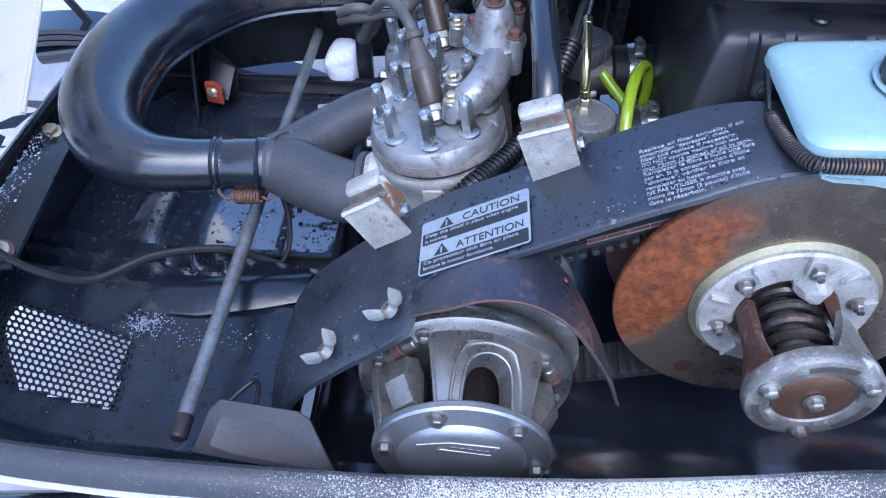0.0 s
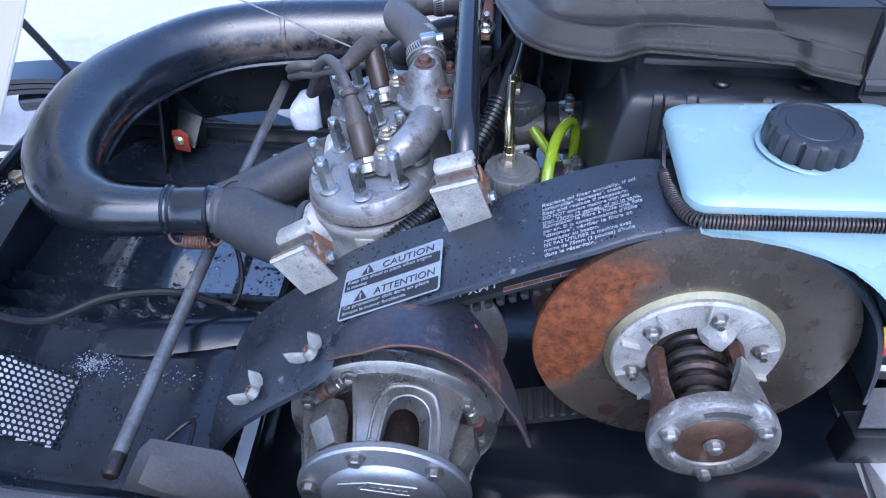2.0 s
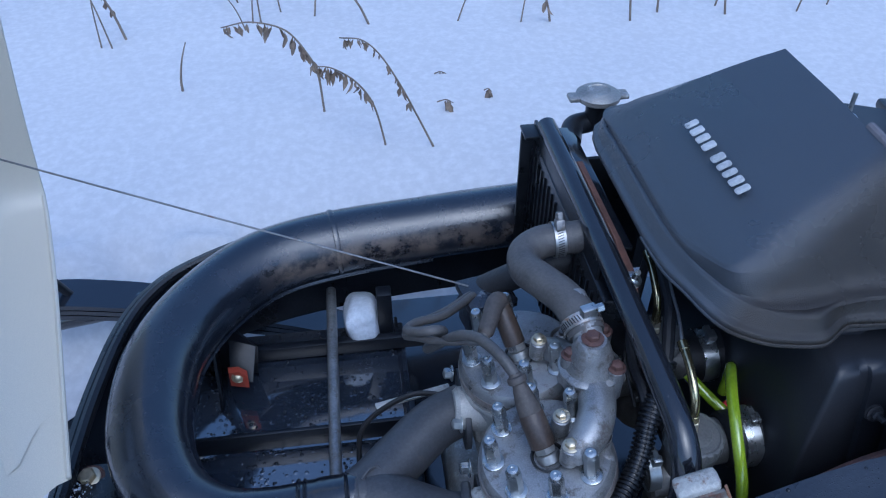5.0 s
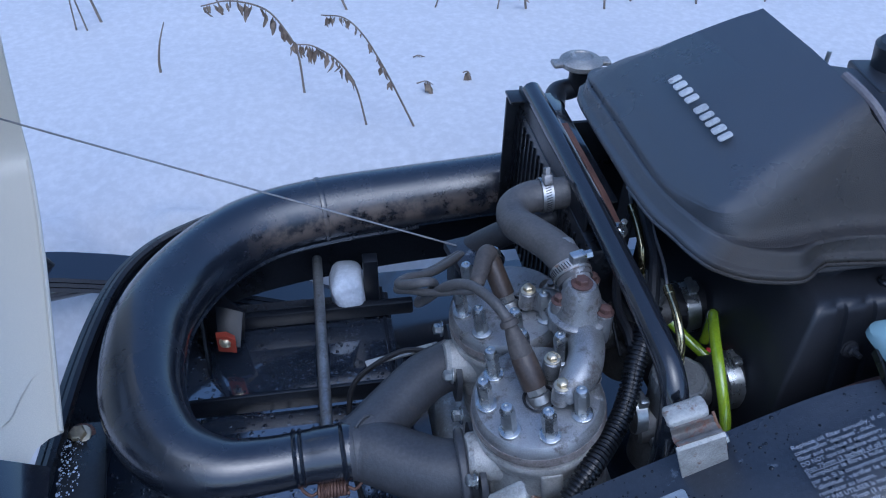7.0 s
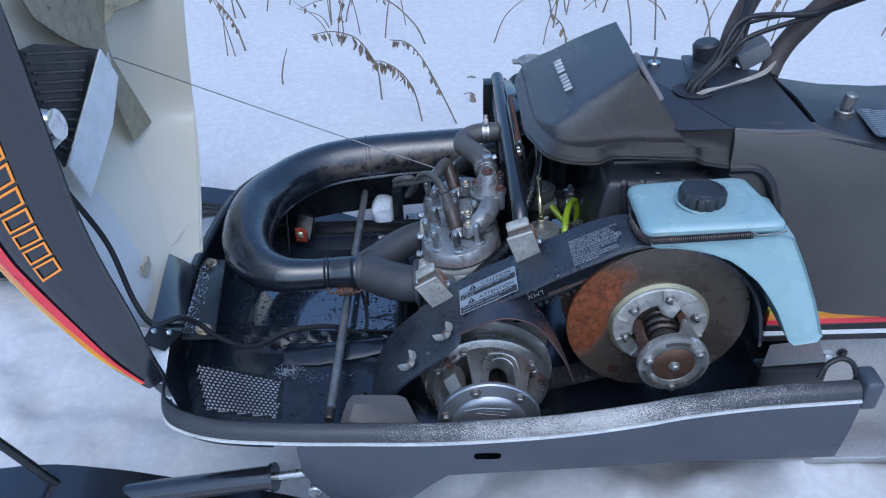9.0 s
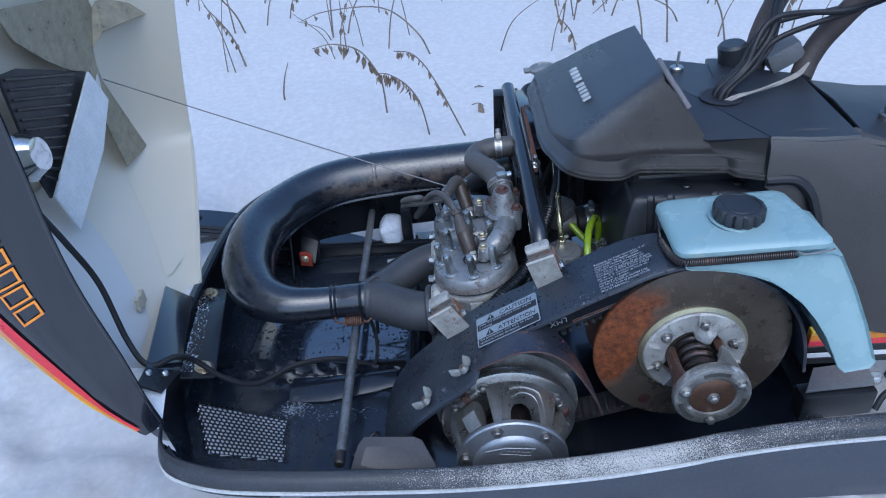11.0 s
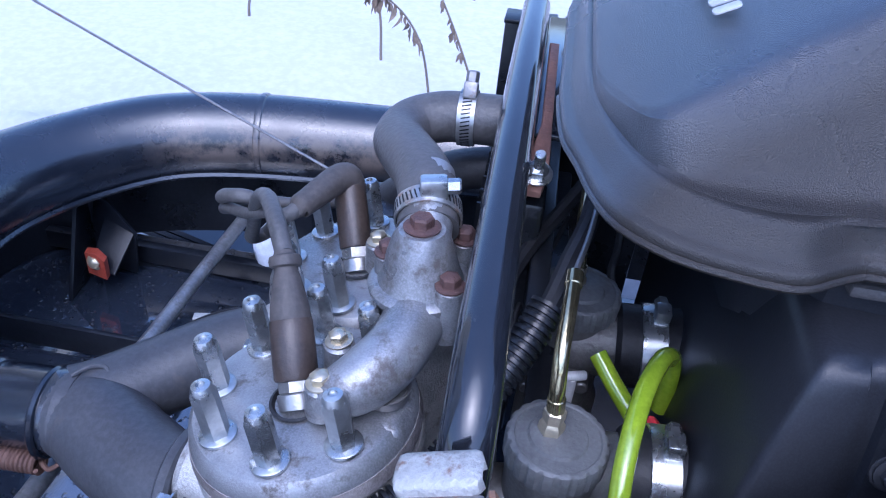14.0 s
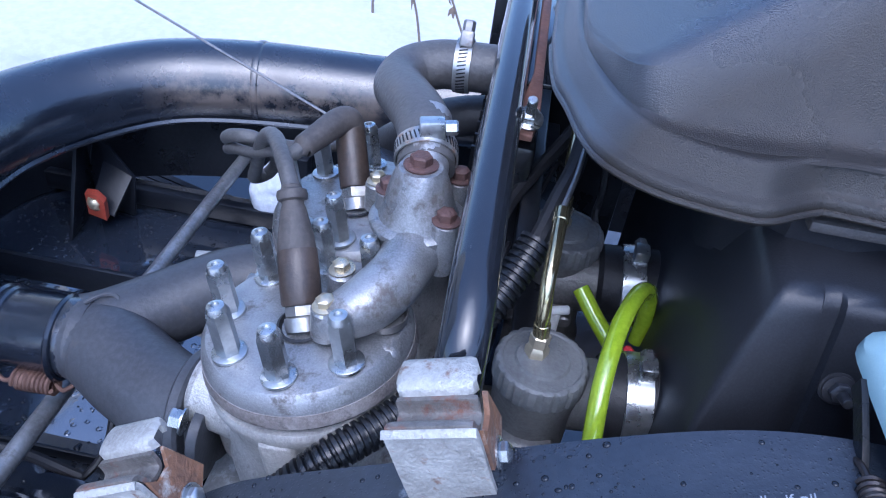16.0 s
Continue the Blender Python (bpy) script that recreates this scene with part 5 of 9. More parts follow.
def drive_clutch():
    d = thing("drive_clutch", (0, 0.38, 0.474), "cast aluminium drive clutch with a round bolted cover", "drive clutch")
    c = DRIVE
    bm = bm_new()
    lathe(bm, [(0, -0.48), (0.098, -0.470), (0.100, -0.466), (0.100, -0.462), (0.03, -0.442), (0, -0.442)], (c.x, 0, c.z), OUT, 64)
    part("fixed_sheave", bm, "alu_grey", d)
    bm = bm_new()
    lathe(bm, [(0.03, -0.420), (0.096, -0.402), (0.098, -0.398), (0.098, -0.394), (0.05, -0.385), (0, -0.385)], (c.x, 0, c.z), OUT, 64)
    part("moving_sheave", bm, "alu_grey", d)
    # flange of the cover housing
    bm = bm_new()
    lathe(bm, [(0.060, -0.380), (0.086, -0.380), (0.0905, -0.377), (0.0915, -0.371), (0.090, -0.366), (0.086, -0.3635), (0.078, -0.3625), (0.074, -0.360), (0.070, -0.362), (0.060, -0.364), (0.060, -0.380)], (c.x, 0, c.z), OUT, 72)
    part("housing_flange", bm, "alu_clean", d)
    # three broad towers, each with an arched window
    shape = ((0.304, 0.050, 0.0665, 34), (0.322, 0.053, 0.0698, 35), (0.338, 0.055, 0.0735, 36), (0.352, 0.056, 0.0768, 37), (0.360, 0.056, 0.0785, 38), (0.368, 0.056, 0.0795, 38))
    arch = ((0.368, 0.2), (0.360, 0.2), (0.352, 0.2), (0.3462, 0.2), (0.3452, 5), (0.3430, 9), (0.3390, 12), (0.333, 14), (0.322, 15.5), (0.304, 17))
    tower = [(y, *lerp(shape, y)) for y, o in arch]
    gap = [o for y, o in arch]
    for deg in (75, 195, 315):
        bm = bm_new()
        for s in (-1, 1):
            cut = []
            for (y, r0, r1, half), o in zip(tower, gap):
                a0, a1 = deg + s * o, deg + s * half
                cut.append([ring_point(c, y, r1, a0 + (a1 - a0) * k / 7) for k in range(8)] + [ring_point(c, y, r0, a1 + (a0 - a1) * k / 7) for k in range(8)])
            loft(bm, cut)
        bmesh.ops.bevel(bm, geom=[e for e in bm.edges if e.calc_face_angle(0) > 0.9], offset=0.0016, segments=2, profile=0.5, affect="EDGES")
        part("tower", bm, "alu_clean", d, "cast tower with an arched window")
        # raised bead round the window, and ribs along the tower's sides
        bm = bm_new()
        for lift, o_in in ((0.0006, 0.0), (0.0008, 6.5)):
            bead = []
            for s in (-1, 1):
                side = [ring_point(c, y, r + lift, deg + s * (o + o_in)) for y, r, o in ((0.305, 0.0668, 17.5), (0.322, 0.0699, 16), (0.334, 0.0726, 14), (0.3405 + o_in * 0.0005, 0.0741 + o_in * 0.0001, 11), (0.3448 + o_in * 0.0010, 0.0751 + o_in * 0.0003, 6))]
                bead += side if s < 0 else side[::-1]
                if s < 0:
                    bead.append(ring_point(c, 0.3466 + o_in * 0.0012, 0.0756 + o_in * 0.0003, deg))
            sweep(bm, bead, 0.0015, 8, 6)
        part("window_bead", bm, "alu_clean", d)
        for s in (-1, 1):
            bm = bm_new()
            sweep(bm, [ring_point(c, y, r1 - 0.001, deg + s * (half - 1)) for y, r0, r1, half in tower[1:]], 0.0020, 8, 2)
            part("side_rib", bm, "alu_clean", d)
    # weights and rollers between the towers
    for deg in (135, 15, 255):
        bm = bm_new()
        p, q = ring_point(c, 0.361, 0.075, deg + 13), ring_point(c, 0.361, 0.075, deg - 13)
        cyl(bm, p, q, 0.0055, seg=18, bev=0.001)
        part("roller_pin", bm, "zinc_pin", d)
        bm = bm_new()
        mid = ring_point(c, 0.361, 0.075, deg)
        t = (q - p).normalized()
        cyl(bm, mid - t * 0.005, mid + t * 0.005, 0.0085, seg=22, bev=0.001)
        part("roller", bm, "rust_dark", d)
        bm = bm_new()
        outw = Vector((math.cos(radians(deg)), 0, math.sin(radians(deg))))
        plate(bm, [mid + outw * a + Vector((0, b, 0)) - t * 0.011 for a, b in ((0.0, -0.012), (0.002, -0.03), (-0.010, -0.048), (-0.022, -0.05), (-0.020, -0.02), (-0.012, -0.008))], t, 0.022, 0.002)
        part("weight", bm, "weight_steel", d, "dark cast flyweight")
        for s in (-1, 1):
            bm = bm_new()
            b = ring_point(c, 0.3625, 0.0775, deg + s * 20)
            hexbolt(bm, b, OUT, 0.0052, 0.006)
            part("housing_bolt", bm, "steel", d)
    bm = bm_new()
    lathe(bm, [(0, -0.375), (0.030, -0.375), (0.030, -0.30), (0, -0.30)], (c.x, 0, c.z), OUT, 36)
    part("hub", bm, "spring_dark", d)
    # cover
    bm = bm_new()
    lathe(bm, [(0.05, -0.306), (0.0695, -0.306), (0.0715, -0.304), (0.0715, -0.2995), (0.070, -0.2975), (0.0515, -0.2955), (0.0495, -0.293), (0.047, -0.2905), (0.040, -0.289), (0, -0.288)], (c.x, 0, c.z), OUT, 72)
    cover = part("cover", bm, "cover", d, "dished aluminium cover with raised mark")
    for k in range(6):
        bm = bm_new()
        hexbolt(bm, ring_point(c, 0.2975, 0.0610, 108 + 60 * k), OUT, 0.0056, 0.0065, True, False)
        part("cover_bolt", bm, "steel", cover)
    # raised outline mark, left as plain shapes
    m = flat_frame((c.x - 0.022, 0.2885, c.z + 0.026), (1, 0, 0), (0, 0, 1))
    bm = bm_new()
    for a, b in (((-0.012, 0.006), (0.013, 0.011)), ((0.013, 0.011), (0.05, 0.007)), ((0.004, 0.001), (0.044, -0.005)), ((0.013, 0.011), (0.004, 0.001)), ((0.050, 0.007), (0.046, 0.001))):
        cyl(bm, m @ Vector((*a, 0)), m @ Vector((*b, 0)), 0.0007, seg=8)
    for k in range(5):
        local_plate(bm, m @ Matrix.Translation((0.016 + 0.0062 * k, 0.0035 - 0.001 * k, 0)), rounded(0.0042, 0.0045, 0.0008, 2), 0.0006)
    part("cast_mark", bm, "cover", cover, "raised cast outline mark")


M["weight_steel"] = surface("oily_cast_weight", (0.24, 0.235, 0.22), (0.13, 0.125, 0.118), 0.42, 0.6, 60, 420, 0.3)
M["zinc_pin"] = surface("greasy_pin_steel", (0.36, 0.35, 0.33), (0.22, 0.21, 0.20), 0.35, 0.8, 40, 300, 0.1)
M["cover"] = surface("blue_grey_cast_cover", (0.39, 0.405, 0.43), (0.30, 0.315, 0.335), 0.42, 0.8, 12, 320, 0.12, 0.1)
drive_clutch()


def rusted_sheave_material():
    """Brown steel, with one rusted side of its own shape."""
    m = surface("rusted_sheave_face", (0.175, 0.145, 0.115), (0.085, 0.070, 0.056), 0.26, 0.7, 14, 500, 0.06, 0.10, (0.060, 0.042, 0.034), 0.12, 24)
    nt = m.node_tree
    b = nt.nodes["Principled BSDF"]
    pos = nt.nodes.new("ShaderNodeNewGeometry").outputs["Position"]
    sep = nt.nodes.new("ShaderNodeSeparateXYZ")
    nt.links.new(pos, sep.inputs[0])
    n = noise_tex(nt, 22, 6, 0.65, pos)
    # a patch whose edge runs slantwise across the disc's front half
    def math_node(op, a, bb):
        q = nt.nodes.new("ShaderNodeMath")
        q.operation = op
        for k, v in enumerate((a, bb)):
            if isinstance(v, (int, float)):
                q.inputs[k].default_value = v
            else:
                nt.links.new(v, q.inputs[k])
        return q.outputs[0]
    edge = math_node("ADD", math_node("MULTIPLY", sep.outputs[0], -1.0), math_node("MULTIPLY", sep.outputs[2], 0.25))
    edge = math_node("ADD", edge, math_node("MULTIPLY", n, 0.06))
    low = math_node("ADD", sep.outputs[2], math_node("MULTIPLY", n, 0.05))
    low = math_node("ADD", low, math_node("MULTIPLY", sep.outputs[0], -0.25))
    f1 = ramp(nt, math_node("MULTIPLY_ADD", edge, 4.0), [(0.48, (0, 0, 0)), (0.54, (1, 1, 1))])
    f1.node.inputs[0].links[0].from_node.inputs[2].default_value = 0.52
    f2 = ramp(nt, low, [(0.478, (0, 0, 0)), (0.505, (1, 1, 1))])
    high = math_node("ADD", sep.outputs[2], math_node("MULTIPLY", n, 0.05))
    f3 = ramp(nt, high, [(0.672, (1, 1, 1)), (0.700, (0, 0, 0))])
    fac = math_node("MULTIPLY", math_node("MULTIPLY", f1, f2), f3)
    grain = noise_tex(nt, 130, 8, 0.72, pos)
    rust = ramp(nt, grain, [(0.30, (0.055, 0.018, 0.009)), (0.45, (0.14, 0.042, 0.014)), (0.60, (0.25, 0.075, 0.022)), (0.76, (0.33, 0.12, 0.045))])
    old = b.inputs["Base Color"].links[0].from_socket
    nt.links.new(mixed(nt, fac, old, rust), b.inputs["Base Color"])
    nt.links.new(math_node("MULTIPLY_ADD", fac, -0.5), b.inputs["Metallic"])
    b.inputs["Metallic"].links[0].from_node.inputs[2].default_value = 0.55
    r0 = b.inputs["Roughness"].links[0].from_socket
    nt.links.new(math_node("ADD", r0, math_node("MULTIPLY", fac, 0.45)), b.inputs["Roughness"])
    return m


M["rust_face"] = rusted_sheave_material()
M["post_rust"] = surface("rusty_post", (0.15, 0.075, 0.05), (0.085, 0.05, 0.04), 0.55, 0.4, 40, 300, 0.4, 0.1, (0.24, 0.22, 0.2), 0.2, 45)
M["slot_grey"] = surface("slot_shade", (0.09, 0.085, 0.078), (0.05, 0.047, 0.044), 0.6, 0.2, 60, 300, 0.2)
M["mark_red"] = surface("dark_red_mark", (0.085, 0.035, 0.032), (0.055, 0.028, 0.026), 0.45, 0.2, 60, 300, 0.2)


def driven_clutch():
    d = thing("driven_clutch", (DRIVEN.x, 0.40, DRIVEN.z), "large driven clutch with a rust-patched steel sheave", "driven clutch")
    c = DRIVEN
    o = (c.x, 0, c.z)
    bm = bm_new()
    lathe(bm, [(0, -0.470), (0.122, -0.468), (0.1275, -0.466), (0.1285, -0.463), (0.1275, -0.460), (0.03, -0.438), (0, -0.438)], o, OUT, 96)
    part("rear_sheave", bm, "rust_dark", d, "dark rusty rear sheave")
    bm = bm_new()
    lathe(bm, [(0.03, -0.425), (0.126, -0.404), (0.1278, -0.402), (0.1285, -0.399), (0.1275, -0.3965), (0.122, -0.396), (0.070, -0.3935), (0.0, -0.3935)], o, OUT, 96)
    part("front_sheave", bm, "rust_face", d, "brown steel sheave with an orange rust patch")
    bm = bm_new()
    lathe(bm, [(0.066, -0.396), (0.0685, -0.393), (0.0705, -0.3935), (0.0705, -0.3915), (0.0655, -0.3885)], o, OUT, 72)
    part("sheave_step", bm, "brass_dull", d, "dull yellow step ring")
    # cast hub plate with an open middle
    bm = bm_new()
    n = 72
    def inner(deg):
        a = (deg % 360)
        if 60 < a < 100:
            return 0.026
        return 0.037 if a < 205 or a > 330 else 0.044
    rings = []
    for y, outer, grow in ((0.3935, 0.0655, 0.0), (0.3855, 0.0655, 0.0), (0.3835, 0.0635, 0.001)):
        rings.append([ring_point(c, y, outer, 360 * k / n) for k in range(n)])
    for y, grow in ((0.3835, 0.0015), (0.385, 0.0), (0.3935, 0.0)):
        rings.append([ring_point(c, y, inner(360 * k / n) + grow, 360 * k / n) for k in range(n)])
    loft(bm, rings, caps=False)
    hub = part("hub_plate", bm, "alu_pale", d, "corroded cast aluminium hub plate")
    for k in range(10):
        a = 20 + 36 * k
        p = ring_point(c, 0.3835, 0.0555, a)
        bm = bm_new()
        box(bm, p + Vector((0, -0.002, 0)), (0.016, 0.006, 0.0026), Matrix.Rotation(-radians(a), 3, "Y"), 0.001)
        part("cast_rib", bm, "alu_pale", hub)
    for deg in (142, 83, 18, 200, 262, 322):
        bm = bm_new()
        hexbolt(bm, ring_point(c, 0.3835, 0.050, deg), OUT, 0.0052, 0.006)
        cyl(bm, ring_point(c, 0.3835, 0.050, deg), ring_point(c, 0.373, 0.050, deg), 0.0028, seg=10)
        part("hub_bolt", bm, "zinc_dull", hub, "grey hex nut")
    # broken lug on the hub, round mark on the sheave, web behind the cam plate
    bm = bm_new()
    secs = []
    for y, r0, r1, a0, a1 in ((0.3860, 0.024, 0.044, 52, 96), (0.3790, 0.0245, 0.043, 55, 90), (0.3745, 0.026, 0.041, 58, 84), (0.3725, 0.029, 0.038, 62, 78)):
        mid = (a0 + a1) / 2
        secs.append([ring_point(c, y, r0, a0), ring_point(c, y - 0.001, r0 * 0.96, mid), ring_point(c, y, r0 * 1.04, a1), ring_point(c, y + 0.001, (r0 + r1) / 2, a1 + 3), ring_point(c, y, r1, a1 - 4), ring_point(c, y - 0.001, r1 * 1.02, mid), ring_point(c, y, r1 * 0.97, a0 + 3)])
    loft(bm, secs)
    part("broken_lug", bm, "alu_pale", hub, "broken cast lug", smooth=15)
    bm = bm_new()
    lathe(bm, [(0.0085, 0.0), (0.0088, 0.0006), (0.0080, 0.0008), (0.0, 0.0008)], ring_point(c, 0.3956, 0.106, 240), OUT, 28)
    part("rivet_mark", bm, "mark_red", d, "dark red round mark")
    bm = bm_new()
    secs = []
    for y, r0, r1, half in ((0.320, 0.034, 0.0455, 38), (0.335, 0.034, 0.0435, 26), (0.352, 0.034, 0.0410, 13), (0.364, 0.035, 0.0390, 4)):
        secs.append([ring_point(c, y, r1, 48 - half + 2 * half * k / 5) for k in range(6)] + [ring_point(c, y, r0, 48 + half - 2 * half * k / 5) for k in range(6)])
    loft(bm, secs)
    part("cam_web", bm, "alu_grey", d, "grey cast web behind the cam plate")
    # spring, shaft and posts
    bm = bm_new()
    cyl(bm, (c.x, 0.40, c.z), (c.x, 0.31, c.z), 0.013, seg=24)
    part("shaft", bm, "steel", d)
    bm = bm_new()
    coil(bm, [(c.x, 0.392, c.z), (c.x, 0.322, c.z)], 0.021, 0.0042, 5.2, 8, 24)
    part("torsion_spring", bm, "spring_dark", d, "dark oily torsion spring")
    for deg, mat, w in ((172, "post_rust", 0.008), (28, "post_rust", 0.012), (285, "steel", 0.012)):
        bm = bm_new()
        secs = []
        for y, r0, r1, half in ((0.385, 0.028, 0.037, 14), (0.35, 0.030, 0.038, 15), (0.325, 0.030, 0.044, 24), (0.318, 0.030, 0.047, 30)):
            loop = [ring_point(c, y, r1, deg - half + 2 * half * k / 4) for k in range(5)] + [ring_point(c, y, r0, deg + half - 2 * half * k / 4) for k in range(5)]
            secs.append(loop)
        loft(bm, secs)
        part("post", bm, mat, d, "rusty post" if mat == "post_rust" else "")
    bm = bm_new()
    cp = [(0.0, -0.322), (0.041, -0.322), (0.0455, -0.320), (0.0470, -0.316), (0.0470, -0.310), (0.0458, -0.3065), (0.0435, -0.3055), (0.032, -0.3055), (0.0295, -0.3065), (0.0285, -0.309), (0, -0.309)]
    lathe(bm, cp, o, OUT, 72)
    cam_plate = part("cam_plate", bm, "alu_grey", d, "round grey cam plate with curved slots")
    # flat plates whose grey gives the shade inside the recessed slots
    for mid in (90, 215, 330):
        bm = bm_new()
        loop = [ring_point(c, 0.3052, 0.0415, mid - 24 + 48 * k / 10) for k in range(11)] + [ring_point(c, 0.3052, 0.0365, mid + 24 - 48 * k / 10) for k in range(11)]
        plate(bm, loop, OUT, 0.0004)
        part("slot", bm, "slot_grey", cam_plate, "flat dark plate for the shade in a curved slot")
    bm = bm_new()
    lathe(bm, [(0, -0.309), (0.0278, -0.309), (0.0278, -0.3078), (0.0265, -0.3070), (0, -0.3065)], o, OUT, 48)
    part("centre_washer", bm, "washer", cam_plate, "brown rusty centre washer")
    for deg, r in ((0, 0.0), (160, 0.037), (35, 0.037), (272, 0.037)):
        bm = bm_new()
        hexbolt(bm, ring_point(c, 0.3055, r, deg), OUT, 0.0054, 0.0055)
        part("cap_bolt", bm, "zinc_dull", cam_plate, "plated hex bolt")


M["brass_dull"] = surface("dull_yellow_plate", (0.42, 0.38, 0.24), (0.3, 0.28, 0.2), 0.4, 0.8, 20, 300, 0.1)
M["washer"] = surface("brown_washer", (0.20, 0.115, 0.075), (0.11, 0.065, 0.048), 0.42, 0.6, 24, 300, 0.2)
driven_clutch()


def drive_belt():
    b = thing("drive_belt", (0.12, 0.43, 0.45), "black cogged rubber drive belt running between the clutches", "drive belt")
    r1, r2 = 0.080, 0.100
    d = DRIVEN - DRIVE
    L = math.hypot(d.x, d.z)
    base, phi = math.atan2(d.z, d.x), math.acos((r1 - r2) / L)
    path = []
    for k in range(25):
        a = base + phi + (2 * math.pi - 2 * phi) * k / 24
        path.append((DRIVE.x + r1 * math.cos(a), DRIVE.z + r1 * math.sin(a)))
    for k in range(33):
        a = base - phi + 2 * phi * k / 32
        path.append((DRIVEN.x + r2 * math.cos(a), DRIVEN.z + r2 * math.sin(a)))
    path.append(path[0])
    pts = [path[0]]
    for p, q in zip(path, path[1:]):
        n = max(1, int(math.hypot(q[0] - p[0], q[1] - p[1]) / 0.010))
        pts += [(p[0] + (q[0] - p[0]) * j / n, p[1] + (q[1] - p[1]) * j / n) for j in range(1, n + 1)]
    sec = [(-0.0165, 0.0035), (0.0225, 0.0035), (0.0200, -0.004), (-0.0145, -0.004)]
    bm = bm_new()
    sweep(bm, [(x, 0.425, z) for x, z in pts], section=[(a, c) for a, c in sec], up=(0, 0, 1), smooth=False)
    part("belt_body", bm, "belt", b)
    for p, q in zip(pts, pts[1:]):
        t = Vector((q[0] - p[0], 0, q[1] - p[1]))
        a = math.atan2(t.z, t.x)
        inward = Vector((-math.sin(a), 0, math.cos(a)))
        mid = Vector(((p[0] + q[0]) / 2, 0.425, (p[1] + q[1]) / 2))
        centre = DRIVE.lerp(DRIVEN, 0.5)
        if (Vector((centre.x, 0.425, centre.z)) - mid).dot(inward) < 0:
            inward = -inward
        bm = bm_new()
        box(bm, mid + inward * 0.0065 + Vector((0, -0.003, 0)), (0.006, 0.034, 0.006), Matrix.Rotation(-a, 3, "Y"), 0.0014, 2)
        part("cog", bm, "belt", b, smooth=0)
    # worn white lettering and red stripe on the upper run, left as plain bars
    a = base + phi
    p0 = Vector((DRIVE.x + r1 * math.cos(a), 0.425, DRIVE.z + r1 * math.sin(a)))
    p1 = Vector((DRIVEN.x + r2 * math.cos(a), 0.425, DRIVEN.z + r2 * math.sin(a)))
    u = (p1 - p0).normalized()
    m = flat_frame(p0 + Vector((-u.z, 0, u.x)) * 0.0042, u, (0, 1, 0))
    text_mesh("LMX 1107", 0.0125, m @ Matrix.Translation((0.130, -0.0035, 0.0002)) @ Matrix.Rotation(math.pi, 4, "Z"), "belt_number", "white", b, "worn white printed number", width=0.052)
    bm = bm_new()
    rnd = random.Random(2)
    for k in range(4):
        local_plate(bm, m @ Matrix.Translation((0.080 + 0.013 * k, 0.003, 0)), rounded(rnd.uniform(0.006, 0.011), 0.004, 0.0006, 1), 0.0002)
    part("print", bm, "white", b, "worn white printed bars")
    bm = bm_new()
    local_plate(bm, m @ Matrix.Translation((0.168, -0.0165, 0)), rounded(0.064, 0.0052, 0.0006, 1), 0.0002)
    part("stripe_ground", bm, "note", b, "worn white printed band")
    bm = bm_new()
    for k in range(4):
        local_plate(bm, m @ Matrix.Translation((0.144 + 0.0158 * k, -0.0170, 0.0004)), rounded(0.0150, 0.0030, 0.0006, 1), 0.0002)
    part("stripe", bm, "rust", b, "faded red printed stripe")


drive_belt()


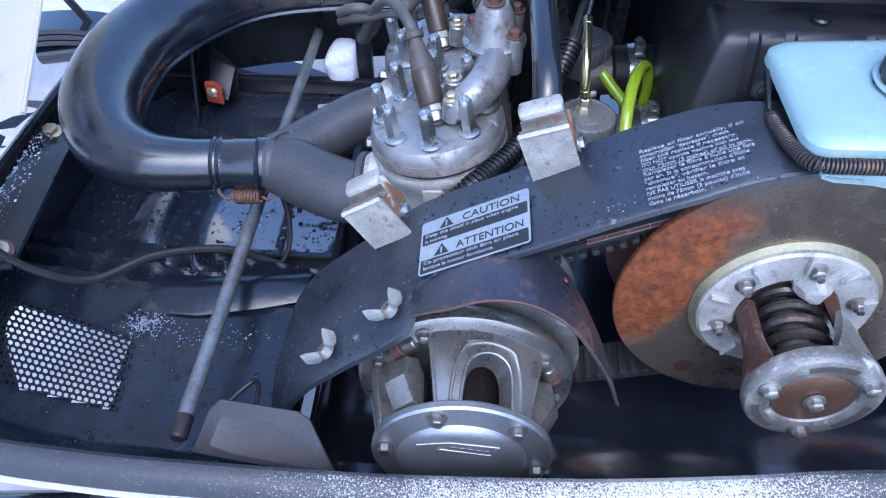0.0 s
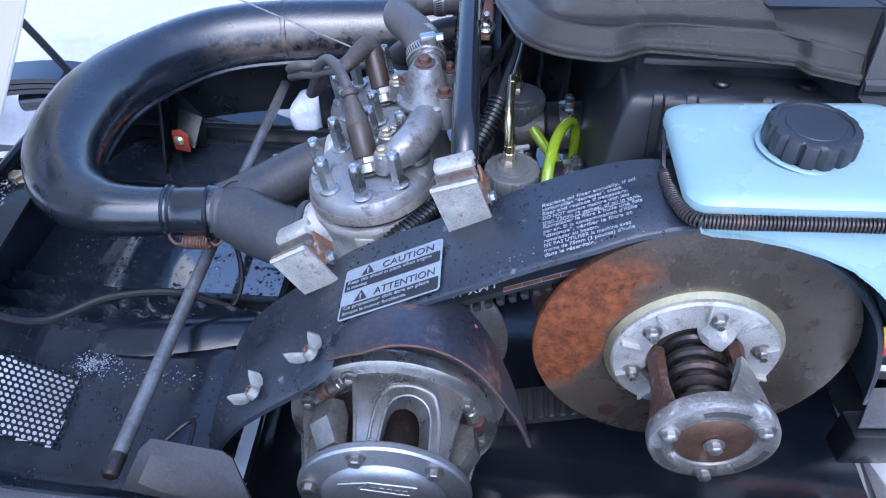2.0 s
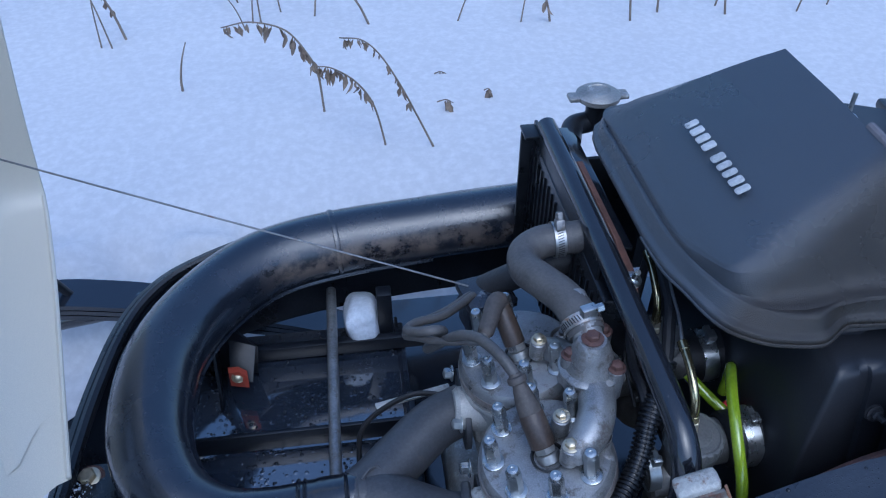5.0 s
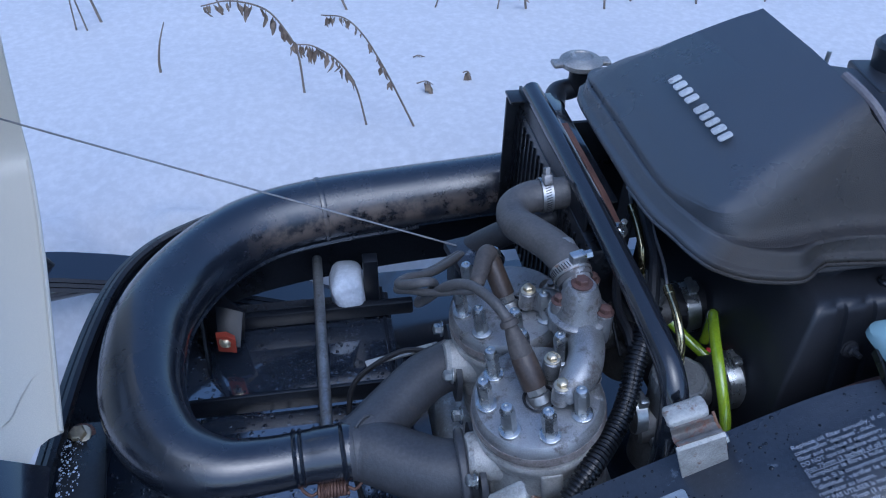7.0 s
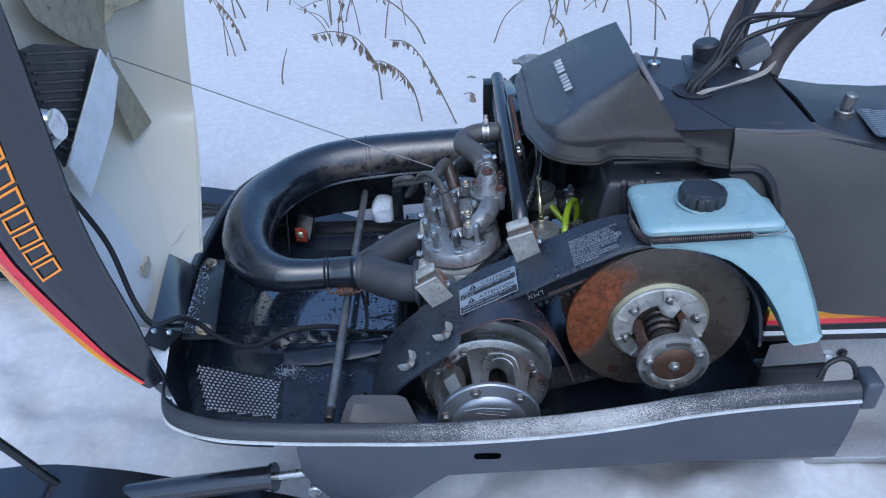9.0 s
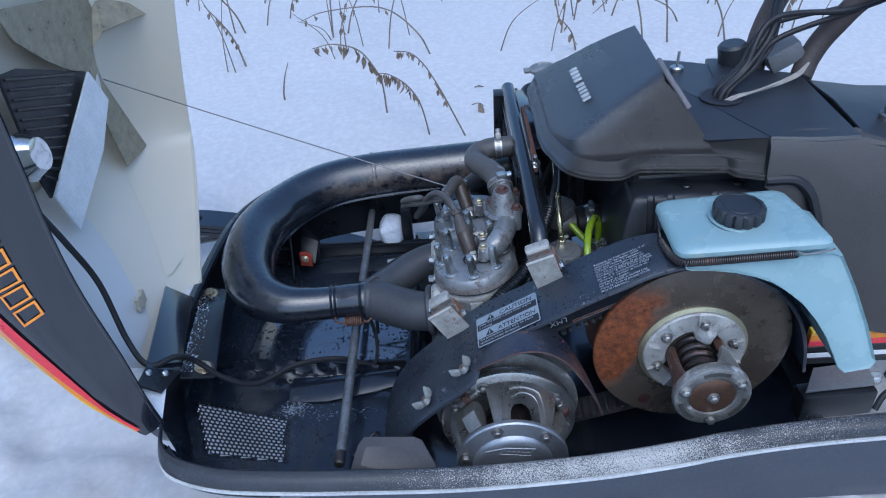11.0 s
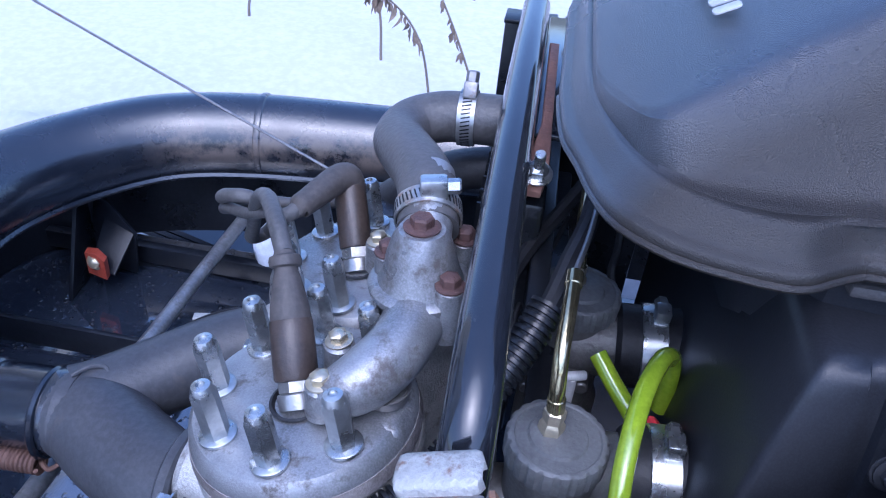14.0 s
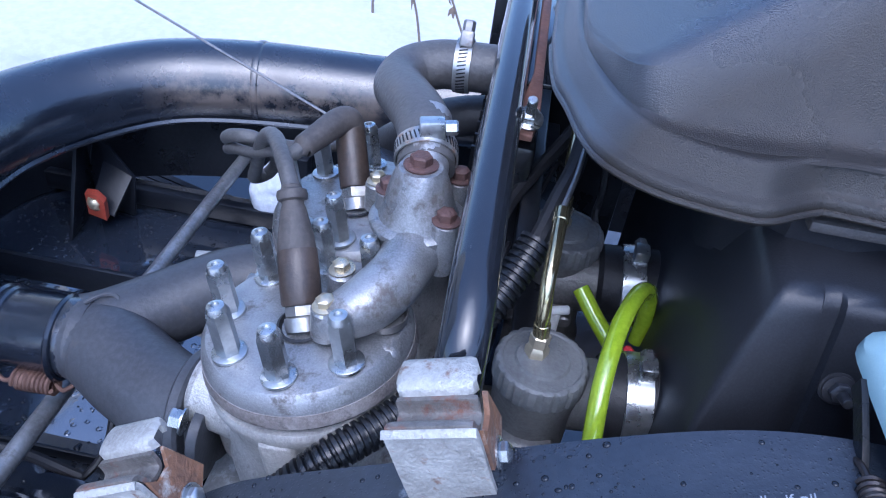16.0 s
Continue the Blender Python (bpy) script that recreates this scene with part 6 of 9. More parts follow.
# ---- oil tank ----
def oil_tank():
    t = thing("oil_tank", (0.28, 0.42, 0.70), "translucent pale blue plastic oil tank with a black cap", "oil tank")

    def deck(z, grow, tilt=0.10):
        out = []
        corners = [(0.197 - grow, 0.370 - grow), (0.369 + grow, 0.353 - grow), (0.352 + grow, 0.474 + grow), (0.197 - grow, 0.486 + grow)]
        r = 0.016
        for k, (x, y) in enumerate(corners):
            a, b = Vector(corners[k - 1]) - Vector((x, y)), Vector(corners[(k + 1) % 4]) - Vector((x, y))
            a.normalize(), b.normalize()
            for j in range(6):
                f = j / 5
                q = Vector((x, y)) + a * r * (1 - f) ** 2 + b * r * f ** 2
                out.append((q.x, q.y, z + tilt * (q.x - 0.28)))
        return out
    bm = bm_new()
    loft(bm, [deck(0.7300, -0.014), deck(0.7305, -0.008), deck(0.7325, -0.003), deck(0.7365, 0.0), deck(0.742, -0.0005), deck(0.746, -0.004), deck(0.7475, -0.010), deck(0.7475, -0.030), deck(0.747, -0.05)])
    part("top_deck", bm, "oil", t)
    # lower body that wraps the clutch
    prof = [(0.203, 0.7275), (0.2045, 0.7215), (0.212, 0.7195), (0.235, 0.7185), (0.262, 0.7145), (0.285, 0.7085), (0.305, 0.701), (0.322, 0.690), (0.342, 0.674), (0.358, 0.655), (0.372, 0.634), (0.384, 0.608), (0.390, 0.594), (0.398, 0.588),
            (0.428, 0.592), (0.434, 0.600), (0.420, 0.645), (0.402, 0.690), (0.384, 0.727), (0.372, 0.731), (0.30, 0.728)]
    secs = []
    for y, k in ((0.366, 0.955), (0.362, 0.99), (0.368, 1.0), (0.40, 1.0), (0.455, 1.0), (0.460, 0.97)):
        cx, cz = 0.33, 0.67
        secs.append([(cx + (x - cx) * k, y - 0.045 * (0.73 - z) / 0.13 * (1 if y < 0.39 else 0), cz + (z - cz) * k) for x, z in prof])
    bm = bm_new()
    loft(bm, secs)
    part("lower_body", bm, "oil", t)
    # cap
    c = Vector((0.281, 0.423, 0.7475))
    bm = bm_new()
    n = 96
    def flute(k, r):
        a = 2 * math.pi * k / n
        return r - 0.0030 * max(0.0, math.cos(a * 15)) ** 3
    rings = []
    for r, z, fl in ((0.0295, 0.0, 1), (0.0305, 0.003, 1), (0.0302, 0.0135, 1), (0.0290, 0.0160, 0.8), (0.0262, 0.0172, 0), (0.0238, 0.0172, 0), (0.0232, 0.0158, 0), (0.0190, 0.0158, 0), (0.0184, 0.0166, 0), (0.004, 0.0166, 0)):
        rings.append([c + Vector(((r - (r - flute(k, r)) * fl) * math.cos(2 * math.pi * k / n), (r - (r - flute(k, r)) * fl) * math.sin(2 * math.pi * k / n), z)) for k in range(n)])
    loft(bm, rings)
    part("cap", bm, "cap", t, "ribbed black screw cap")
    bm = bm_new()
    lathe(bm, [(0.0290, 0.0002), (0.0316, 0.0004), (0.0326, 0.0002), (0.0334, -0.0006)], c, (0, 0, 1), 64)
    part("filler_collar", bm, "oil", t)
    # strap with its long spring
    s = thing("tank_strap", (0.25, 0.36, 0.71), "rusty coil spring strap stretched round the oil tank", "spring strap")
    bm = bm_new()
    coil(bm, [(0.1935, 0.424, 0.717), (0.1935, 0.405, 0.720), (0.1945, 0.385, 0.724), (0.202, 0.367, 0.726), (0.22, 0.3625, 0.728), (0.27, 0.3585, 0.733), (0.325, 0.3535, 0.739)], 0.0040, 0.0011, 78)
    part("coil", bm, "spring_dark", s, "dark brown close-wound spring")
    bm = bm_new()
    sweep(bm, [(0.325, 0.3535, 0.743), (0.333, 0.351, 0.740), (0.345, 0.350, 0.742), (0.356, 0.350, 0.743), (0.366, 0.352, 0.7445)], 0.0011, 8, 6)
    part("hook", bm, "steel", s)
    bm = bm_new()
    sweep(bm, [(0.1935, 0.424, 0.718), (0.193, 0.434, 0.716), (0.194, 0.440, 0.708), (0.195, 0.438, 0.700)], 0.0014, 8, 6)
    part("hook", bm, "spring_dark", s)
    bm = bm_new()
    sweep(bm, [(0.1965, 0.462, 0.7265), (0.1955, 0.452, 0.7235), (0.1945, 0.436, 0.716), (0.1950, 0.426, 0.706)], section=[(-0.0012, -0.0034), (0.0012, -0.0034), (0.0012, 0.0034), (-0.0012, 0.0034)], per=5)
    part("strap_plate", bm, "black", s, "black steel strap plate")


M["cap"] = surface("black_cap_plastic", (0.026, 0.029, 0.034), (0.017, 0.019, 0.023), 0.34, 0, 12, 500, 0.2, 0.08)
oil_tank()


# ---- airbox, lid and console ----
M["box_plastic"] = surface("dusty_black_plastic", (0.019, 0.020, 0.024), (0.013, 0.014, 0.017), 0.36, 0, 9, 900, 0.10, 0.06, (0.030, 0.031, 0.034), 0.0, 26, spec=0.40)
M["tab"] = surface("grey_tab", (0.052, 0.049, 0.050), (0.036, 0.034, 0.036), 0.42, 0.2, 9, 400, 0.06)
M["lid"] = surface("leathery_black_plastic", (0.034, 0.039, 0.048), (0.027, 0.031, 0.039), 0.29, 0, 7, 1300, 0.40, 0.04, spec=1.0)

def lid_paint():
    """The lid's near flank turns brown, its shading put into colour and gloss."""
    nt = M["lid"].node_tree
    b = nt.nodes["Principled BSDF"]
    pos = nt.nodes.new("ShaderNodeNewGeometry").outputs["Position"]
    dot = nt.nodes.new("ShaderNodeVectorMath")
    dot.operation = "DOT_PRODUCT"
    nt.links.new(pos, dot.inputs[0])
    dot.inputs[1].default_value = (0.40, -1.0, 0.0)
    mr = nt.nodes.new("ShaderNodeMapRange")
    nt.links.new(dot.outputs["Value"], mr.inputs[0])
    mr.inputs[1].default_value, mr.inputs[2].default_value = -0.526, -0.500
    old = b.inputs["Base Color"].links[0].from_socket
    flank_shade = ramp(nt, noise_tex(nt, 26, 5, 0.6, pos), [(0.3, (0.019, 0.016, 0.013)), (0.7, (0.030, 0.025, 0.020))])
    nt.links.new(mixed(nt, mr.outputs[0], old, flank_shade), b.inputs["Base Color"])
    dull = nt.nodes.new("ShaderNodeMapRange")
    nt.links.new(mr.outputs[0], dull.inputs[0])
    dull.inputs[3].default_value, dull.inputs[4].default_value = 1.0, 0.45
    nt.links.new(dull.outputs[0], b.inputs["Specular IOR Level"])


def airbox():
    a = thing("airbox", (0.22, 0.65, 0.60), "moulded black plastic airbox with a big textured lid", "airbox")
    bm = bm_new()
    secs = []
    for z, g in ((0.50, 0.0), (0.58, 0.0), (0.70, 0.004), (0.747, 0.006)):
        loop = [(x, y, z) for x, y in ((0.170 - g, 0.80), (0.170 - g, 0.60), (0.174 - g, 0.570), (0.186, 0.553 - g), (0.215, 0.550 - g), (0.235, 0.552), (0.255, 0.552), (0.27, 0.550 - g), (0.335, 0.550 - g), (0.345, 0.56), (0.345, 0.80))]
        secs.append(loop)
    loft(bm, secs)
    bmesh.ops.bevel(bm, geom=[e for e in bm.edges if e.calc_face_angle(0) > 0.5], offset=0.005, segments=3, profile=0.5, affect="EDGES")
    part("box_body", bm, "box_plastic", a)
    # lower box, standing proud of the wall with a sloping shelf and flaring sides
    bm = bm_new()
    secs = []
    for z, x0, y0 in ((0.50, 0.1540, 0.4780), (0.60, 0.1540, 0.4780), (0.659, 0.1610, 0.4910), (0.693, 0.1690, 0.4995), (0.7120, 0.1735, 0.5045), (0.7190, 0.1755, 0.5068), (0.7235, 0.1780, 0.5097), (0.7260, 0.1812, 0.5132), (0.7270, 0.1860, 0.5185)):
        loop = [(x0 + (0.170 - x0) * 0.9, 0.80, z), (x0, y0 + 0.06, z), (x0, y0 + 0.0040, z), (x0 + 0.0012, y0 + 0.0012, z), (x0 + 0.0040, y0, z)]
        for x in (0.196, 0.222, 0.280):
            loop += [(x, y0, z), (x + 0.0015, y0 + 0.0035, z), (x + 0.0085, y0 + 0.0035, z), (x + 0.0100, y0, z)]
        loop += [(0.345, y0, z), (0.345, 0.80, z)]
        secs.append(loop)
    loft(bm, secs)
    part("lower_box", bm, "box_plastic", a, "dusty black lower box with a shelf", smooth=46)
    bm = bm_new()
    box(bm, (0.265, 0.545, 0.7400), (0.150, 0.012, 0.006), bev=0.002)
    part("ledge_edge", bm, "console", a, "brown-edged ledge under the lid")
    for x in (0.252, 0.318):
        bm = bm_new()
        cyl(bm, (x, 0.530, 0.7265), (x, 0.530, 0.7315), 0.007, seg=18, bev=0.0015)
        part("snap_stud", bm, "black", a)
    bm = bm_new()
    lathe(bm, [(0, 0), (0.0078, 0), (0.0078, 0.0012), (0.0068, 0.0016), (0, 0.0016)], (0.2140, 0.4985, 0.6875), (0, -0.92, 0.30), 24)
    hexbolt(bm, (0.2140, 0.4965, 0.6882), (0, -0.92, 0.30), 0.0048, 0.0040)
    cyl(bm, (0.2140, 0.4965, 0.6882), (0.2140, 0.4850, 0.6918), 0.0024, seg=12, bev=0.0004)
    part("wall_bolt", bm, "tab", a, "grey bolt in the near wall")
    # lid: stations from the front to the slanting rear edge
    plan = [(0.0690, 0.660), (0.0700, 0.640), (0.0730, 0.610), (0.0800, 0.588), (0.0870, 0.562), (0.0975, 0.5415), (0.1180, 0.5265), (0.1400, 0.5205), (0.1560, 0.5185), (0.1660, 0.5205), (0.1760, 0.5270), (0.1860, 0.5330), (0.1960, 0.5345), (0.2400, 0.5300), (0.2950, 0.5230), (0.3000, 0.5205), (0.3060, 0.5115), (0.3110, 0.5085), (0.3385, 0.4975)]
    rim_line = [Vector(q[:2]) for q in smooth_path([(0.0695, 0.80), (0.0694, 0.775), (0.0693, 0.75), (0.0692, 0.725), (0.0691, 0.70), (0.0690, 0.68)] + plan, 3)]
    outline = rim_line + [Vector(q) for q in ((0.3385, 0.60), (0.30, 0.80), (0.27, 0.862), (0.20, 0.864), (0.12, 0.862), (0.095, 0.855), (0.080, 0.842), (0.072, 0.822))]

    def inset(d):
        n, out = len(outline), []
        reach = 1 if d < 0.003 else (2 if d < 0.008 else 4)
        for k, q in enumerate(outline):
            w = min(5, int(d / 0.0026))
            if w and w < k < len(rim_line) - 1 - w:
                q = sum((outline[k + j] for j in range(-w, w + 1)), Vector((0, 0))) / (2 * w + 1)
            t2 = (outline[(k + reach) % n] - outline[k - reach]).normalized()
            out.append(q + Vector((-t2.y, t2.x)) * d)
        return out
    body = [(0.0820, 0.660), (0.0825, 0.636), (0.0850, 0.612), (0.0905, 0.591), (0.1000, 0.567), (0.1090, 0.5525), (0.1240, 0.5415), (0.1435, 0.5380), (0.1600, 0.5385), (0.1800, 0.5415), (0.2000, 0.5440), (0.2420, 0.5425), (0.2970, 0.5355), (0.3090, 0.524), (0.3385, 0.511)]
    st = [
        (0.0825, 0.8000, 0.7900, 0.7715, 0.0825, 0.6580, 0.7715, 0.0825),
        (0.0830, 0.8220, 0.7980, 0.7760, 0.0830, 0.6480, 0.7755, 0.0830),
        (0.0836, 0.8300, 0.8010, 0.7775, 0.0836, 0.6400, 0.7770, 0.0836),
        (0.0860, 0.8380, 0.8030, 0.7795, 0.0860, 0.6200, 0.7785, 0.0860),
        (0.0930, 0.8460, 0.8060, 0.7845, 0.0930, 0.5960, 0.7825, 0.0930),
        (0.1030, 0.8500, 0.8060, 0.7935, 0.1030, 0.5695, 0.7888, 0.1035),
        (0.1180, 0.8530, 0.8040, 0.8040, 0.1180, 0.5665, 0.7975, 0.1210),
        (0.1300, 0.8550, 0.8010, 0.8110, 0.1300, 0.5710, 0.8045, 0.1450),
        (0.1420, 0.8550, 0.7990, 0.8180, 0.1420, 0.5765, 0.8112, 0.1640),
        (0.1470, 0.8550, 0.7980, 0.8210, 0.1480, 0.5790, 0.8148, 0.1720),
        (0.1530, 0.8550, 0.7970, 0.8245, 0.1550, 0.5815, 0.8188, 0.1800),
        (0.1590, 0.8550, 0.7960, 0.8282, 0.1630, 0.5845, 0.8232, 0.1900),
        (0.1700, 0.8550, 0.7920, 0.8350, 0.1800, 0.5880, 0.8333, 0.2050),
        (0.1900, 0.8550, 0.7860, 0.8462, 0.2000, 0.5930, 0.8448, 0.2380),
        (0.2080, 0.8550, 0.7800, 0.8560, 0.2140, 0.5955, 0.8527, 0.2640),
        (0.2160, 0.8550, 0.7770, 0.8600, 0.2190, 0.5965, 0.8555, 0.2750),
        (0.2225, 0.8550, 0.7750, 0.8633, 0.2230, 0.5970, 0.8578, 0.2810),
        (0.2255, 0.8550, 0.7740, 0.8650, 0.2255, 0.5970, 0.8590, 0.2840),
    ]
    st = [tuple(q) for q in smooth_path(st, 3)]
    body = [tuple(q) for q in smooth_path(body, 4)]
    edge = ((0.0120, 0.7742), (0.0085, 0.7727), (0.0045, 0.7718), (0.0005, 0.7714), (-0.0030, 0.7700))
    secs = []
    for xt, yf, yt, zt, xc, yc, zc, xl in st:
        yn = lerp(body, xl)[0]
        crease, shoulder = Vector((xc, yc, zc)), Vector((xl, yn + min(0.0150, (yc - yn) * 0.5), min(0.7766, zc)))
        high, w = min(1.0, max(0.0, (zc - 0.7735) * 50)), min(1.0, (yc - yn) / 0.032)
        sec = [(xt, yf, 0.760), (xt, yf, 0.7735), (xt, yf - 0.004, 0.7735), (xt, yt + min(0.02, (yf - 0.004 - yt) * 0.5), 0.7735 + (zt - 0.7735) * 0.75), (xt, yt, zt)]
        sec += [((xt + xc) / 2, (yt + yc) / 2, (zt + zc) / 2 + 0.002), (xc, yc + 0.020 * w, zc + 0.0014 * w), (xc, yc + 0.010 * w, zc + 0.0002), (xc, yc + 0.002 * w, zc - 0.0020 * high), (xc, yc - 0.005 * w, zc - 0.0066 * high * w)]
        for f in (0.34, 0.55, 0.8, 0.93):
            q = crease.lerp(shoulder, f)
            sec.append((q.x, q.y - 0.0008 * math.sin(f * 3) * high, q.z + 0.0010 * math.sin(f * 3) * high))
        sec += [(xl, yn + min(dy, (yc - yn) * 0.4), min(z, zc - 0.0004 * k)) for k, (dy, z) in enumerate(edge)]
        secs.append(sec)
    bm = bm_new()
    loft(bm, secs, caps=False)
    for ring in (secs[0], secs[-1]):
        bm.faces.new([bm.verts.new(p) for p in ring])
    bmesh.ops.remove_doubles(bm, verts=bm.verts, dist=0.0002)
    # near flank to the joint with the console
    tail = secs[-1][13:]
    end = [(0.3380, 0.5085, 0.8045), (0.3383, 0.5080, 0.7900), (0.3385, 0.5075, 0.7820), (0.3385, 0.5070, 0.7770), (0.3385, 0.5062, 0.7735), (0.3385, 0.5055, 0.7705)]
    sheet(bm, [tail, [Vector(p).lerp(Vector(q), 0.5) + Vector((0, -0.0008, 0)) for p, q in zip(tail, end)], end], 0)
    bmesh.ops.remove_doubles(bm, verts=bm.verts, dist=0.0002)
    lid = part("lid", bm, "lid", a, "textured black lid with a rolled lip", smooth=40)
    # rolled border all round the lid
    bm = bm_new()
    loops = []
    for d, z in ((0.006, 0.7495), (0.001, 0.7500), (-0.0005, 0.7520), (0.0, 0.7560), (0.0012, 0.7575), (0.0040, 0.7580), (0.0056, 0.7600), (0.0092, 0.7685), (0.0104, 0.7708), (0.0122, 0.7716), (0.0150, 0.7712), (0.0200, 0.7708)):
        ring = inset(d)
        ring = ring[len(rim_line) + 2:] + [q for q, p in zip(ring, rim_line) if p.x < 0.2905]
        loops.append([(q.x, q.y, z) for q in ring])
    sheet(bm, loops, 0)
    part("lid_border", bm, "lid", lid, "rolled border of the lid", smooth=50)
    bm = bm_new()
    plate(bm, [(0.3388, 0.4985, 0.7500), (0.3388, 0.4985, 0.7575), (0.3388, 0.5065, 0.7705), (0.3388, 0.5085, 0.7820), (0.3388, 0.5100, 0.8030), (0.3388, 0.6300, 0.8040), (0.3388, 0.6300, 0.7500)], (1, 0, 0), 0.0015)
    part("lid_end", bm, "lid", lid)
    # stepped rear end of the border, and the tread behind it
    bm = bm_new()
    rows = []
    for k in range(37):
        x = 0.2640 + 0.0747 * k / 36
        y = lerp(plan, x)[0] + (0.0006 if x < 0.289 else -0.0002)
        rows.append([(x, y + 0.006, 0.7495), (x, y, 0.7500), (x, y, 0.7570), (x, y + 0.0012, 0.7580), (x, y + 0.0042, 0.7586), (x, y + 0.0056, 0.7604), (x, y + 0.0086, 0.7684), (x, y + 0.0098, 0.7706), (x, y + 0.0120, 0.7718), (x, y + 0.060, 0.7718)])
    sheet(bm, rows, 0)
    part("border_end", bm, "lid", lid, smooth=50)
    lip = [(x, y - 0.0005, 0.7512) for x, y in plan]
    bm = bm_new()
    sweep(bm, lip, 0.0017, 8, 3)
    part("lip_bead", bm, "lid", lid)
    # lettering on the lid, left as plain raised blocks
    u = Vector((0.005, -0.113, -0.004)).normalized()
    v = Vector((0.094, 0, 0.048)).normalized()
    m = flat_frame((0.1235, 0.7350, 0.8155), u, v)
    x = 0.0
    for w in (0.0082, 0.0095, 0.0092, 0.0092, -0.0060, 0.0095, 0.0080, 0.0080, 0.0092, 0.0080):
        if w < 0:
            x -= w
            continue
        b = bm_new()
        local_plate(b, m @ Matrix.Translation((x + w / 2, 0.0062, 0.0)), rounded(w - 0.0010, 0.0125, 0.0022, 2), 0.0010, 0.0003)
        part("letter_block", b, "moulding", lid, "white raised lettering block")
        x += w + 0.0026
    bm = bm_new()
    sweep(bm, [(0.2290, 0.640, 0.8615), (0.2290, 0.615, 0.8600), (0.2330, 0.597, 0.8535), (0.2440, 0.586, 0.8380), (0.2560, 0.574, 0.8200)], 0.0040, 10, 5)
    part("edge_strip", bm, "strip", lid, "pale grey edge strip")


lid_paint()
M["strip"] = surface("grey_edge_strip", (0.17, 0.155, 0.16), (0.11, 0.10, 0.105), 0.5, 0, 14, 300, 0.1)
airbox()


def console():
    c = thing("console", (0.45, 0.6, 0.60), "faded black plastic console and side panel of the snowmobile", "console")
    bm = bm_new()
    top = [(0.232, 0.80), (0.30, 0.775), (0.35, 0.75), (0.452, 0.70), (0.449, 0.497), (0.40, 0.498), (0.3415, 0.507), (0.2850, 0.640), (0.2550, 0.705)]
    secs = [[(x, y, 0.7) for x, y in top], [(x, y, 0.802) for x, y in top], [(x + (0.36 - x) * 0.02, y + (0.62 - y) * 0.03, 0.8055) for x, y in top]]
    loft(bm, secs)
    part("top_panel", bm, "console_top", c)
    # front strip, folded down towards the lid
    bm = bm_new()
    sheet(bm, [[(0.2540, 0.708, 0.8052), (0.2850, 0.641, 0.8052), (0.3130, 0.574, 0.8052), (0.3400, 0.5085, 0.8052)], [(0.2150, 0.690, 0.800), (0.2380, 0.625, 0.795), (0.2590, 0.578, 0.788), (0.2775, 0.5520, 0.7832)]], 0.003)
    part("front_strip", bm, "console_top", c, "folded strip beside the lid")
    bm = bm_new()
    box(bm, (0.35, 0.735, 0.803), (0.035, 0.07, 0.010), Matrix.Rotation(radians(-8), 3, "Z"), 0.003)
    part("raised_rib", bm, "console_top", c)
    # near flank, from the joint at the lid backwards
    bm = bm_new()
    rows = []
    for x, y0, z0 in ((0.340, 0.500, 0.802), (0.40, 0.495, 0.803), (0.452, 0.492, 0.802), (0.52, 0.470, 0.792), (0.62, 0.455, 0.782), (0.8, 0.44, 0.78), (1.3, 0.44, 0.80)):
        col = [(x, y0 + 0.03, z0 + 0.003), (x, y0 + 0.006, z0 + 0.001), (x, y0, z0 - 0.006)]
        low = 0.742 if x < 0.37 else (0.70 if x < 0.42 else 0.53)
        for f in (0.25, 0.5, 0.75, 1.0):
            z = (z0 - 0.006) + (low - (z0 - 0.006)) * f
            col.append((x + (0.0), y0 - 0.03 * (0.8 - z) / 0.27, z))
        rows.append(col)
    sheet(bm, rows, 0.003)
    part("side_panel", bm, "console", c, "brownish faded side panel")
    # edge moulding where the panel is cut away over the tank
    bm = bm_new()
    sweep(bm, [(0.341, 0.497, 0.750), (0.375, 0.492, 0.751), (0.393, 0.485, 0.737), (0.402, 0.478, 0.715), (0.412, 0.470, 0.68), (0.425, 0.466, 0.62), (0.44, 0.462, 0.54)], 0.007, 10, 6)
    part("cutout_edge", bm, "box_plastic", c)
    # rear cover
    bm = bm_new()
    rows = []
    for x, z, yn, yf in ((0.456, 0.803, 0.492, 0.70), (0.52, 0.797, 0.47, 0.685), (0.60, 0.789, 0.456, 0.69), (0.75, 0.781, 0.445, 0.71), (1.0, 0.79, 0.44, 0.74), (1.4, 0.80, 0.44, 0.76)):
        rows.append([(x, yf + 0.03, z - 0.12), (x, yf, z - 0.012), (x, yf - 0.02, z), (x, (yf + yn) / 2, z + 0.006), (x, yn + 0.02, z + 0.001), (x, yn, z - 0.006)])
    sheet(bm, rows, 0.003)
    part("rear_cover", bm, "console_top", c)
    bm = bm_new()
    m = flat_frame((0.515, 0.475, 0.7985), (0.12, -0.012, -0.008), (-0.02, 0.12, 0.004))
    local_plate(bm, m @ Matrix.Translation((0.075, 0.045, 0.0055)), rounded(0.15, 0.085, 0.006), 0.0006)
    lab = part("notice_label", bm, "label_dark", c, "dark notice label with unreadable grey lines")
    bm = bm_new()
    for k in range(13):
        local_plate(bm, m @ Matrix.Translation((0.070 - 0.004 * (k % 3), 0.082 - 0.006 * k, 0.0062)), rounded(0.125 - 0.010 * (k % 3), 0.0018, 0.0005, 1), 0.0002)
    part("notice_lines", bm, "label", lab)
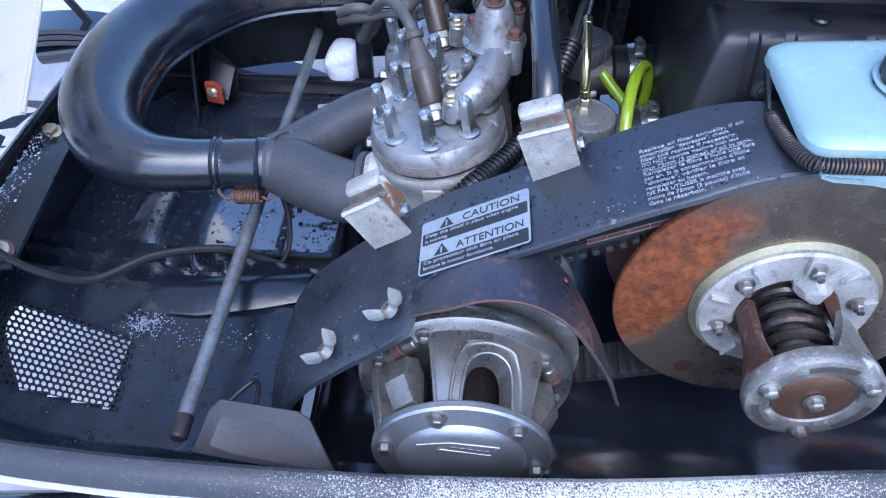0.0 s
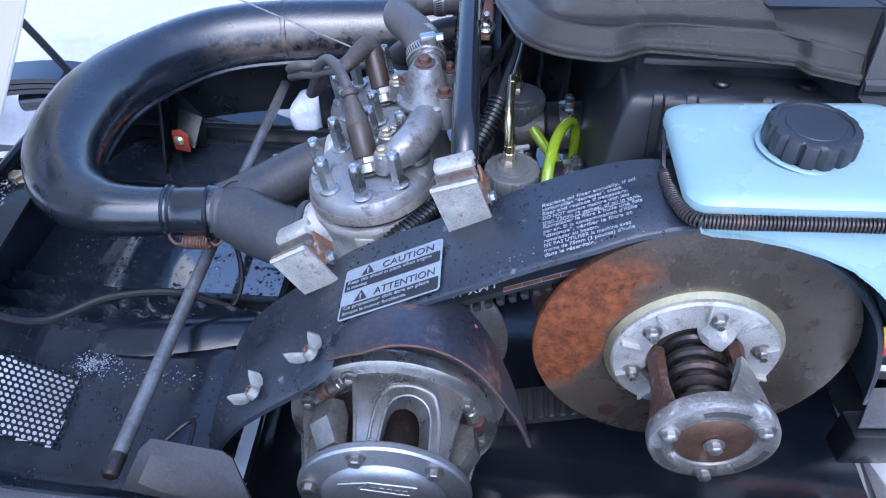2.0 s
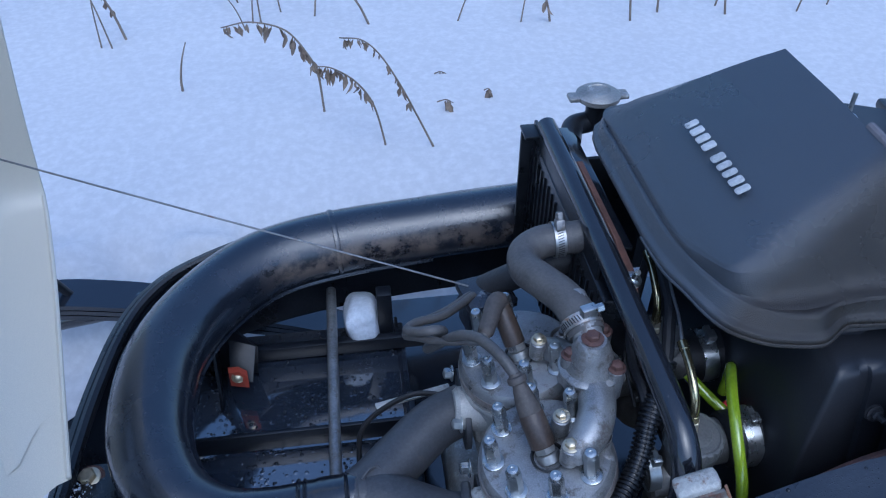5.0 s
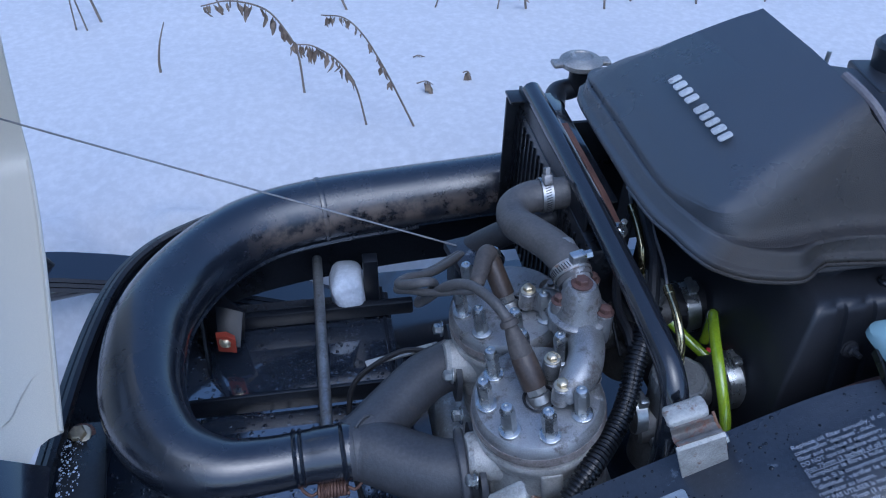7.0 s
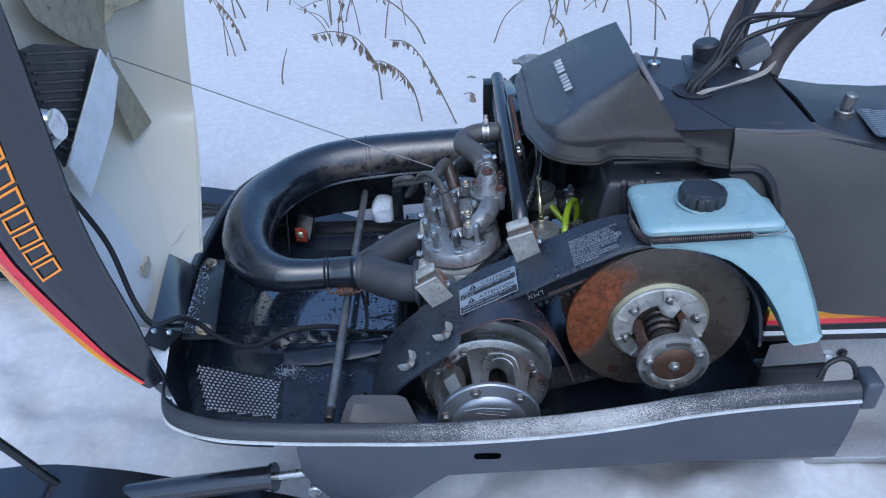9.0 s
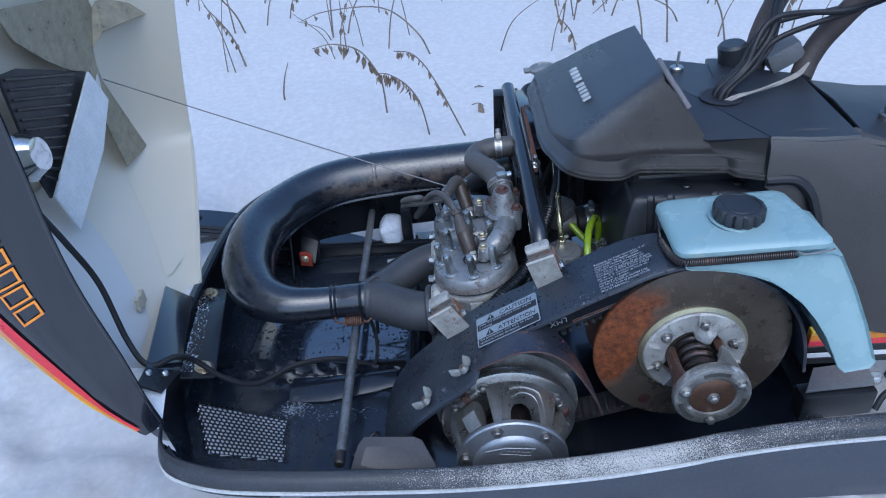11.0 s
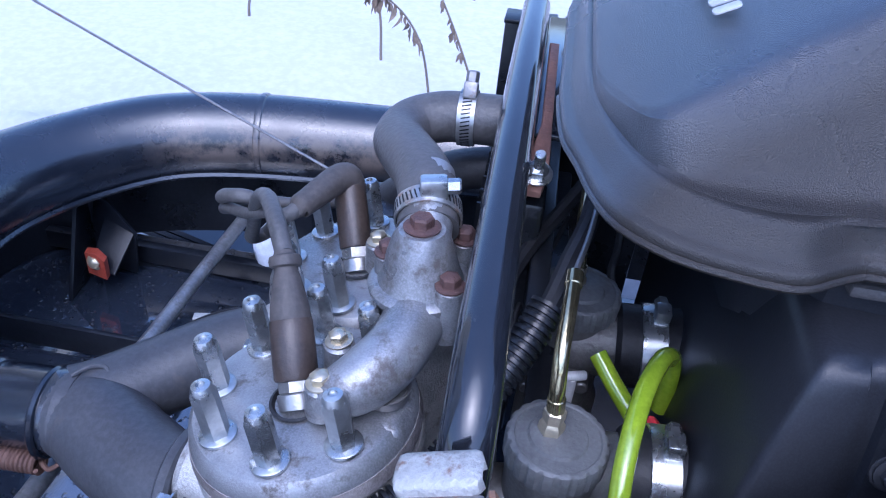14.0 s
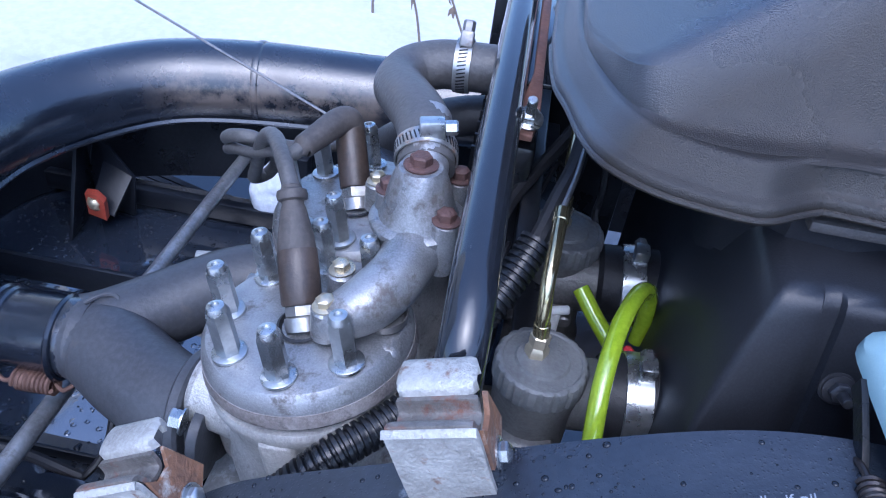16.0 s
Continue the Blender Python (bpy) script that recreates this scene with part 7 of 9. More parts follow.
    # stripes
    for name, mat, z0, z1, lab in (("yellow_stripe", "yellow", 0.528, 0.5215, "yellow painted stripe"), ("orange_stripe", "orange", 0.521, 0.5105, "orange painted stripe"), ("red_stripe", "red", 0.510, 0.500, "red painted stripe"), ("black_stripe", "black", 0.4995, 0.487, ""), ("white_stripe", "white", 0.4865, 0.478, "white painted stripe"), ("low_stripe", "black", 0.4775, 0.466, "")):
        bm = bm_new()
        box(bm, (0.90, 0.457, (z0 + z1) / 2), (0.94, 0.012, z0 - z1), bev=0.0008, seg=1)
        part(name, bm, mat, c, lab)
    # steering hole
    bm = bm_new()
    lathe(bm, [(0.026, -0.004), (0.029, 0.0), (0.030, 0.0035), (0.025, 0.0045), (0.022, 0.0025), (0, 0.0025)], (0.318, 0.632, 0.8045), (0, 0, 1), 36)
    part("cable_hole", bm, "ink", c, "round cable hole")
    bm = bm_new()
    cyl(bm, (0.285, 0.737, 0.804), (0.285, 0.737, 0.812), 0.010, seg=18, bev=0.002)
    cyl(bm, (0.285, 0.737, 0.812), (0.287, 0.740, 0.834), 0.0022, seg=10, bev=0.0006)
    part("toggle_switch", bm, "zinc", c, "small metal toggle switch")
    bm = bm_new()
    cyl(bm, (0.503, 0.545, 0.797), (0.503, 0.545, 0.812), 0.012, seg=20, bev=0.002)
    cyl(bm, (0.503, 0.545, 0.812), (0.505, 0.543, 0.836), 0.0085, seg=18, bev=0.002)
    part("ignition_switch", bm, "steel", c, "brown metal ignition switch")
    # tunnel behind the guard
    tn = thing("tunnel", (0.6, 0.6, 0.35), "bare aluminium tunnel side of the snowmobile", "tunnel")
    bm = bm_new()
    box(bm, (0.965, 0.60, 0.40), (0.89, 0.27, 0.13), bev=0.004)
    part("tunnel_side", bm, "tunnel", tn)
    # black plate added so the gap behind the driven clutch stays dark
    bm = bm_new()
    box(bm, (0.500, 0.62, 0.40), (0.012, 0.32, 0.30), bev=0.003)
    part("bulkhead", bm, "black", tn, "black plate added to darken the rear of the bay")
    bm = bm_new()
    box(bm, (0.93, 0.40, 0.335), (0.90, 0.15, 0.012), bev=0.003)
    part("running_board", bm, "tunnel", tn)
    for x, z in ((0.572, 0.425), (0.70, 0.425)):
        bm = bm_new()
        hexbolt(bm, (x, 0.464, z), OUT, 0.006, 0.005)
        part("rivet", bm, "black", tn)
    # small bracket at the back of the bay
    b = thing("rear_bracket", (0.48, 0.40, 0.42), "grey folded metal bracket at the rear of the bay", "bracket")
    bm = bm_new()
    plate(bm, [(0.434, 0.431, 0.475), (0.511, 0.440, 0.475), (0.505, 0.397, 0.473), (0.408, 0.390, 0.473)], (0, 0, 1), 0.004, 0.001)
    part("top_face", bm, "skirt_light", b)
    bm = bm_new()
    box(bm, (0.455, 0.400, 0.448), (0.105, 0.03, 0.045), Matrix.Rotation(radians(4), 3, "Z"), 0.004)
    part("lower_block", bm, "black", b)
    bm = bm_new()
    hexbolt(bm, (0.527, 0.435, 0.449), OUT, 0.009, 0.008)
    part("bolt", bm, "zinc", b)
    bm = bm_new()
    sweep(bm, [(0.405, 0.255, 0.588), (0.415, 0.262, 0.604), (0.432, 0.266, 0.610), (0.446, 0.262, 0.605), (0.452, 0.254, 0.590)], 0.0035, 8, 6)
    single("rubber_strap", bm, "rubber", "short looped black rubber latch strap", "strap")


M["console_top"] = surface("black_console_plastic", (0.024, 0.027, 0.034), (0.018, 0.020, 0.025), 0.38, 0, 7, 900, 0.25, 0.07, spec=0.7)
M["label_dark"] = surface("dark_label", (0.06, 0.065, 0.07), (0.05, 0.052, 0.056), 0.3, 0, 20, 300, 0.02)
M["skirt_light"] = surface("grey_bracket_paint", (0.16, 0.165, 0.175), (0.12, 0.125, 0.13), 0.45, 0, 14, 300, 0.1)
console()


def handlebars():
    h = thing("handlebar", (0.44, 0.70, 0.81), "brown padded handlebar with black control cables", "handlebar")
    for path in ([(0.40, 0.735, 0.79), (0.405, 0.752, 0.83), (0.418, 0.766, 0.864), (0.445, 0.775, 0.93), (0.49, 0.83, 1.0), (0.50, 0.95, 1.01)],
                 [(0.455, 0.700, 0.80), (0.468, 0.712, 0.825), (0.488, 0.712, 0.862), (0.525, 0.685, 0.925), (0.58, 0.60, 0.975), (0.64, 0.45, 0.985), (0.66, 0.35, 0.985)]):
        bm = bm_new()
        sweep(bm, path, 0.0155, 18, 8)
        part("tube", bm, "bar_wrap", h, "brown wrapped tube")
    bm = bm_new()
    box(bm, (0.432, 0.722, 0.827), (0.050, 0.034, 0.030), Matrix.Rotation(radians(-30), 3, "Y"), 0.004)
    part("clamp_block", bm, "skirt_light", h, "grey clamp block")
    bm = bm_new()
    cyl(bm, (0.372, 0.748, 0.805), (0.366, 0.748, 0.838), 0.021, seg=28, bev=0.004)
    part("column_cap", bm, "cap", h)
    bm = bm_new()
    sweep(bm, [(0.655, 0.40, 0.985), (0.66, 0.32, 0.985), (0.662, 0.25, 0.983)], 0.019, 18, 6)
    part("grip", bm, "rubber", h, "black rubber grip")
    bm = bm_new()
    sweep(bm, [(0.62, 0.40, 0.98, 0.013), (0.60, 0.36, 0.975, 0.012), (0.60, 0.28, 0.965, 0.008), (0.605, 0.22, 0.955, 0.006)], 0.01, 12, 6)
    part("brake_lever", bm, "black", h, "black brake lever")
    rnd = random.Random(9)
    for k in range(7):
        dx, dy = rnd.uniform(-0.012, 0.012), rnd.uniform(-0.012, 0.012)
        end = rnd.choice([(0.445, 0.78, 0.94), (0.505, 0.69, 0.90)])
        bm = bm_new()
        sweep(bm, [(0.318 + dx, 0.632 + dy, 0.79), (0.325 + dx, 0.638 + dy, 0.815), (0.36 + dx, 0.66 + dy, 0.832 + 0.01 * k / 7), (0.40 + dx, 0.69 + dy, 0.858 + 0.006 * k), (end[0] + dx, end[1] + dy, end[2]), (end[0] + 0.05 + dx, end[1] + (0.05 if end[1] > 0.75 else -0.08) + dy, end[2] + 0.06)], rnd.uniform(0.0026, 0.0042), 8, 8)
        part("control_cable", bm, "rubber", h)
    for k in range(3):
        bm = bm_new()
        sweep(bm, [(0.310 + 0.006 * k, 0.622, 0.80), (0.335, 0.622 - 0.003 * k, 0.812), (0.37 + 0.004 * k, 0.632, 0.813 + 0.002 * k), (0.43, 0.66 + 0.004 * k, 0.817), (0.455, 0.685, 0.826)], 0.0017, 7, 8)
        part("wire", bm, "wire_grey", h, "pale grey wire")


M["bar_wrap"] = surface("brown_wrap", (0.075, 0.058, 0.052), (0.045, 0.036, 0.034), 0.6, 0, 18, 260, 0.2)
M["wire_grey"] = surface("pale_wire", (0.34, 0.31, 0.27), (0.25, 0.22, 0.19), 0.6, 0, 30, 300, 0.1)
handlebars()


# ---- carburettors and fuel lines ----
def carburettors():
    for k, (cx, cy, dz, by) in enumerate(((0.094, 0.534, 0.0, 0.545), (0.102, 0.648, 0.004, 0.640))):
        c = thing("carburettor", (cx, cy, 0.57), "grey cast carburettor with a ribbed plastic cap", "carburettor", "carburettors")
        z = 0.634 + dz
        o = (cx, cy, z)
        bm = bm_new()
        n = 120
        rings = []
        for r, h, fl in ((0.0225, -0.0145, 0), (0.0248, -0.0140, 0.5), (0.0254, -0.0125, 1), (0.0254, -0.0030, 1), (0.0247, -0.0010, 0.6), (0.0232, 0.0, 0), (0.0215, 0.0, 0), (0.0208, -0.0008, 0), (0.0150, -0.0006, 0), (0.0140, 0.0010, 0), (0.0080, 0.0016, 0), (0.003, 0.002, 0)):
            ring = []
            for j in range(n):
                a = 2 * math.pi * j / n
                rr = r - 0.0012 * fl * (1 if (j % 6) < 2 else 0)
                ring.append((o[0] + rr * math.cos(a), o[1] + rr * math.sin(a), o[2] + h))
            rings.append(ring)
        loft(bm, rings)
        part("cap", bm, "carb_cap", c, "grey ribbed cap")
        bm = bm_new()
        lathe(bm, [(0.0236, -0.0135), (0.0236, -0.022), (0.0228, -0.024), (0.0222, -0.075), (0.026, -0.085), (0.026, -0.12), (0, -0.12)], o, (0, 0, 1), 36)
        cyl(bm, (0.06, cy, z - 0.062), (0.100, cy, z - 0.055), 0.021, seg=32, bev=0.003)
        cyl(bm, (0.098, by, z - 0.036), (0.134, by, z - 0.031), 0.0205, seg=32, bev=0.002)
        box(bm, (cx - 0.002, cy - 0.020, z - 0.060), (0.034, 0.02, 0.04), bev=0.005, seg=3)
        part("body", bm, "carb", c)
        bm = bm_new()
        for dx, dzz in ((-0.022, -0.058), (0.000, -0.052), (0.010, -0.050)):
            cyl(bm, (cx + dx, cy - 0.024, z + dzz), (cx + dx, cy - 0.034, z + dzz), 0.0045, seg=12, bev=0.001)
        part("jet_screw", bm, "steel", c)
        bm = bm_new()
        cyl(bm, (0.128, by, z - 0.032), (0.172, by, z - 0.028), 0.0255, seg=32, bev=0.003)
        part("rubber_boot", bm, "rubber", c)
        bm = bm_new()
        lathe(bm, [(0.0258, -0.0075), (0.0270, -0.0070), (0.0272, 0), (0.0270, 0.0070), (0.0258, 0.0075)], (0.150, by, z - 0.030), (1, 0, 0.1), 40)
        screw(bm, (0.150, by - 0.004, z - 0.0005), (0, 1, 0.1), L=0.018)
        part("boot_clamp", bm, "zinc", c, "bright steel clamp")
        bm = bm_new()
        lathe(bm, [(0.0225, -0.0055), (0.0236, -0.0050), (0.0238, 0), (0.0236, 0.0050), (0.0225, 0.0055)], (0.0615, cy + 0.004, z - 0.046), (1, 0, 0.1), 36)
        screw(bm, (0.0615, cy - 0.008, z - 0.0245), (0, 1, 0.1), L=0.012)
        part("intake_clamp", bm, "zinc", c, "bright steel clamp on the intake side")
        bm = bm_new()
        lathe(bm, [(0, 0), (0.0065, 0), (0.0065, 0.005), (0.005, 0.007), (0.0055, 0.009), (0.0055, 0.014), (0.004, 0.015), (0, 0.015)], (cx - 0.004, cy + 0.002, z + 0.001), (0, 0, 1), 6)
        part("cable_nut", bm, "brass", c, "brass cable nut")
        bm = bm_new()
        p = [(cx - 0.004, cy + 0.002, z + 0.014), (cx - 0.0055, cy + 0.003, z + 0.030), (cx - 0.0065, cy + 0.010, z + 0.044), (cx - 0.0055, cy + 0.028, z + 0.054), (cx - 0.0042, cy + 0.0516, z + 0.0597)]
        sweep(bm, p, 0.0038, 14, 8)
        for a, b in ((p[0], p[1]), (p[-1], p[-2])):
            a, b = Vector(a), Vector(b)
            cyl(bm, a, a + (b - a).normalized() * 0.009, 0.0045, seg=14, bev=0.0006)
        part("cable_elbow", bm, "gold_tube", c, "gold-plated bent cable tube")
        bm = bm_new()
        sweep(bm, [p[-1], (cx + 0.0015, cy + 0.078, z + 0.065), (cx + 0.010, cy + 0.13, z + 0.070), (cx + 0.03, cy + 0.20, z + 0.080)], 0.0016, 8, 6)
        part("throttle_cable", bm, "steel", c, "bare steel throttle wire")
    for path, name in (([(0.127, 0.487, 0.585), (0.1235, 0.496, 0.616), (0.124, 0.520, 0.640), (0.131, 0.552, 0.652), (0.142, 0.580, 0.652), (0.151, 0.594, 0.642), (0.155, 0.598, 0.622), (0.155, 0.598, 0.600)], 0),
                       ([(0.1137, 0.6000, 0.6310), (0.1237, 0.5880, 0.6227), (0.1341, 0.5750, 0.6160), (0.1441, 0.5620, 0.6098), (0.1494, 0.5520, 0.6063)], 1)):
        bm = bm_new()
        sweep(bm, [(*q, 0.0051) for q in path], seg=16, per=8)
        single("fuel_line", bm, "green_hose", "translucent yellow-green fuel line looping beside the carburettor", "fuel line", "fuel lines")
    bm = bm_new()
    cyl(bm, (0.143, 0.572, 0.605), (0.150, 0.575, 0.612), 0.006, seg=14, bev=0.0015)
    single("red_fitting", bm, "red", "small red plastic fuel fitting by the green line", "fitting")
    tf = thing("tee_fitting", (0.1055, 0.614, 0.592), "small white plastic tee fitting between the carburettors", "fitting")
    bm = bm_new()
    cyl(bm, (0.1055, 0.614, 0.576), (0.1055, 0.614, 0.597), 0.0032, seg=14, bev=0.0008)
    part("stem_tube", bm, "white", tf)
    bm = bm_new()
    cyl(bm, (0.0985, 0.612, 0.5975), (0.1135, 0.616, 0.5985), 0.0030, seg=14, bev=0.0008)
    part("cross_tube", bm, "white", tf)
    # corrugated conduit
    cd = thing("cable_conduit", (0.05, 0.5, 0.6), "black corrugated cable conduit rising beside the engine", "conduit")
    bm = bm_new()
    dense = smooth_path([(-0.025, 0.458, 0.582), (-0.003, 0.475, 0.598), (0.0155, 0.492, 0.603), (0.033, 0.510, 0.610), (0.046, 0.528, 0.621), (0.0560, 0.547, 0.637), (0.0700, 0.568, 0.654), (0.0815, 0.588, 0.671)], 40)
    run = [0.0]
    for a, b in zip(dense, dense[1:]):
        run.append(run[-1] + float(np.linalg.norm(b - a)))
    rings = int(run[-1] / 0.0042)
    pts = []
    for k in range(rings):
        for f, rr in ((0.0, 0.0078), (0.28, 0.0080), (0.36, 0.0098), (0.86, 0.0098)):
            pts.append((*[float(np.interp((k + f) * 0.0042, run, [q[i] for q in dense])) for i in range(3)], rr))
    sweep(bm, pts, seg=18, smooth=False)
    part("corrugated_sleeve", bm, "black", cd)
    bm = bm_new()
    sweep(bm, [(0.0790, 0.584, 0.667), (0.0825, 0.590, 0.673), (0.089, 0.610, 0.685), (0.0955, 0.630, 0.694), (0.10, 0.66, 0.70), (0.11, 0.72, 0.71)], 0.0056, 10, 6)
    part("inner_cable", bm, "rubber", cd)
    for path, r in (([(0.05, 0.535, 0.57), (0.0576, 0.56, 0.6422), (0.0562, 0.6, 0.6561), (0.0658, 0.635, 0.6658), (0.0886, 0.68, 0.679), (0.13, 0.75, 0.715)], 0.0045), ([(0.1444, 0.66, 0.5933), (0.1298, 0.66, 0.6161), (0.1202, 0.665, 0.6395), (0.1222, 0.68, 0.6564), (0.118, 0.72, 0.715)], 0.0026), ([(0.07, 0.60, 0.59), (0.066, 0.63, 0.62), (0.075, 0.66, 0.63), (0.09, 0.69, 0.66)], 0.0018)):
        bm = bm_new()
        sweep(bm, path, r, 8, 8)
        single("control_cable", bm, "rubber", "thin black control cable behind the radiator bar", "cable", "loose cables")
    # rusty arm under the lid
    ra = thing("rusty_arm", (0.07, 0.65, 0.68), "flat rust-brown steel arm beside the airbox lid", "bracket arm")
    bm = bm_new()
    plate(bm, [(0.061, 0.83, 0.716), (0.068, 0.83, 0.716), (0.0695, 0.70, 0.712), (0.071, 0.655, 0.705), (0.068, 0.640, 0.700), (0.059, 0.640, 0.700), (0.057, 0.655, 0.704), (0.063, 0.70, 0.712)], (0, 0, 1), 0.004, 0.001)
    part("arm", bm, "rust_arm", ra)
    bm = bm_new()
    hexbolt(bm, (0.0645, 0.650, 0.709), (0, -0.4, 1), 0.006, 0.006)
    cyl(bm, (0.0645, 0.650, 0.709), (0.0645, 0.642, 0.726), 0.003, seg=12, bev=0.0006)
    part("bolt", bm, "zinc", ra)
    bm = bm_new()
    box(bm, (0.075, 0.72, 0.655), (0.012, 0.26, 0.02), bev=0.002)
    box(bm, (0.088, 0.70, 0.60), (0.02, 0.3, 0.01), bev=0.002)
    # upright plate added as dark backing for the gap beside the radiator
    box(bm, (0.115, 0.872, 0.56), (0.11, 0.006, 0.27), bev=0.002)
    single("frame_rail", bm, "black", "black painted frame rail behind the radiator, with an added dark backing plate", "frame rail")


M["carb"] = surface("grey_cast_zinc", (0.17, 0.165, 0.155), (0.11, 0.105, 0.10), 0.5, 0.45, 30, 400, 0.3)
M["carb_cap"] = surface("grey_carb_cap", (0.145, 0.147, 0.145), (0.095, 0.096, 0.095), 0.5, 0.1, 30, 420, 0.25)
M["gold_tube"] = surface("gold_plated_tube", (0.58, 0.51, 0.29), (0.40, 0.34, 0.20), 0.18, 0.95, 40, 300, 0.05, 0.08)
M["rust_arm"] = surface("brown_rust_arm", (0.20, 0.10, 0.07), (0.12, 0.06, 0.045), 0.7, 0.2, 25, 300, 0.4)
carburettors()


# ---- loose parts of the bay ----
def bay():
    r = thing("brace_rod", (-0.224, 0.6, 0.47), "worn grey steel brace rod lying across the bay", "brace rod")
    bm = bm_new()
    sweep(bm, [(-0.226, 0.945, 0.457), (-0.224, 0.62, 0.475), (-0.220, 0.30, 0.492)], 0.0068, 18, 6)
    part("rod", bm, "rod", r)
    bm = bm_new()
    cyl(bm, (-0.220, 0.312, 0.4915), (-0.220, 0.290, 0.4925), 0.0071, seg=18, bev=0.002)
    part("rusty_end", bm, "spring_dark", r, "rust-brown flattened end")
    # perforated vent panel
    v = thing("vent_panel", (-0.36, 0.38, 0.45), "black perforated vent panel in the belly pan", "vent panel")
    nu, nw, rad = 18, 14, 0.36
    c00, c10, c01, c11 = Vector((-0.462, 0.464, 0.4430)), Vector((-0.314, 0.4195, 0.4430)), Vector((-0.420, 0.361, 0.4440)), Vector((-0.304, 0.341, 0.4440))
    bm = bm_new()
    for i in range(nu):
        for j in range(nw):
            def pt(q, shift=0.25 if j % 2 else -0.25):
                return c00.lerp(c10, (i + q[0] + shift) / nu).lerp(c01.lerp(c11, (i + q[0] + shift) / nu), (j + q[1]) / nw)
            outer = [(0, 0), (0.5, 0), (1, 0), (1, 0.5), (1, 1), (0.5, 1), (0, 1), (0, 0.5)]
            inner = [(0.5 + rad * math.cos(a), 0.5 + rad * math.sin(a)) for a in [radians(225 + 45 * k) for k in range(8)]]
            ov, iv = [bm.verts.new(pt(q)) for q in outer], [bm.verts.new(pt(q)) for q in inner]
            for k in range(8):
                bm.faces.new((ov[k], ov[(k + 1) % 8], iv[(k + 1) % 8], iv[k]))
    bmesh.ops.remove_doubles(bm, verts=bm.verts, dist=0.00005)
    part("perforated_sheet", bm, "black_matt", v, smooth=0)
    # trapezoid tab on the rim
    bm = bm_new()
    plate(bm, [(-0.186, 0.311, 0.519), (-0.122, 0.296, 0.532), (-0.112, 0.290, 0.532), (-0.096, 0.268, 0.510), (-0.090, 0.262, 0.498), (-0.204, 0.278, 0.496), (-0.194, 0.304, 0.514)], (0.15, 0.7, -0.5), 0.002, 0.0006)
    single("rim_tab", bm, "tab", "grey-brown folded steel tab on the pan rim", "bracket")
    # front mounting plate and its bolts
    p = thing("mounting_plate", (-0.455, 0.55, 0.48), "black steel mounting plate with dirt and snow specks", "mounting plate")
    bm = bm_new()
    plate(bm, [(-0.492, 0.675, 0.488), (-0.452, 0.675, 0.484), (-0.408, 0.435, 0.514), (-0.452, 0.425, 0.524)], (0, 0.15, 1), 0.004, 0.001)
    part("plate", bm, "black", p)
    for x, y, z in ((-0.475, 0.657, 0.492), (-0.428, 0.450, 0.520)):
        bm = bm_new()
        lathe(bm, [(0, 0), (0.016, 0), (0.016, 0.002), (0.013, 0.003), (0, 0.003)], (x, y, z - 0.003), (0, -0.1, 1), 28)
        part("washer", bm, "rust_dark", p, "rusty washer")
        bm = bm_new()
        hexbolt(bm, (x, y, z), (0, -0.1, 1), 0.0085, 0.008, True, False)
        part("bolt", bm, "brass", p, "yellow-plated hex bolt")
    rnd = random.Random(12)
    bm = bm_new()
    for k in range(420):
        f, g = rnd.uniform(0.05, 0.95), rnd.uniform(0, 0.55)
        a = Vector((-0.492, 0.675, 0.493)).lerp(Vector((-0.452, 0.425, 0.529)), f)
        b = Vector((-0.452, 0.675, 0.489)).lerp(Vector((-0.408, 0.435, 0.519)), f)
        q = a.lerp(b, g * g * 1.6)
        s = rnd.uniform(0.0004, 0.0005 + 0.0014 * rnd.random() ** 2)
        bmesh.ops.create_icosphere(bm, subdivisions=1, radius=s, matrix=Matrix.Translation(q) @ Matrix.Diagonal((1, rnd.uniform(0.7, 1.6), 0.35, 1)))
    single("snow_specks", bm, "ice", "scattered specks of frozen snow on the mounting plate", "snow", kind="stuff")
    # hinge channel of the hood
    h = thing("mounting_channel", (-0.47, 0.5, 0.55), "dark grey folded steel channel carrying the open hood", "bracket")
    bm = bm_new()
    plate(bm, [(-0.505, 0.575, 0.574), (-0.474, 0.585, 0.541), (-0.443, 0.412, 0.549), (-0.472, 0.385, 0.585)], (0.6, 0, 0.6), 0.004, 0.001)
    part("channel", bm, "hood_black", h)
    bm = bm_new()
    plate(bm, [(-0.472, 0.385, 0.585), (-0.443, 0.412, 0.549), (-0.455, 0.372, 0.552), (-0.480, 0.365, 0.575)], (0.6, 0, 0.6), 0.004, 0.001)
    part("end_tab", bm, "black", h)
    for q in ((-0.470, 0.384, 0.578), (-0.455, 0.396, 0.564)):
        bm = bm_new()
        hexbolt(bm, q, (0.7, -0.2, 0.6), 0.005, 0.005)
        part("bolt", bm, "zinc", h)
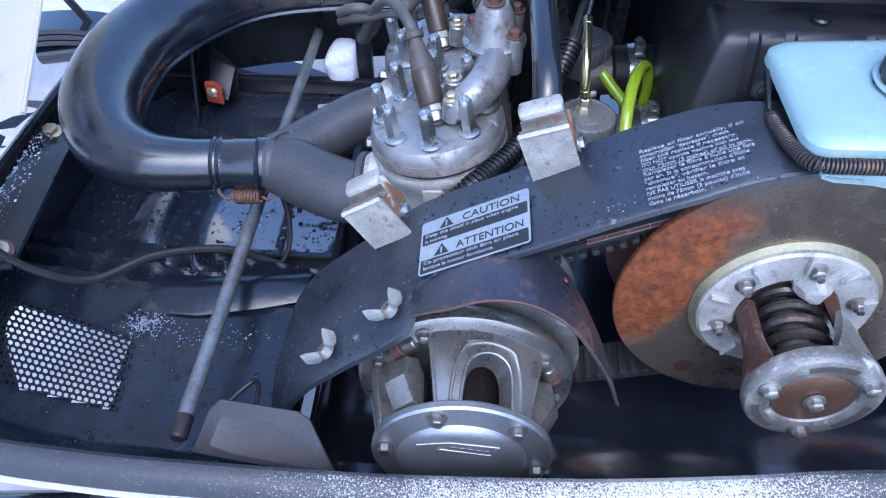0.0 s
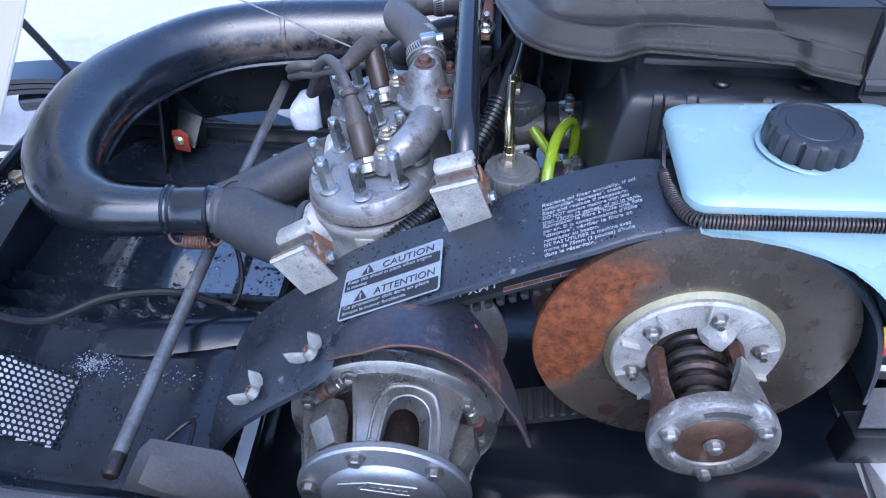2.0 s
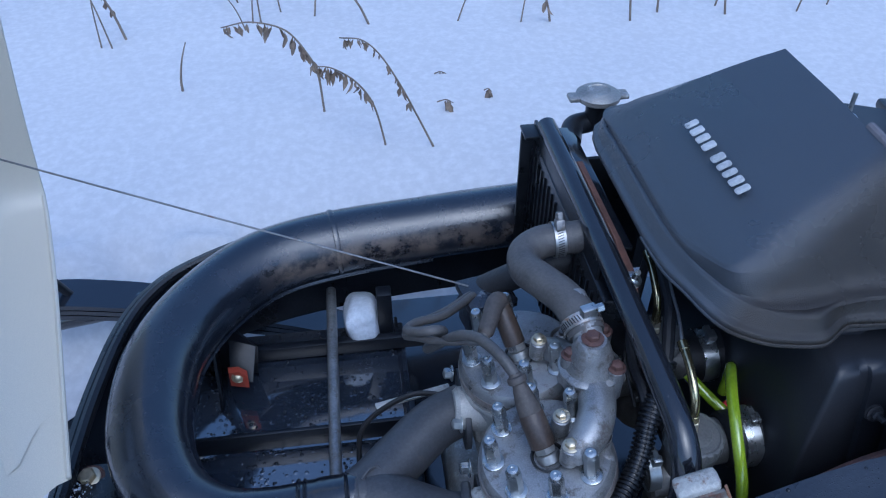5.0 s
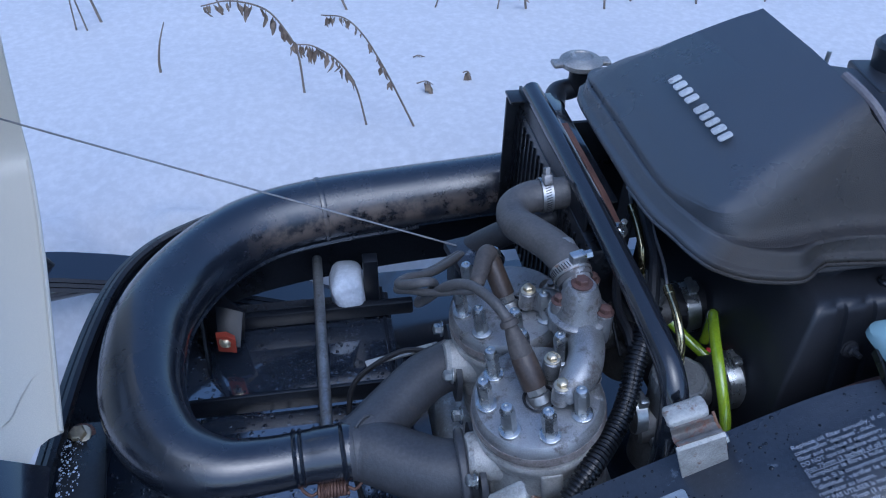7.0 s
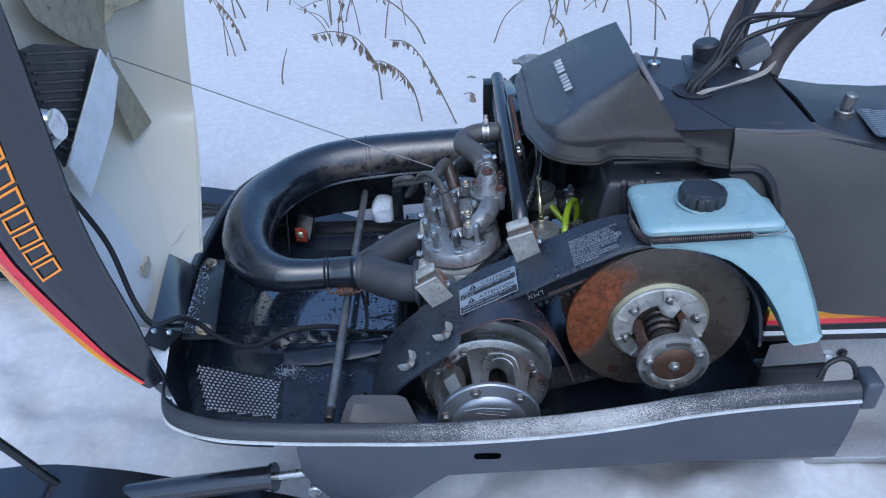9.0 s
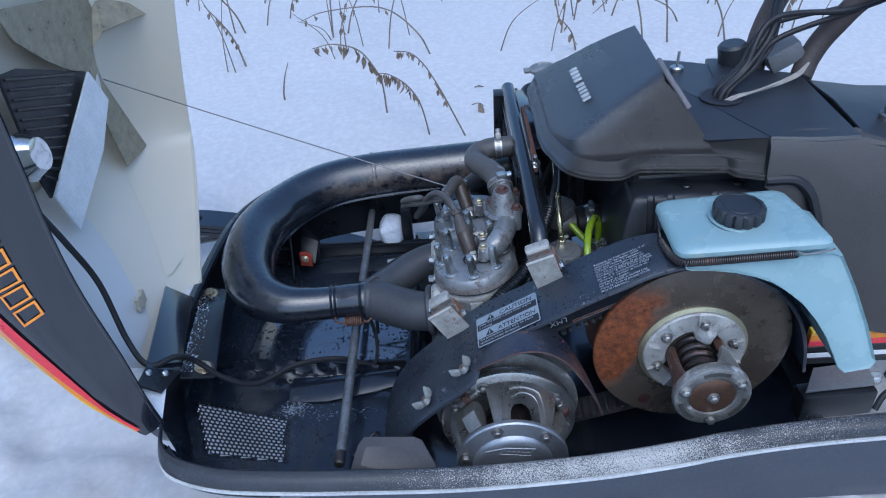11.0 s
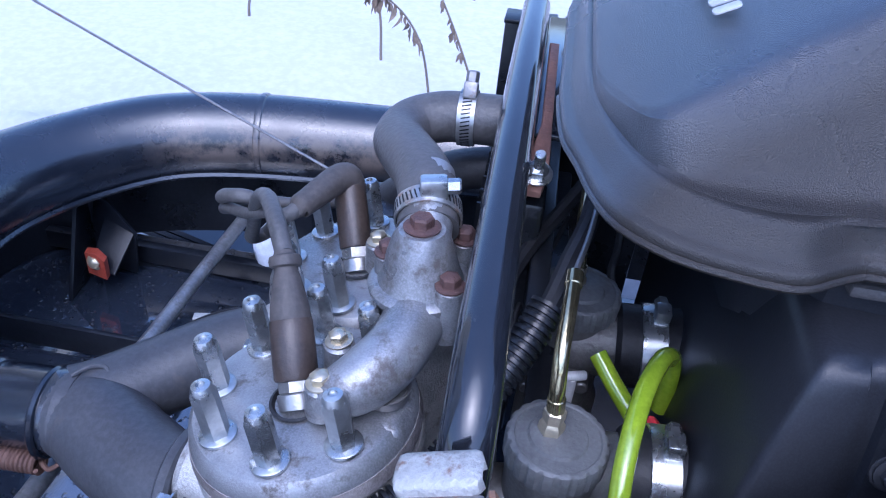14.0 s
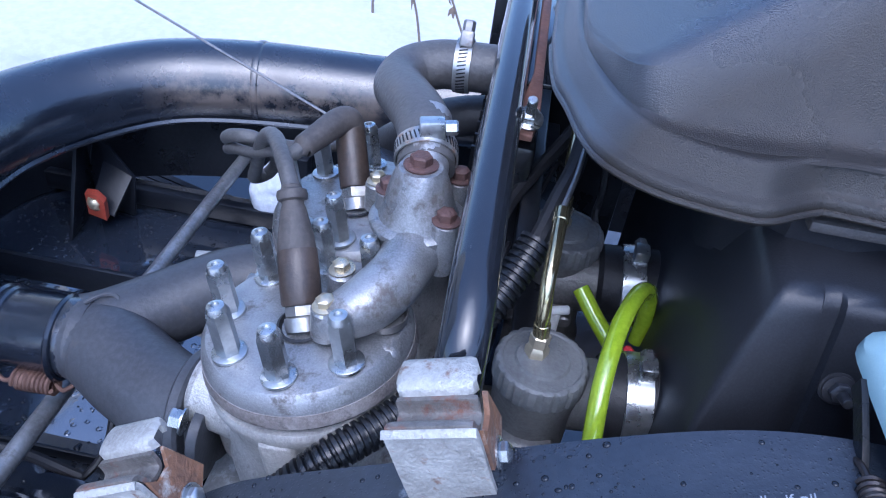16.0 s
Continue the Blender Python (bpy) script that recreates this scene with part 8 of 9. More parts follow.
    # wiring from hood into the bay
    for path, rad, lab in (([(-0.60, 0.48, 0.83), (-0.575, 0.46, 0.80), (-0.545, 0.45, 0.745), (-0.525, 0.45, 0.68), (-0.50, 0.42, 0.605), (-0.47, 0.395, 0.582), (-0.445, 0.42, 0.572), (-0.43, 0.44, 0.545), (-0.40, 0.445, 0.505), (-0.36, 0.46, 0.475), (-0.31, 0.50, 0.47), (-0.25, 0.525, 0.455), (-0.20, 0.53, 0.43)], 0.0042, "black sleeved wiring loom from hood to engine bay"),
                           ([(-0.225, 0.60, 0.50), (-0.20, 0.585, 0.47), (-0.195, 0.55, 0.43), (-0.22, 0.50, 0.42), (-0.24, 0.46, 0.41)], 0.003, "thin black cable hanging under the exhaust"),
                           ([(-0.21, 0.33, 0.46), (-0.18, 0.36, 0.47), (-0.17, 0.33, 0.48), (-0.172, 0.30, 0.47)], 0.0022, "thin black cable hanging by the pan rim"),
                           ([(-0.10, 0.685, 0.53), (-0.14, 0.69, 0.53), (-0.19, 0.68, 0.50), (-0.20, 0.655, 0.46), (-0.20, 0.63, 0.41)], 0.003, "thin black cable hanging behind the exhaust manifold")):
        bm = bm_new()
        sweep(bm, path, rad, 8, 8)
        single("wiring", bm, "rubber", lab, "cable", "bay wiring")
    # small ignition box with the restraint cable anchored at it
    bm = bm_new()
    box(bm, (-0.045, 0.765, 0.598), (0.055, 0.05, 0.012), Matrix.Rotation(radians(12), 3, "Z"), 0.002)
    box(bm, (-0.045, 0.775, 0.57), (0.05, 0.03, 0.05), Matrix.Rotation(radians(12), 3, "Z"), 0.003)
    single("ignition_box", bm, "guard", "small black ignition box behind the engine", "ignition box")
    bm = bm_new()
    sweep(bm, [(-0.655, 0.885, 0.795), (-0.35, 0.83, 0.694), (-0.064, 0.772, 0.605)], 0.0011, 6, 6)
    single("hood_cable", bm, "steel", "thin steel restraint cable from hood to engine bay", "cable")
    # orange fitting, front bulkhead
    o2 = thing("front_bracket", (-0.345, 0.82, 0.42), "black front bracket with an orange fitting and bolt", "bracket")
    bm = bm_new()
    plate(bm, [(-0.392, 0.872, 0.400), (-0.330, 0.862, 0.400), (-0.322, 0.860, 0.452), (-0.352, 0.866, 0.486), (-0.366, 0.868, 0.486)], (0.15, -1, 0), 0.004, 0.001)
    plate(bm, [(-0.372, 0.800, 0.400), (-0.380, 0.868, 0.400), (-0.380, 0.868, 0.486), (-0.374, 0.842, 0.486)], (1, 0.1, 0.2), 0.004, 0.001)
    plate(bm, [(-0.358, 0.866, 0.462), (-0.324, 0.860, 0.452), (-0.330, 0.822, 0.424), (-0.358, 0.828, 0.426)], (0.1, -0.62, 0.78), 0.003, 0.001)
    part("bracket_plate", bm, "black_matt", o2)
    bm = bm_new()
    plate(bm, [(-0.357, 0.820, 0.424), (-0.334, 0.814, 0.424), (-0.332, 0.812, 0.448), (-0.342, 0.815, 0.454), (-0.356, 0.819, 0.450)], (-0.2, 1, 0), 0.010, 0.001)
    part("orange_fitting", bm, "orange_dull", o2, "dull red-orange fitting")
    bm = bm_new()
    hexbolt(bm, (-0.345, 0.818, 0.442), (0.1, -1, 0.3), 0.006, 0.006)
    part("bolt", bm, "brass", o2)
    # floor cross members
    for (x, y, z), size in (((-0.29, 0.735, 0.418), (0.30, 0.006, 0.03)), ((-0.30, 0.560, 0.404), (0.30, 0.004, 0.014)), ((-0.135, 0.62, 0.43), (0.008, 0.26, 0.07)), ((-0.27, 0.88, 0.414), (0.34, 0.012, 0.022)), ((-0.155, 0.90, 0.44), (0.02, 0.02, 0.10))):
        bm = bm_new()
        box(bm, (x, y, z), size, bev=0.002)
        single("floor_rib", bm, "black_matt", "wet black rib on the belly pan floor", "pan rib", "floor ribs")
    # lump of snow
    bm = bm_new()
    bmesh.ops.create_icosphere(bm, subdivisions=4, radius=1.0)
    for q in bm.verts:
        n = noise.noise(q.co * 1.3) * 0.16 + noise.noise(q.co * 6) * 0.03
        flat = Vector([math.copysign(abs(c) ** 0.7, c) for c in q.co])
        q.co = Vector((flat.x * 0.025, flat.y * 0.036, flat.z * 0.031)) * (1 + n) + Vector((-0.186, 0.912, 0.428))
    single("snow_lump", bm, "ice", "small lump of white snow in the bay corner", "snow")
    # frost by the vent panel
    rnd = random.Random(5)
    bm = bm_new()
    for k in range(480):
        c0, sx, sy = rnd.choice([((-0.312, 0.438, 0.4425), 0.007, 0.005), ((-0.310, 0.437, 0.4425), 0.011, 0.007), ((-0.308, 0.436, 0.4425), 0.014, 0.008), ((-0.24, 0.425, 0.4420), 0.04, 0.006)])
        q = Vector(c0) + Vector((rnd.gauss(0, sx), rnd.gauss(0, sy), rnd.uniform(-0.002, 0.001)))
        bmesh.ops.create_icosphere(bm, subdivisions=1, radius=rnd.uniform(0.0002, 0.0008), matrix=Matrix.Translation(q) @ Matrix.Rotation(rnd.uniform(0, 3), 4, "Z") @ Matrix.Diagonal((rnd.uniform(0.9, 2.2), 1.0, 0.3, 1)))
    single("frost_specks", bm, "frost", "scattered frost specks beside the vent panel", "snow", kind="stuff")
    bm = bm_new()
    box(bm, (-0.135, 0.700, 0.515), (0.085, 0.008, 0.003), Matrix.Rotation(radians(12), 3, "Z"), 0.001)
    single("metal_tie", bm, "alu_pale", "pale flat metal strip behind the exhaust manifold", "metal strip")


M["frost"] = surface("grey_frost", (0.26, 0.29, 0.34), (0.17, 0.195, 0.24), 0.5, 0, 60, 300, 0.3)
M["rod"] = surface("worn_rod_steel", (0.26, 0.27, 0.28), (0.15, 0.15, 0.155), 0.42, 0.6, 38, 300, 0.25, 0.1, (0.09, 0.08, 0.075), 0.2, 45)
M["orange_dull"] = surface("dull_orange", (0.34, 0.055, 0.030), (0.22, 0.04, 0.02), 0.5, 0, 20, 300, 0.1)
bay()


# ---- hood ----
def hood():
    h = thing("hood", (-0.55, 0.62, 0.56), "open tilted hood, black outside with an orange stripe, cream inside", "hood")
    N = [(-0.450, 0.343, 0.530), (-0.455, 0.336, 0.585), (-0.461, 0.332, 0.66), (-0.474, 0.330, 0.75), (-0.480, 0.33, 0.83), (-0.479, 0.33, 0.93), (-0.478, 0.33, 1.02), (-0.478, 0.33, 1.15), (-0.47, 0.33, 1.3)]
    F = [(-0.470, 0.620, 0.545), (-0.520, 0.83, 0.590), (-0.553, 0.955, 0.622), (-0.557, 0.978, 0.66), (-0.548, 0.980, 0.74), (-0.535, 0.98, 0.83), (-0.524, 0.98, 0.90), (-0.51, 0.98, 1.02), (-0.50, 0.98, 1.2)]
    D = [0.034, 0.082, 0.118, 0.142, 0.155, 0.158, 0.158, 0.158, 0.15]
    rows = []
    for n, f, d in zip(smooth_path(N, 3), smooth_path(F, 3), smooth_path([(q,) for q in D], 3)):
        n, f, d = Vector(n), Vector(f), float(d[0])
        row = []
        for t, k in ((0, 0), (0.0, 0.20), (0.0, 0.45), (0.002, 0.70), (0.008, 0.88), (0.04, 0.975), (0.25, 1.0), (0.5, 1.0), (0.70, 0.97), (0.86, 0.86), (0.95, 0.62), (0.985, 0.30), (1.0, 0.0)):
            p = n.lerp(f, t)
            row.append(p + Vector((-d * k * (1 if t < 0.6 else 0.92), (-0.018 * math.sin(k * math.pi) if t < 0.1 else 0), 0)))
        rows.append(row)
    bm = bm_new()
    sheet(bm, rows, 0)
    inner = part("inner_shell", bm, "fibre", h, "cream fibreglass inside of the hood", smooth=60)
    # outside skin, a little larger
    bm = bm_new()
    outer = []
    for row in rows:
        outer.append([q + (Vector((-0.004, 0, 0)) if 3 < k < 10 else Vector((-0.001, -0.004 if k < 5 else 0.004, 0))) for k, q in enumerate(row)])
    sheet(bm, outer, 0)
    part("outer_shell", bm, "hood_black", h, "glossy black outside of the hood", smooth=60)
    bm = bm_new()
    edge = [r[0] + Vector((0, -0.002, 0)) for r in rows]
    sweep(bm, edge, 0.0026, 8, 1, smooth=False)
    part("near_edge", bm, "hood_black", h)
    bm = bm_new()
    sweep(bm, [r[-1] + Vector((0, 0.002, 0)) for r in rows], 0.0028, 8, 1, smooth=False)
    part("edge", bm, "fibre", h)
    return h, rows, outer


HOOD, HROWS, HOUTER = hood()


def hood_fittings():
    # stripes along the outside of the near flank
    def skin(s, k):
        """A point on the near flank: s along the hood, k from the edge backwards."""
        n = len(HOUTER) - 1
        a = min(max(s * n, 0), n - 1e-6)
        i, f = int(a), a - int(a)
        kk = min(max(k, 0), 11.99)
        j, g = int(kk), kk - int(kk)
        p = HOUTER[i][j].lerp(HOUTER[i][j + 1], g)
        q = HOUTER[i + 1][j].lerp(HOUTER[i + 1][j + 1], g)
        return p.lerp(q, f) + Vector((0, -0.0022, 0))
    back = [(0.0, 0), (0.20, 1), (0.45, 2), (0.70, 3), (0.88, 4), (0.975, 5)]

    def flank(s, f):
        return skin(s, lerp(back, f)[0])
    # one swept stripe of three colours, rising from the hood's corner
    for name, mat, w0, w1, lab in (("red_stripe", "red", 0.0, 0.42, "red painted stripe"), ("orange_stripe", "orange", 0.42, 0.76, "orange painted stripe"), ("yellow_stripe", "yellow", 0.76, 1.0, "yellow painted stripe")):
        bm = bm_new()
        rows = []
        for j in range(4):
            w = w0 + (w1 - w0) * j / 3
            rows.append([flank(s, 0.34 + 0.29 * min(1, (s / 0.38)) + 0.33 * w * min(1, 0.3 + s * 3)) for s in np.linspace(0.03, 0.75, 44)])
        sheet(bm, rows, 0)
        part(name, bm, mat, HOOD, lab)
    # lettering on the flank, left as plain outlined blocks
    for k in range(9):
        s0 = 0.368 + 0.036 * k
        for (a0, a1, b0, b1) in ((0.0, 1.0, 0.0, 0.10), (0.0, 1.0, 0.90, 1.0), (0.0, 0.14, 0.0, 1.0), (0.86, 1.0, 0.0, 1.0)):
            bm = bm_new()
            rows = [[flank(s0 + 0.030 * (a0 + (a1 - a0) * u) - 0.02 * (b0 + (b1 - b0) * w), 0.27 + 0.21 * (b0 + (b1 - b0) * w)) for u in (0, 0.5, 1)] for w in (0, 0.5, 1)]
            sheet(bm, rows, 0)
            part("letter_bar", bm, "orange", HOOD, "orange outlined lettering bar")
    # raised flange round the far inside edge
    def inside(i, k, out):
        j, g = int(k), k - int(k)
        return HROWS[i][j].lerp(HROWS[i][min(j + 1, 12)], g) + Vector((out, 0, 0))
    bm = bm_new()
    rows = []
    for k, out in ((8.62, 0.001), (8.72, 0.004), (8.82, 0.009), (9.0, 0.010), (9.6, 0.008), (10.4, 0.004), (11.2, 0.003), (11.99, 0.003)):
        rows.append([inside(i, k, out) for i in range(1, len(HROWS))])
    sheet(bm, rows, 0)
    part("far_flange", bm, "fibre", HOOD, "raised cream flange round the hood edge")
    # grimy foil pad stuck inside
    def patch(points, thick):
        b = bm_new()
        f = b.faces.new([b.verts.new(q) for q in points])
        t = bmesh.ops.triangulate(b, faces=[f])
        bmesh.ops.recalc_face_normals(b, faces=t["faces"])
        bmesh.ops.solidify(b, geom=t["faces"], thickness=thick)
        return b
    part("foil_pad", patch([(-0.632, 0.631, 0.985), (-0.632, 0.716, 0.968), (-0.632, 0.919, 0.928), (-0.565, 1.013, 0.893), (-0.565, 0.992, 0.868), (-0.59, 0.927, 0.873), (-0.615, 0.876, 0.872), (-0.63, 0.856, 0.853), (-0.63, 0.845, 0.827), (-0.63, 0.85, 0.797), (-0.628, 0.927, 0.641), (-0.628, 0.832, 0.649), (-0.632, 0.817, 0.738), (-0.632, 0.824, 0.829), (-0.632, 0.766, 0.852), (-0.632, 0.713, 0.887), (-0.632, 0.652, 0.938)], 0.003), "foil", HOOD, "dirty crumpled foil heat pad")
    # grille and white duct wall
    g = part("grille_box", patch([(-0.622, 0.577, 0.919), (-0.622, 0.624, 0.911), (-0.622, 0.751, 0.857), (-0.622, 0.796, 0.838), (-0.622, 0.582, 0.736), (-0.622, 0.575, 0.766)], 0.004), "ink", HOOD, "black vent grille")
    a0, a1 = Vector((-0.622, 0.577, 0.919)), Vector((-0.622, 0.751, 0.857))
    down = (Vector((-0.622, 0.575, 0.766)) - a0)
    for k in range(11):
        f = (k + 0.4) / 11
        q0 = a0 + down * f
        q1 = a1.lerp(Vector((-0.622, 0.582, 0.736)), f * 0.92)
        bm = bm_new()
        cyl(bm, q0 + Vector((0.005, 0.001, 0)), q1 + Vector((0.005, 0.002, 0)), 0.0020, seg=8)
        part("slat", bm, "black", g)
    part("white_panel", patch([(-0.612, 0.778, 0.844), (-0.612, 0.81, 0.784), (-0.612, 0.739, 0.729), (-0.612, 0.597, 0.672), (-0.612, 0.571, 0.745)], 0.003), "white", HOOD, "white inner duct wall")
    # pale liner over the lower inside, its far edge wandering
    bm = bm_new()
    top = max(i for i in range(len(HROWS)) if HROWS[i][6].z < 0.77)
    rows = []
    for i in range(1, top + 1):
        far = lerp([(0.53, 7.15), (0.62, 7.15), (0.70, 7.05), (0.78, 7.0)], HROWS[i][6].z)[0]
        rows.append([inside(i, 4.3 + (far - 4.3) * f, 0.0045 if 0.02 < f < 0.96 else 0.0010) for f in (0, 0.03, 0.2, 0.4, 0.6, 0.8, 0.95, 1.0)])
    sheet(bm, rows, 0)
    part("liner", bm, "liner", HOOD, "pale translucent liner inside the hood", smooth=60)
    # the foil is not cut: a pale plate gives the hole's brightness
    part("foil_window", patch([(-0.6282, 0.833 + 0.017 * math.cos(0.5236 * k) + 0.010 * math.sin(0.5236 * k), 0.793 + 0.026 * math.sin(0.5236 * k)) for k in range(12)], 0.001), "liner", HOOD, "pale oval plate for a bright hole in the foil")
    bm = bm_new()
    foam = [[(-0.531, 0.524 + a * 0.026, 0.570 + b * 0.020 + 0.003 * math.sin(a * 9)) for a in (0, 0.25, 0.5, 0.75, 1)] for b in (0, 0.33, 0.66, 1)]
    sheet(bm, foam, 0.006)
    part("foam_pad", bm, "foam", HOOD, "torn yellowed foam pad")
    bm = bm_new()
    lathe(bm, [(0, 0), (0.022, 0.004), (0.030, 0.02), (0.033, 0.024), (0.033, 0.03), (0.025, 0.04), (0, 0.045)], (-0.585, 0.545, 0.825), (-1, 0, -0.2), 40)
    part("headlight_back", bm, "chrome", HOOD, "dull grey headlight housing")
    bm = bm_new()
    plate(bm, [(-0.50, 0.40, 0.575), (-0.455, 0.41, 0.56), (-0.452, 0.345, 0.533), (-0.47, 0.345, 0.56)], (0.5, -0.5, 0.3), 0.003)
    part("corner_flange", bm, "white", HOOD, "pale corner flange")


M["foam"] = surface("yellowed_foam", (0.56, 0.50, 0.39), (0.46, 0.40, 0.30), 0.9, 0, 40, 260, 0.8)
M["liner"] = surface("pale_liner", (0.56, 0.56, 0.55), (0.53, 0.53, 0.52), 0.4, 0, 3, 1200, 0.02, 0.06)
M["chrome"] = surface("chrome", (0.7, 0.72, 0.74), (0.6, 0.62, 0.64), 0.12, 1.0, 20, 300, 0.01, 0.04)
hood_fittings()


# ---- ski and shock ----
def ski():
    for cy, near in ((0.20, 1), (0.985, 0)):
        s = thing("ski", (-0.7, cy, 0.22), "black steel ski of the snowmobile on the snow", "ski", "skis")
        bm = bm_new()
        rows = []
        for x, z in ((-1.5, 0.42), (-1.35, 0.33), (-1.15, 0.27), (-0.9, 0.235), (-0.5, 0.225), (-0.1, 0.225), (0.15, 0.23)):
            rows.append([(x, cy - 0.065, z + 0.012), (x, cy - 0.055, z), (x, cy, z - 0.006), (x, cy + 0.055, z), (x, cy + 0.065, z + 0.012)])
        sheet(bm, rows, 0.004)
        part("ski_blade", bm, "black", s)
        bm = bm_new()
        for k in range(3):
            sweep(bm, [(-1.15, cy + 0.05, 0.30), (-0.9, cy + 0.06, 0.36 - 0.010 * k), (-0.68, cy + 0.07, 0.395 - 0.010 * k), (-0.56, cy + 0.07, 0.385 - 0.010 * k), (-0.45, cy + 0.07, 0.355 - 0.010 * k), (-0.30, cy + 0.07, 0.31 - 0.010 * k), (-0.15, cy + 0.06, 0.25)], section=[(-0.030, -0.004), (0.030, -0.004), (0.030, 0.004), (-0.030, 0.004)], per=6)
        part("leaf_spring", bm, "hood_black", s, "glossy black leaf spring")
        bm = bm_new()
        sweep(bm, [(-0.72, cy + 0.07, 0.335), (-0.304, cy + 0.07, 0.400)], 0.017, 18, 4)
        lathe(bm, [(0.0, 0.0), (0.020, 0.0), (0.0205, 0.006), (0.0, 0.006)], (-0.310, cy + 0.07, 0.399), (1, 0, 0.16), 24)
        part("shock_body", bm, "hood_black", s)
        bm = bm_new()
        cyl(bm, (-0.31, cy + 0.07, 0.399), (-0.245, cy + 0.07, 0.410), 0.0065, seg=14, bev=0.001)
        cyl(bm, (-0.249, cy + 0.055, 0.380), (-0.249, cy + 0.075, 0.380), 0.011, seg=18, bev=0.002)
        part("shock_rod", bm, "zinc", s, "bright shock absorber rod")
        bm = bm_new()
        sweep(bm, [(-0.95, cy + 0.07, 0.36), (-0.92, cy + 0.07, 0.62), (-0.80, cy + 0.07, 0.66), (-0.70, cy + 0.07, 0.54), (-0.60, cy + 0.07, 0.36)], 0.0065, 12, 6)
        part("ski_loop", bm, "black", s)


ski()


# ---- dry plants in the snow ----
def leaf_blade(bm, at, along, size, rnd):
    """A shrivelled leaf on a short stalk, folded and twisted along its length."""
    along = Vector(along).normalized()
    side = along.cross(Vector((rnd.uniform(-1, 1), rnd.uniform(-1, 1), rnd.uniform(-0.4, 0.4)))).normalized()
    nrm = along.cross(side)
    bend, twist, pts = rnd.uniform(-0.35, 0.35), rnd.uniform(-1.6, 1.6), []
    for f, w in ((0, 0.025), (0.18, 0.03), (0.35, 0.15), (0.55, 0.19), (0.75, 0.13), (0.9, 0.07), (1.0, 0.015)):
        s = side * math.cos(twist * f) + nrm * math.sin(twist * f)
        d = nrm * math.cos(twist * f) - side * math.sin(twist * f)
        w *= rnd.uniform(0.7, 1.25)
        c = Vector(at) + along * size * f + nrm * size * bend * f * f
        pts.append([bm.verts.new(c + s * size * w + d * size * w * 0.7), bm.verts.new(c), bm.verts.new(c - s * size * w + d * size * w * 0.7)])
    for a, b in zip(pts, pts[1:]):
        for k in (0, 1):
            bm.faces.new((a[k], a[k + 1], b[k + 1], b[k]))


def plant(path, leaves, rad, label, seed, start=0.15, size=0.022):
    rnd = random.Random(seed)
    p = thing("dry_plant", path[0], label, "dry plant", "dry plants in the snow")
    bm = bm_new()
    n = len(path)
    sweep(bm, [(*q, rad * (1 - 0.6 * k / (n - 1))) for k, q in enumerate(path)], seg=6, per=6)
    part("stem", bm, "stem", p)
    if leaves:
        bm = bm_new()
        pts = smooth_path(path, 10)
        for k in range(leaves):
            f = rnd.uniform(start, 1.0)
            q = pts[min(int(f * (len(pts) - 1)), len(pts) - 1)]
            leaf_blade(bm, q, (rnd.uniform(-0.3, 0.3), rnd.uniform(-0.3, 0.3), rnd.uniform(-1.2, -0.6)), size * rnd.uniform(0.7, 1.7), rnd)
        tagged(part("leaves", bm, "leaf", p, "shrivelled brown leaves"), kind="stuff")


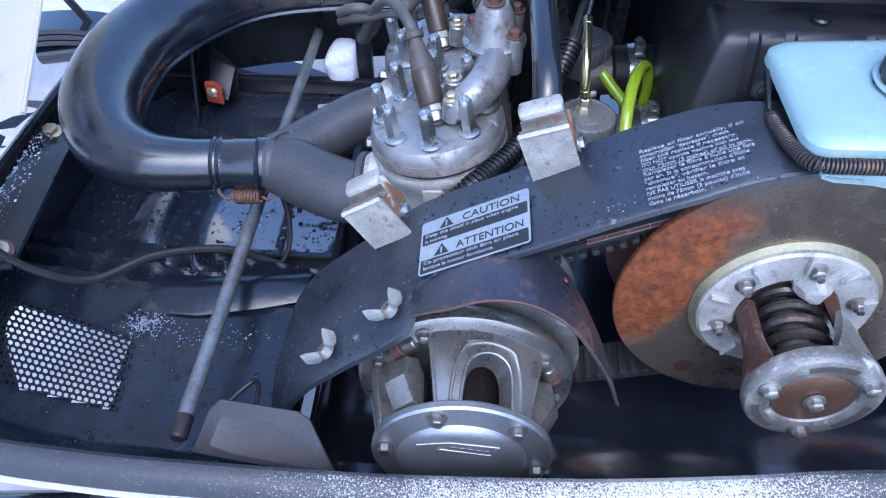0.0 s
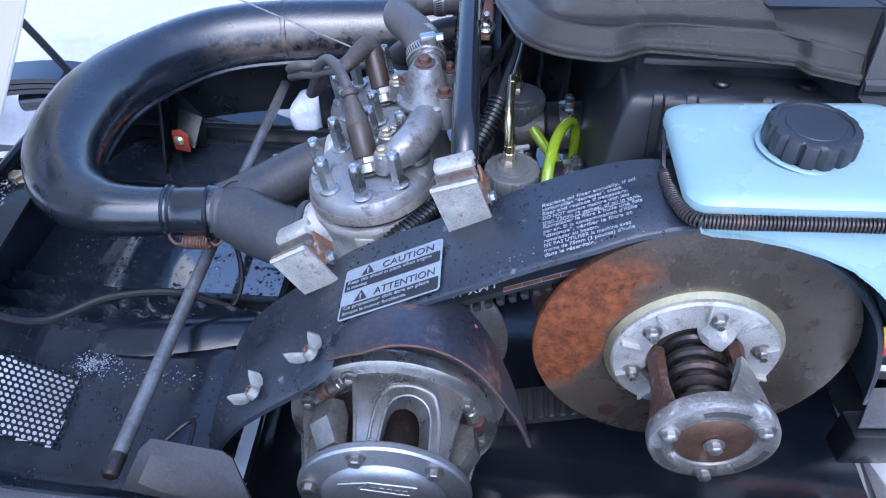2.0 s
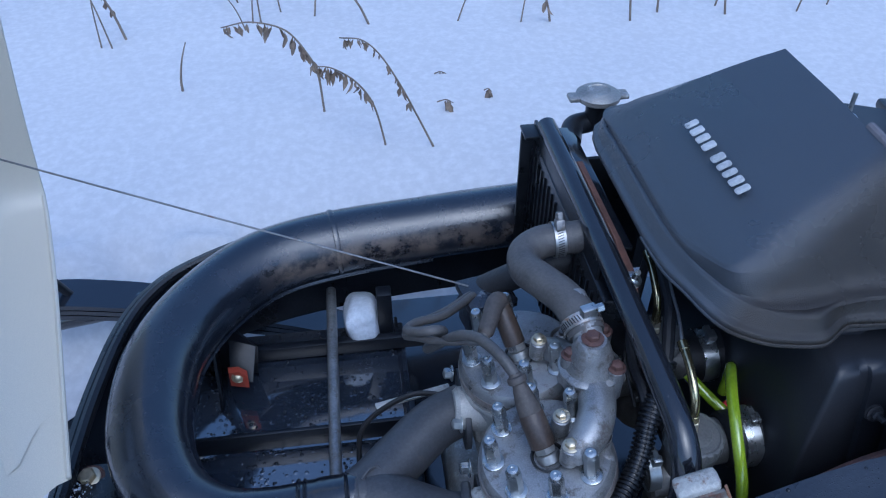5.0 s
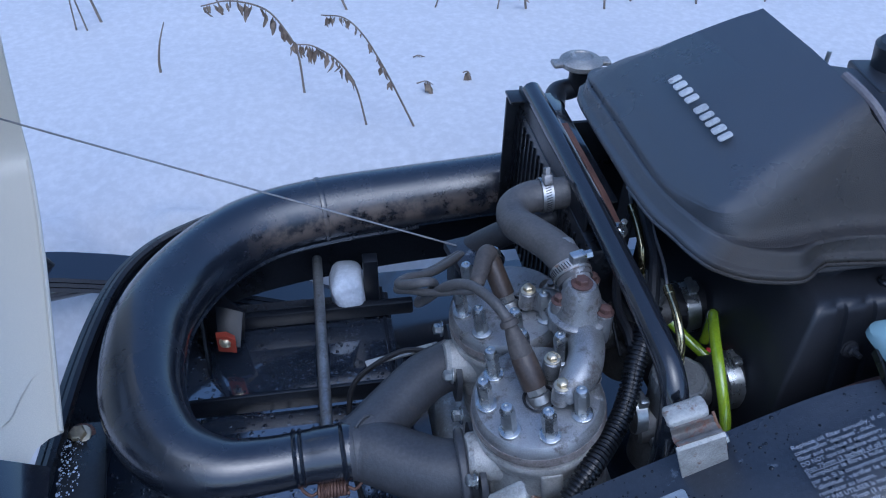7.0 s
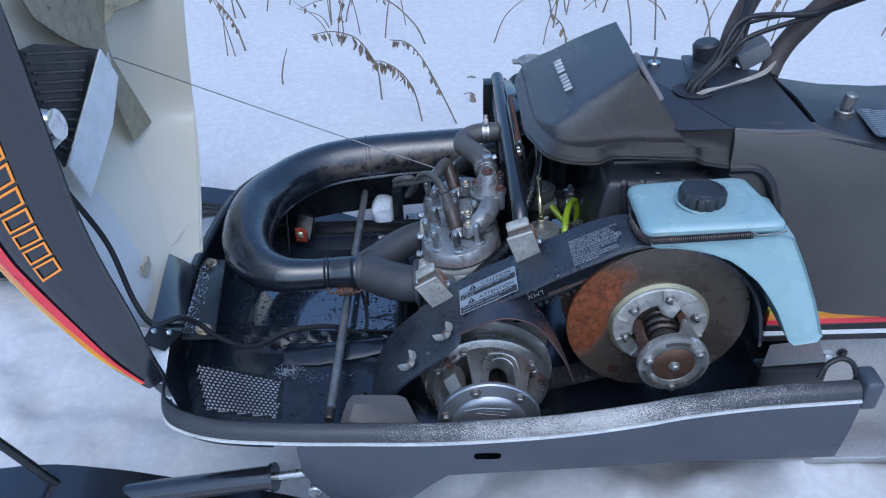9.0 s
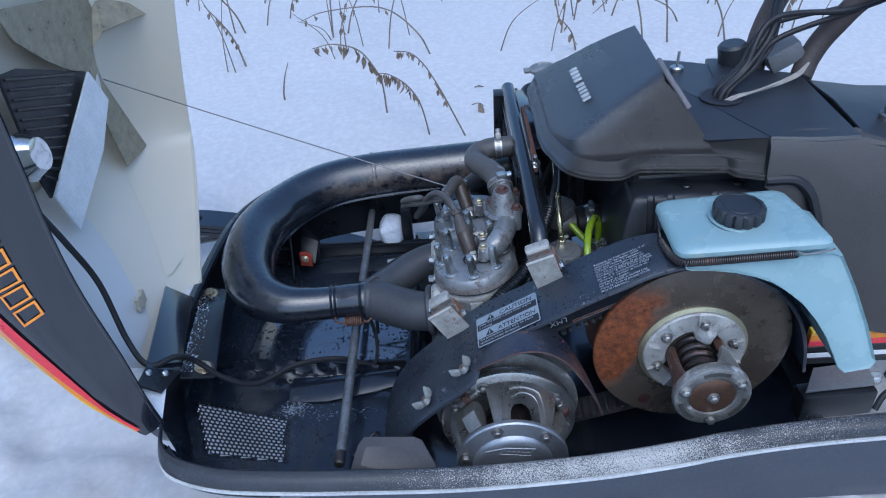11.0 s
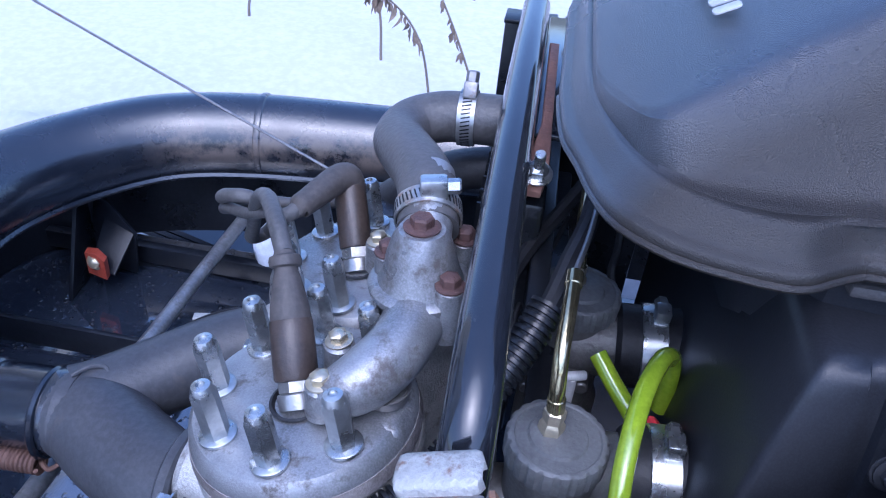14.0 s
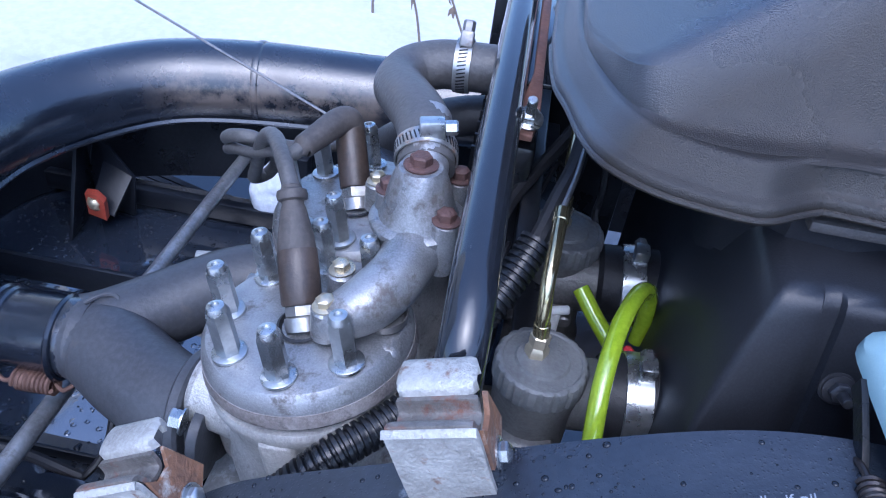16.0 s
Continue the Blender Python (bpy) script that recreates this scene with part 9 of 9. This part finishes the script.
PLANTS = [
    (34, 0.0030, 0.022, [(-0.236, 1.586, 0.362), (-0.237, 1.586, 0.388), (-0.241, 1.586, 0.463), (-0.258, 1.586, 0.51), (-0.294, 1.586, 0.56), (-0.357, 1.586, 0.58), (-0.414, 1.586, 0.572)]),
    (36, 0.0026, 0.020, [(-0.118, 1.443, 0.360), (-0.120, 1.443, 0.386), (-0.136, 1.443, 0.463), (-0.165, 1.443, 0.513), (-0.206, 1.443, 0.544), (-0.236, 1.443, 0.55)]),
    (40, 0.0026, 0.014, [(-0.020, 1.423, 0.362), (-0.030, 1.423, 0.386), (-0.056, 1.423, 0.447), (-0.084, 1.423, 0.51), (-0.117, 1.423, 0.571), (-0.149, 1.423, 0.604), (-0.189, 1.423, 0.611)]),
    (0, 0.0034, 0.020, [(-0.546, 1.721, 0.365), (-0.544, 1.721, 0.40), (-0.533, 1.721, 0.445), (-0.516, 1.721, 0.488)]),
    (14, 0.0016, 0.030, [(0.013, 1.72, 0.38), (0.027, 1.72, 0.384), (0.042, 1.72, 0.378)]),
    (8, 0.0016, 0.020, [(-0.002, 1.55, 0.402), (0.018, 1.55, 0.406), (0.033, 1.55, 0.397)]),
    (10, 0.0016, 0.020, [(0.106, 1.6, 0.395), (0.116, 1.6, 0.398), (0.124, 1.6, 0.39)]),
    (0, 0.0016, 0.020, [(-0.89, 1.6, 0.406), (-0.891, 1.6, 0.436), (-0.893, 1.6, 0.459)]),
]


def plants():
    for seed, (leaves, rad, size, path) in enumerate(PLANTS):
        plant(path, leaves, rad, "drooping dry brown weed with shrivelled leaves in the snow" if leaves else "bare dry brown stem standing in the snow", seed, 0.42, size)
    rnd = random.Random(21)
    for k in range(270):
        x, y = rnd.uniform(-2.0, 2.7), 1.95 + 2.0 * rnd.random() ** 1.3
        z = snow_height(x, y)
        hgt = rnd.uniform(0.08, 0.34)
        lx, ly = rnd.uniform(-0.16, 0.16), rnd.uniform(-0.1, 0.1)
        path = [(x, y, z - 0.02), (x + lx * 0.3, y + ly * 0.3, z + hgt * 0.5), (x + lx, y + ly, z + hgt)]
        if rnd.random() < 0.35:
            path += [(x + lx * 2.2, y + ly * 2, z + hgt * 0.86), (x + lx * 2.8, y + ly * 2.5, z + hgt * 0.6)]
        leafy = rnd.choice([0, 0, 5, 9, 14])
        plant(path, leafy, rnd.uniform(0.002, 0.0036), "dry brown weed with shrivelled leaves in the snow" if leafy else "bare dry brown stem standing in the snow", 100 + k, 0.4, 0.020)


plants()
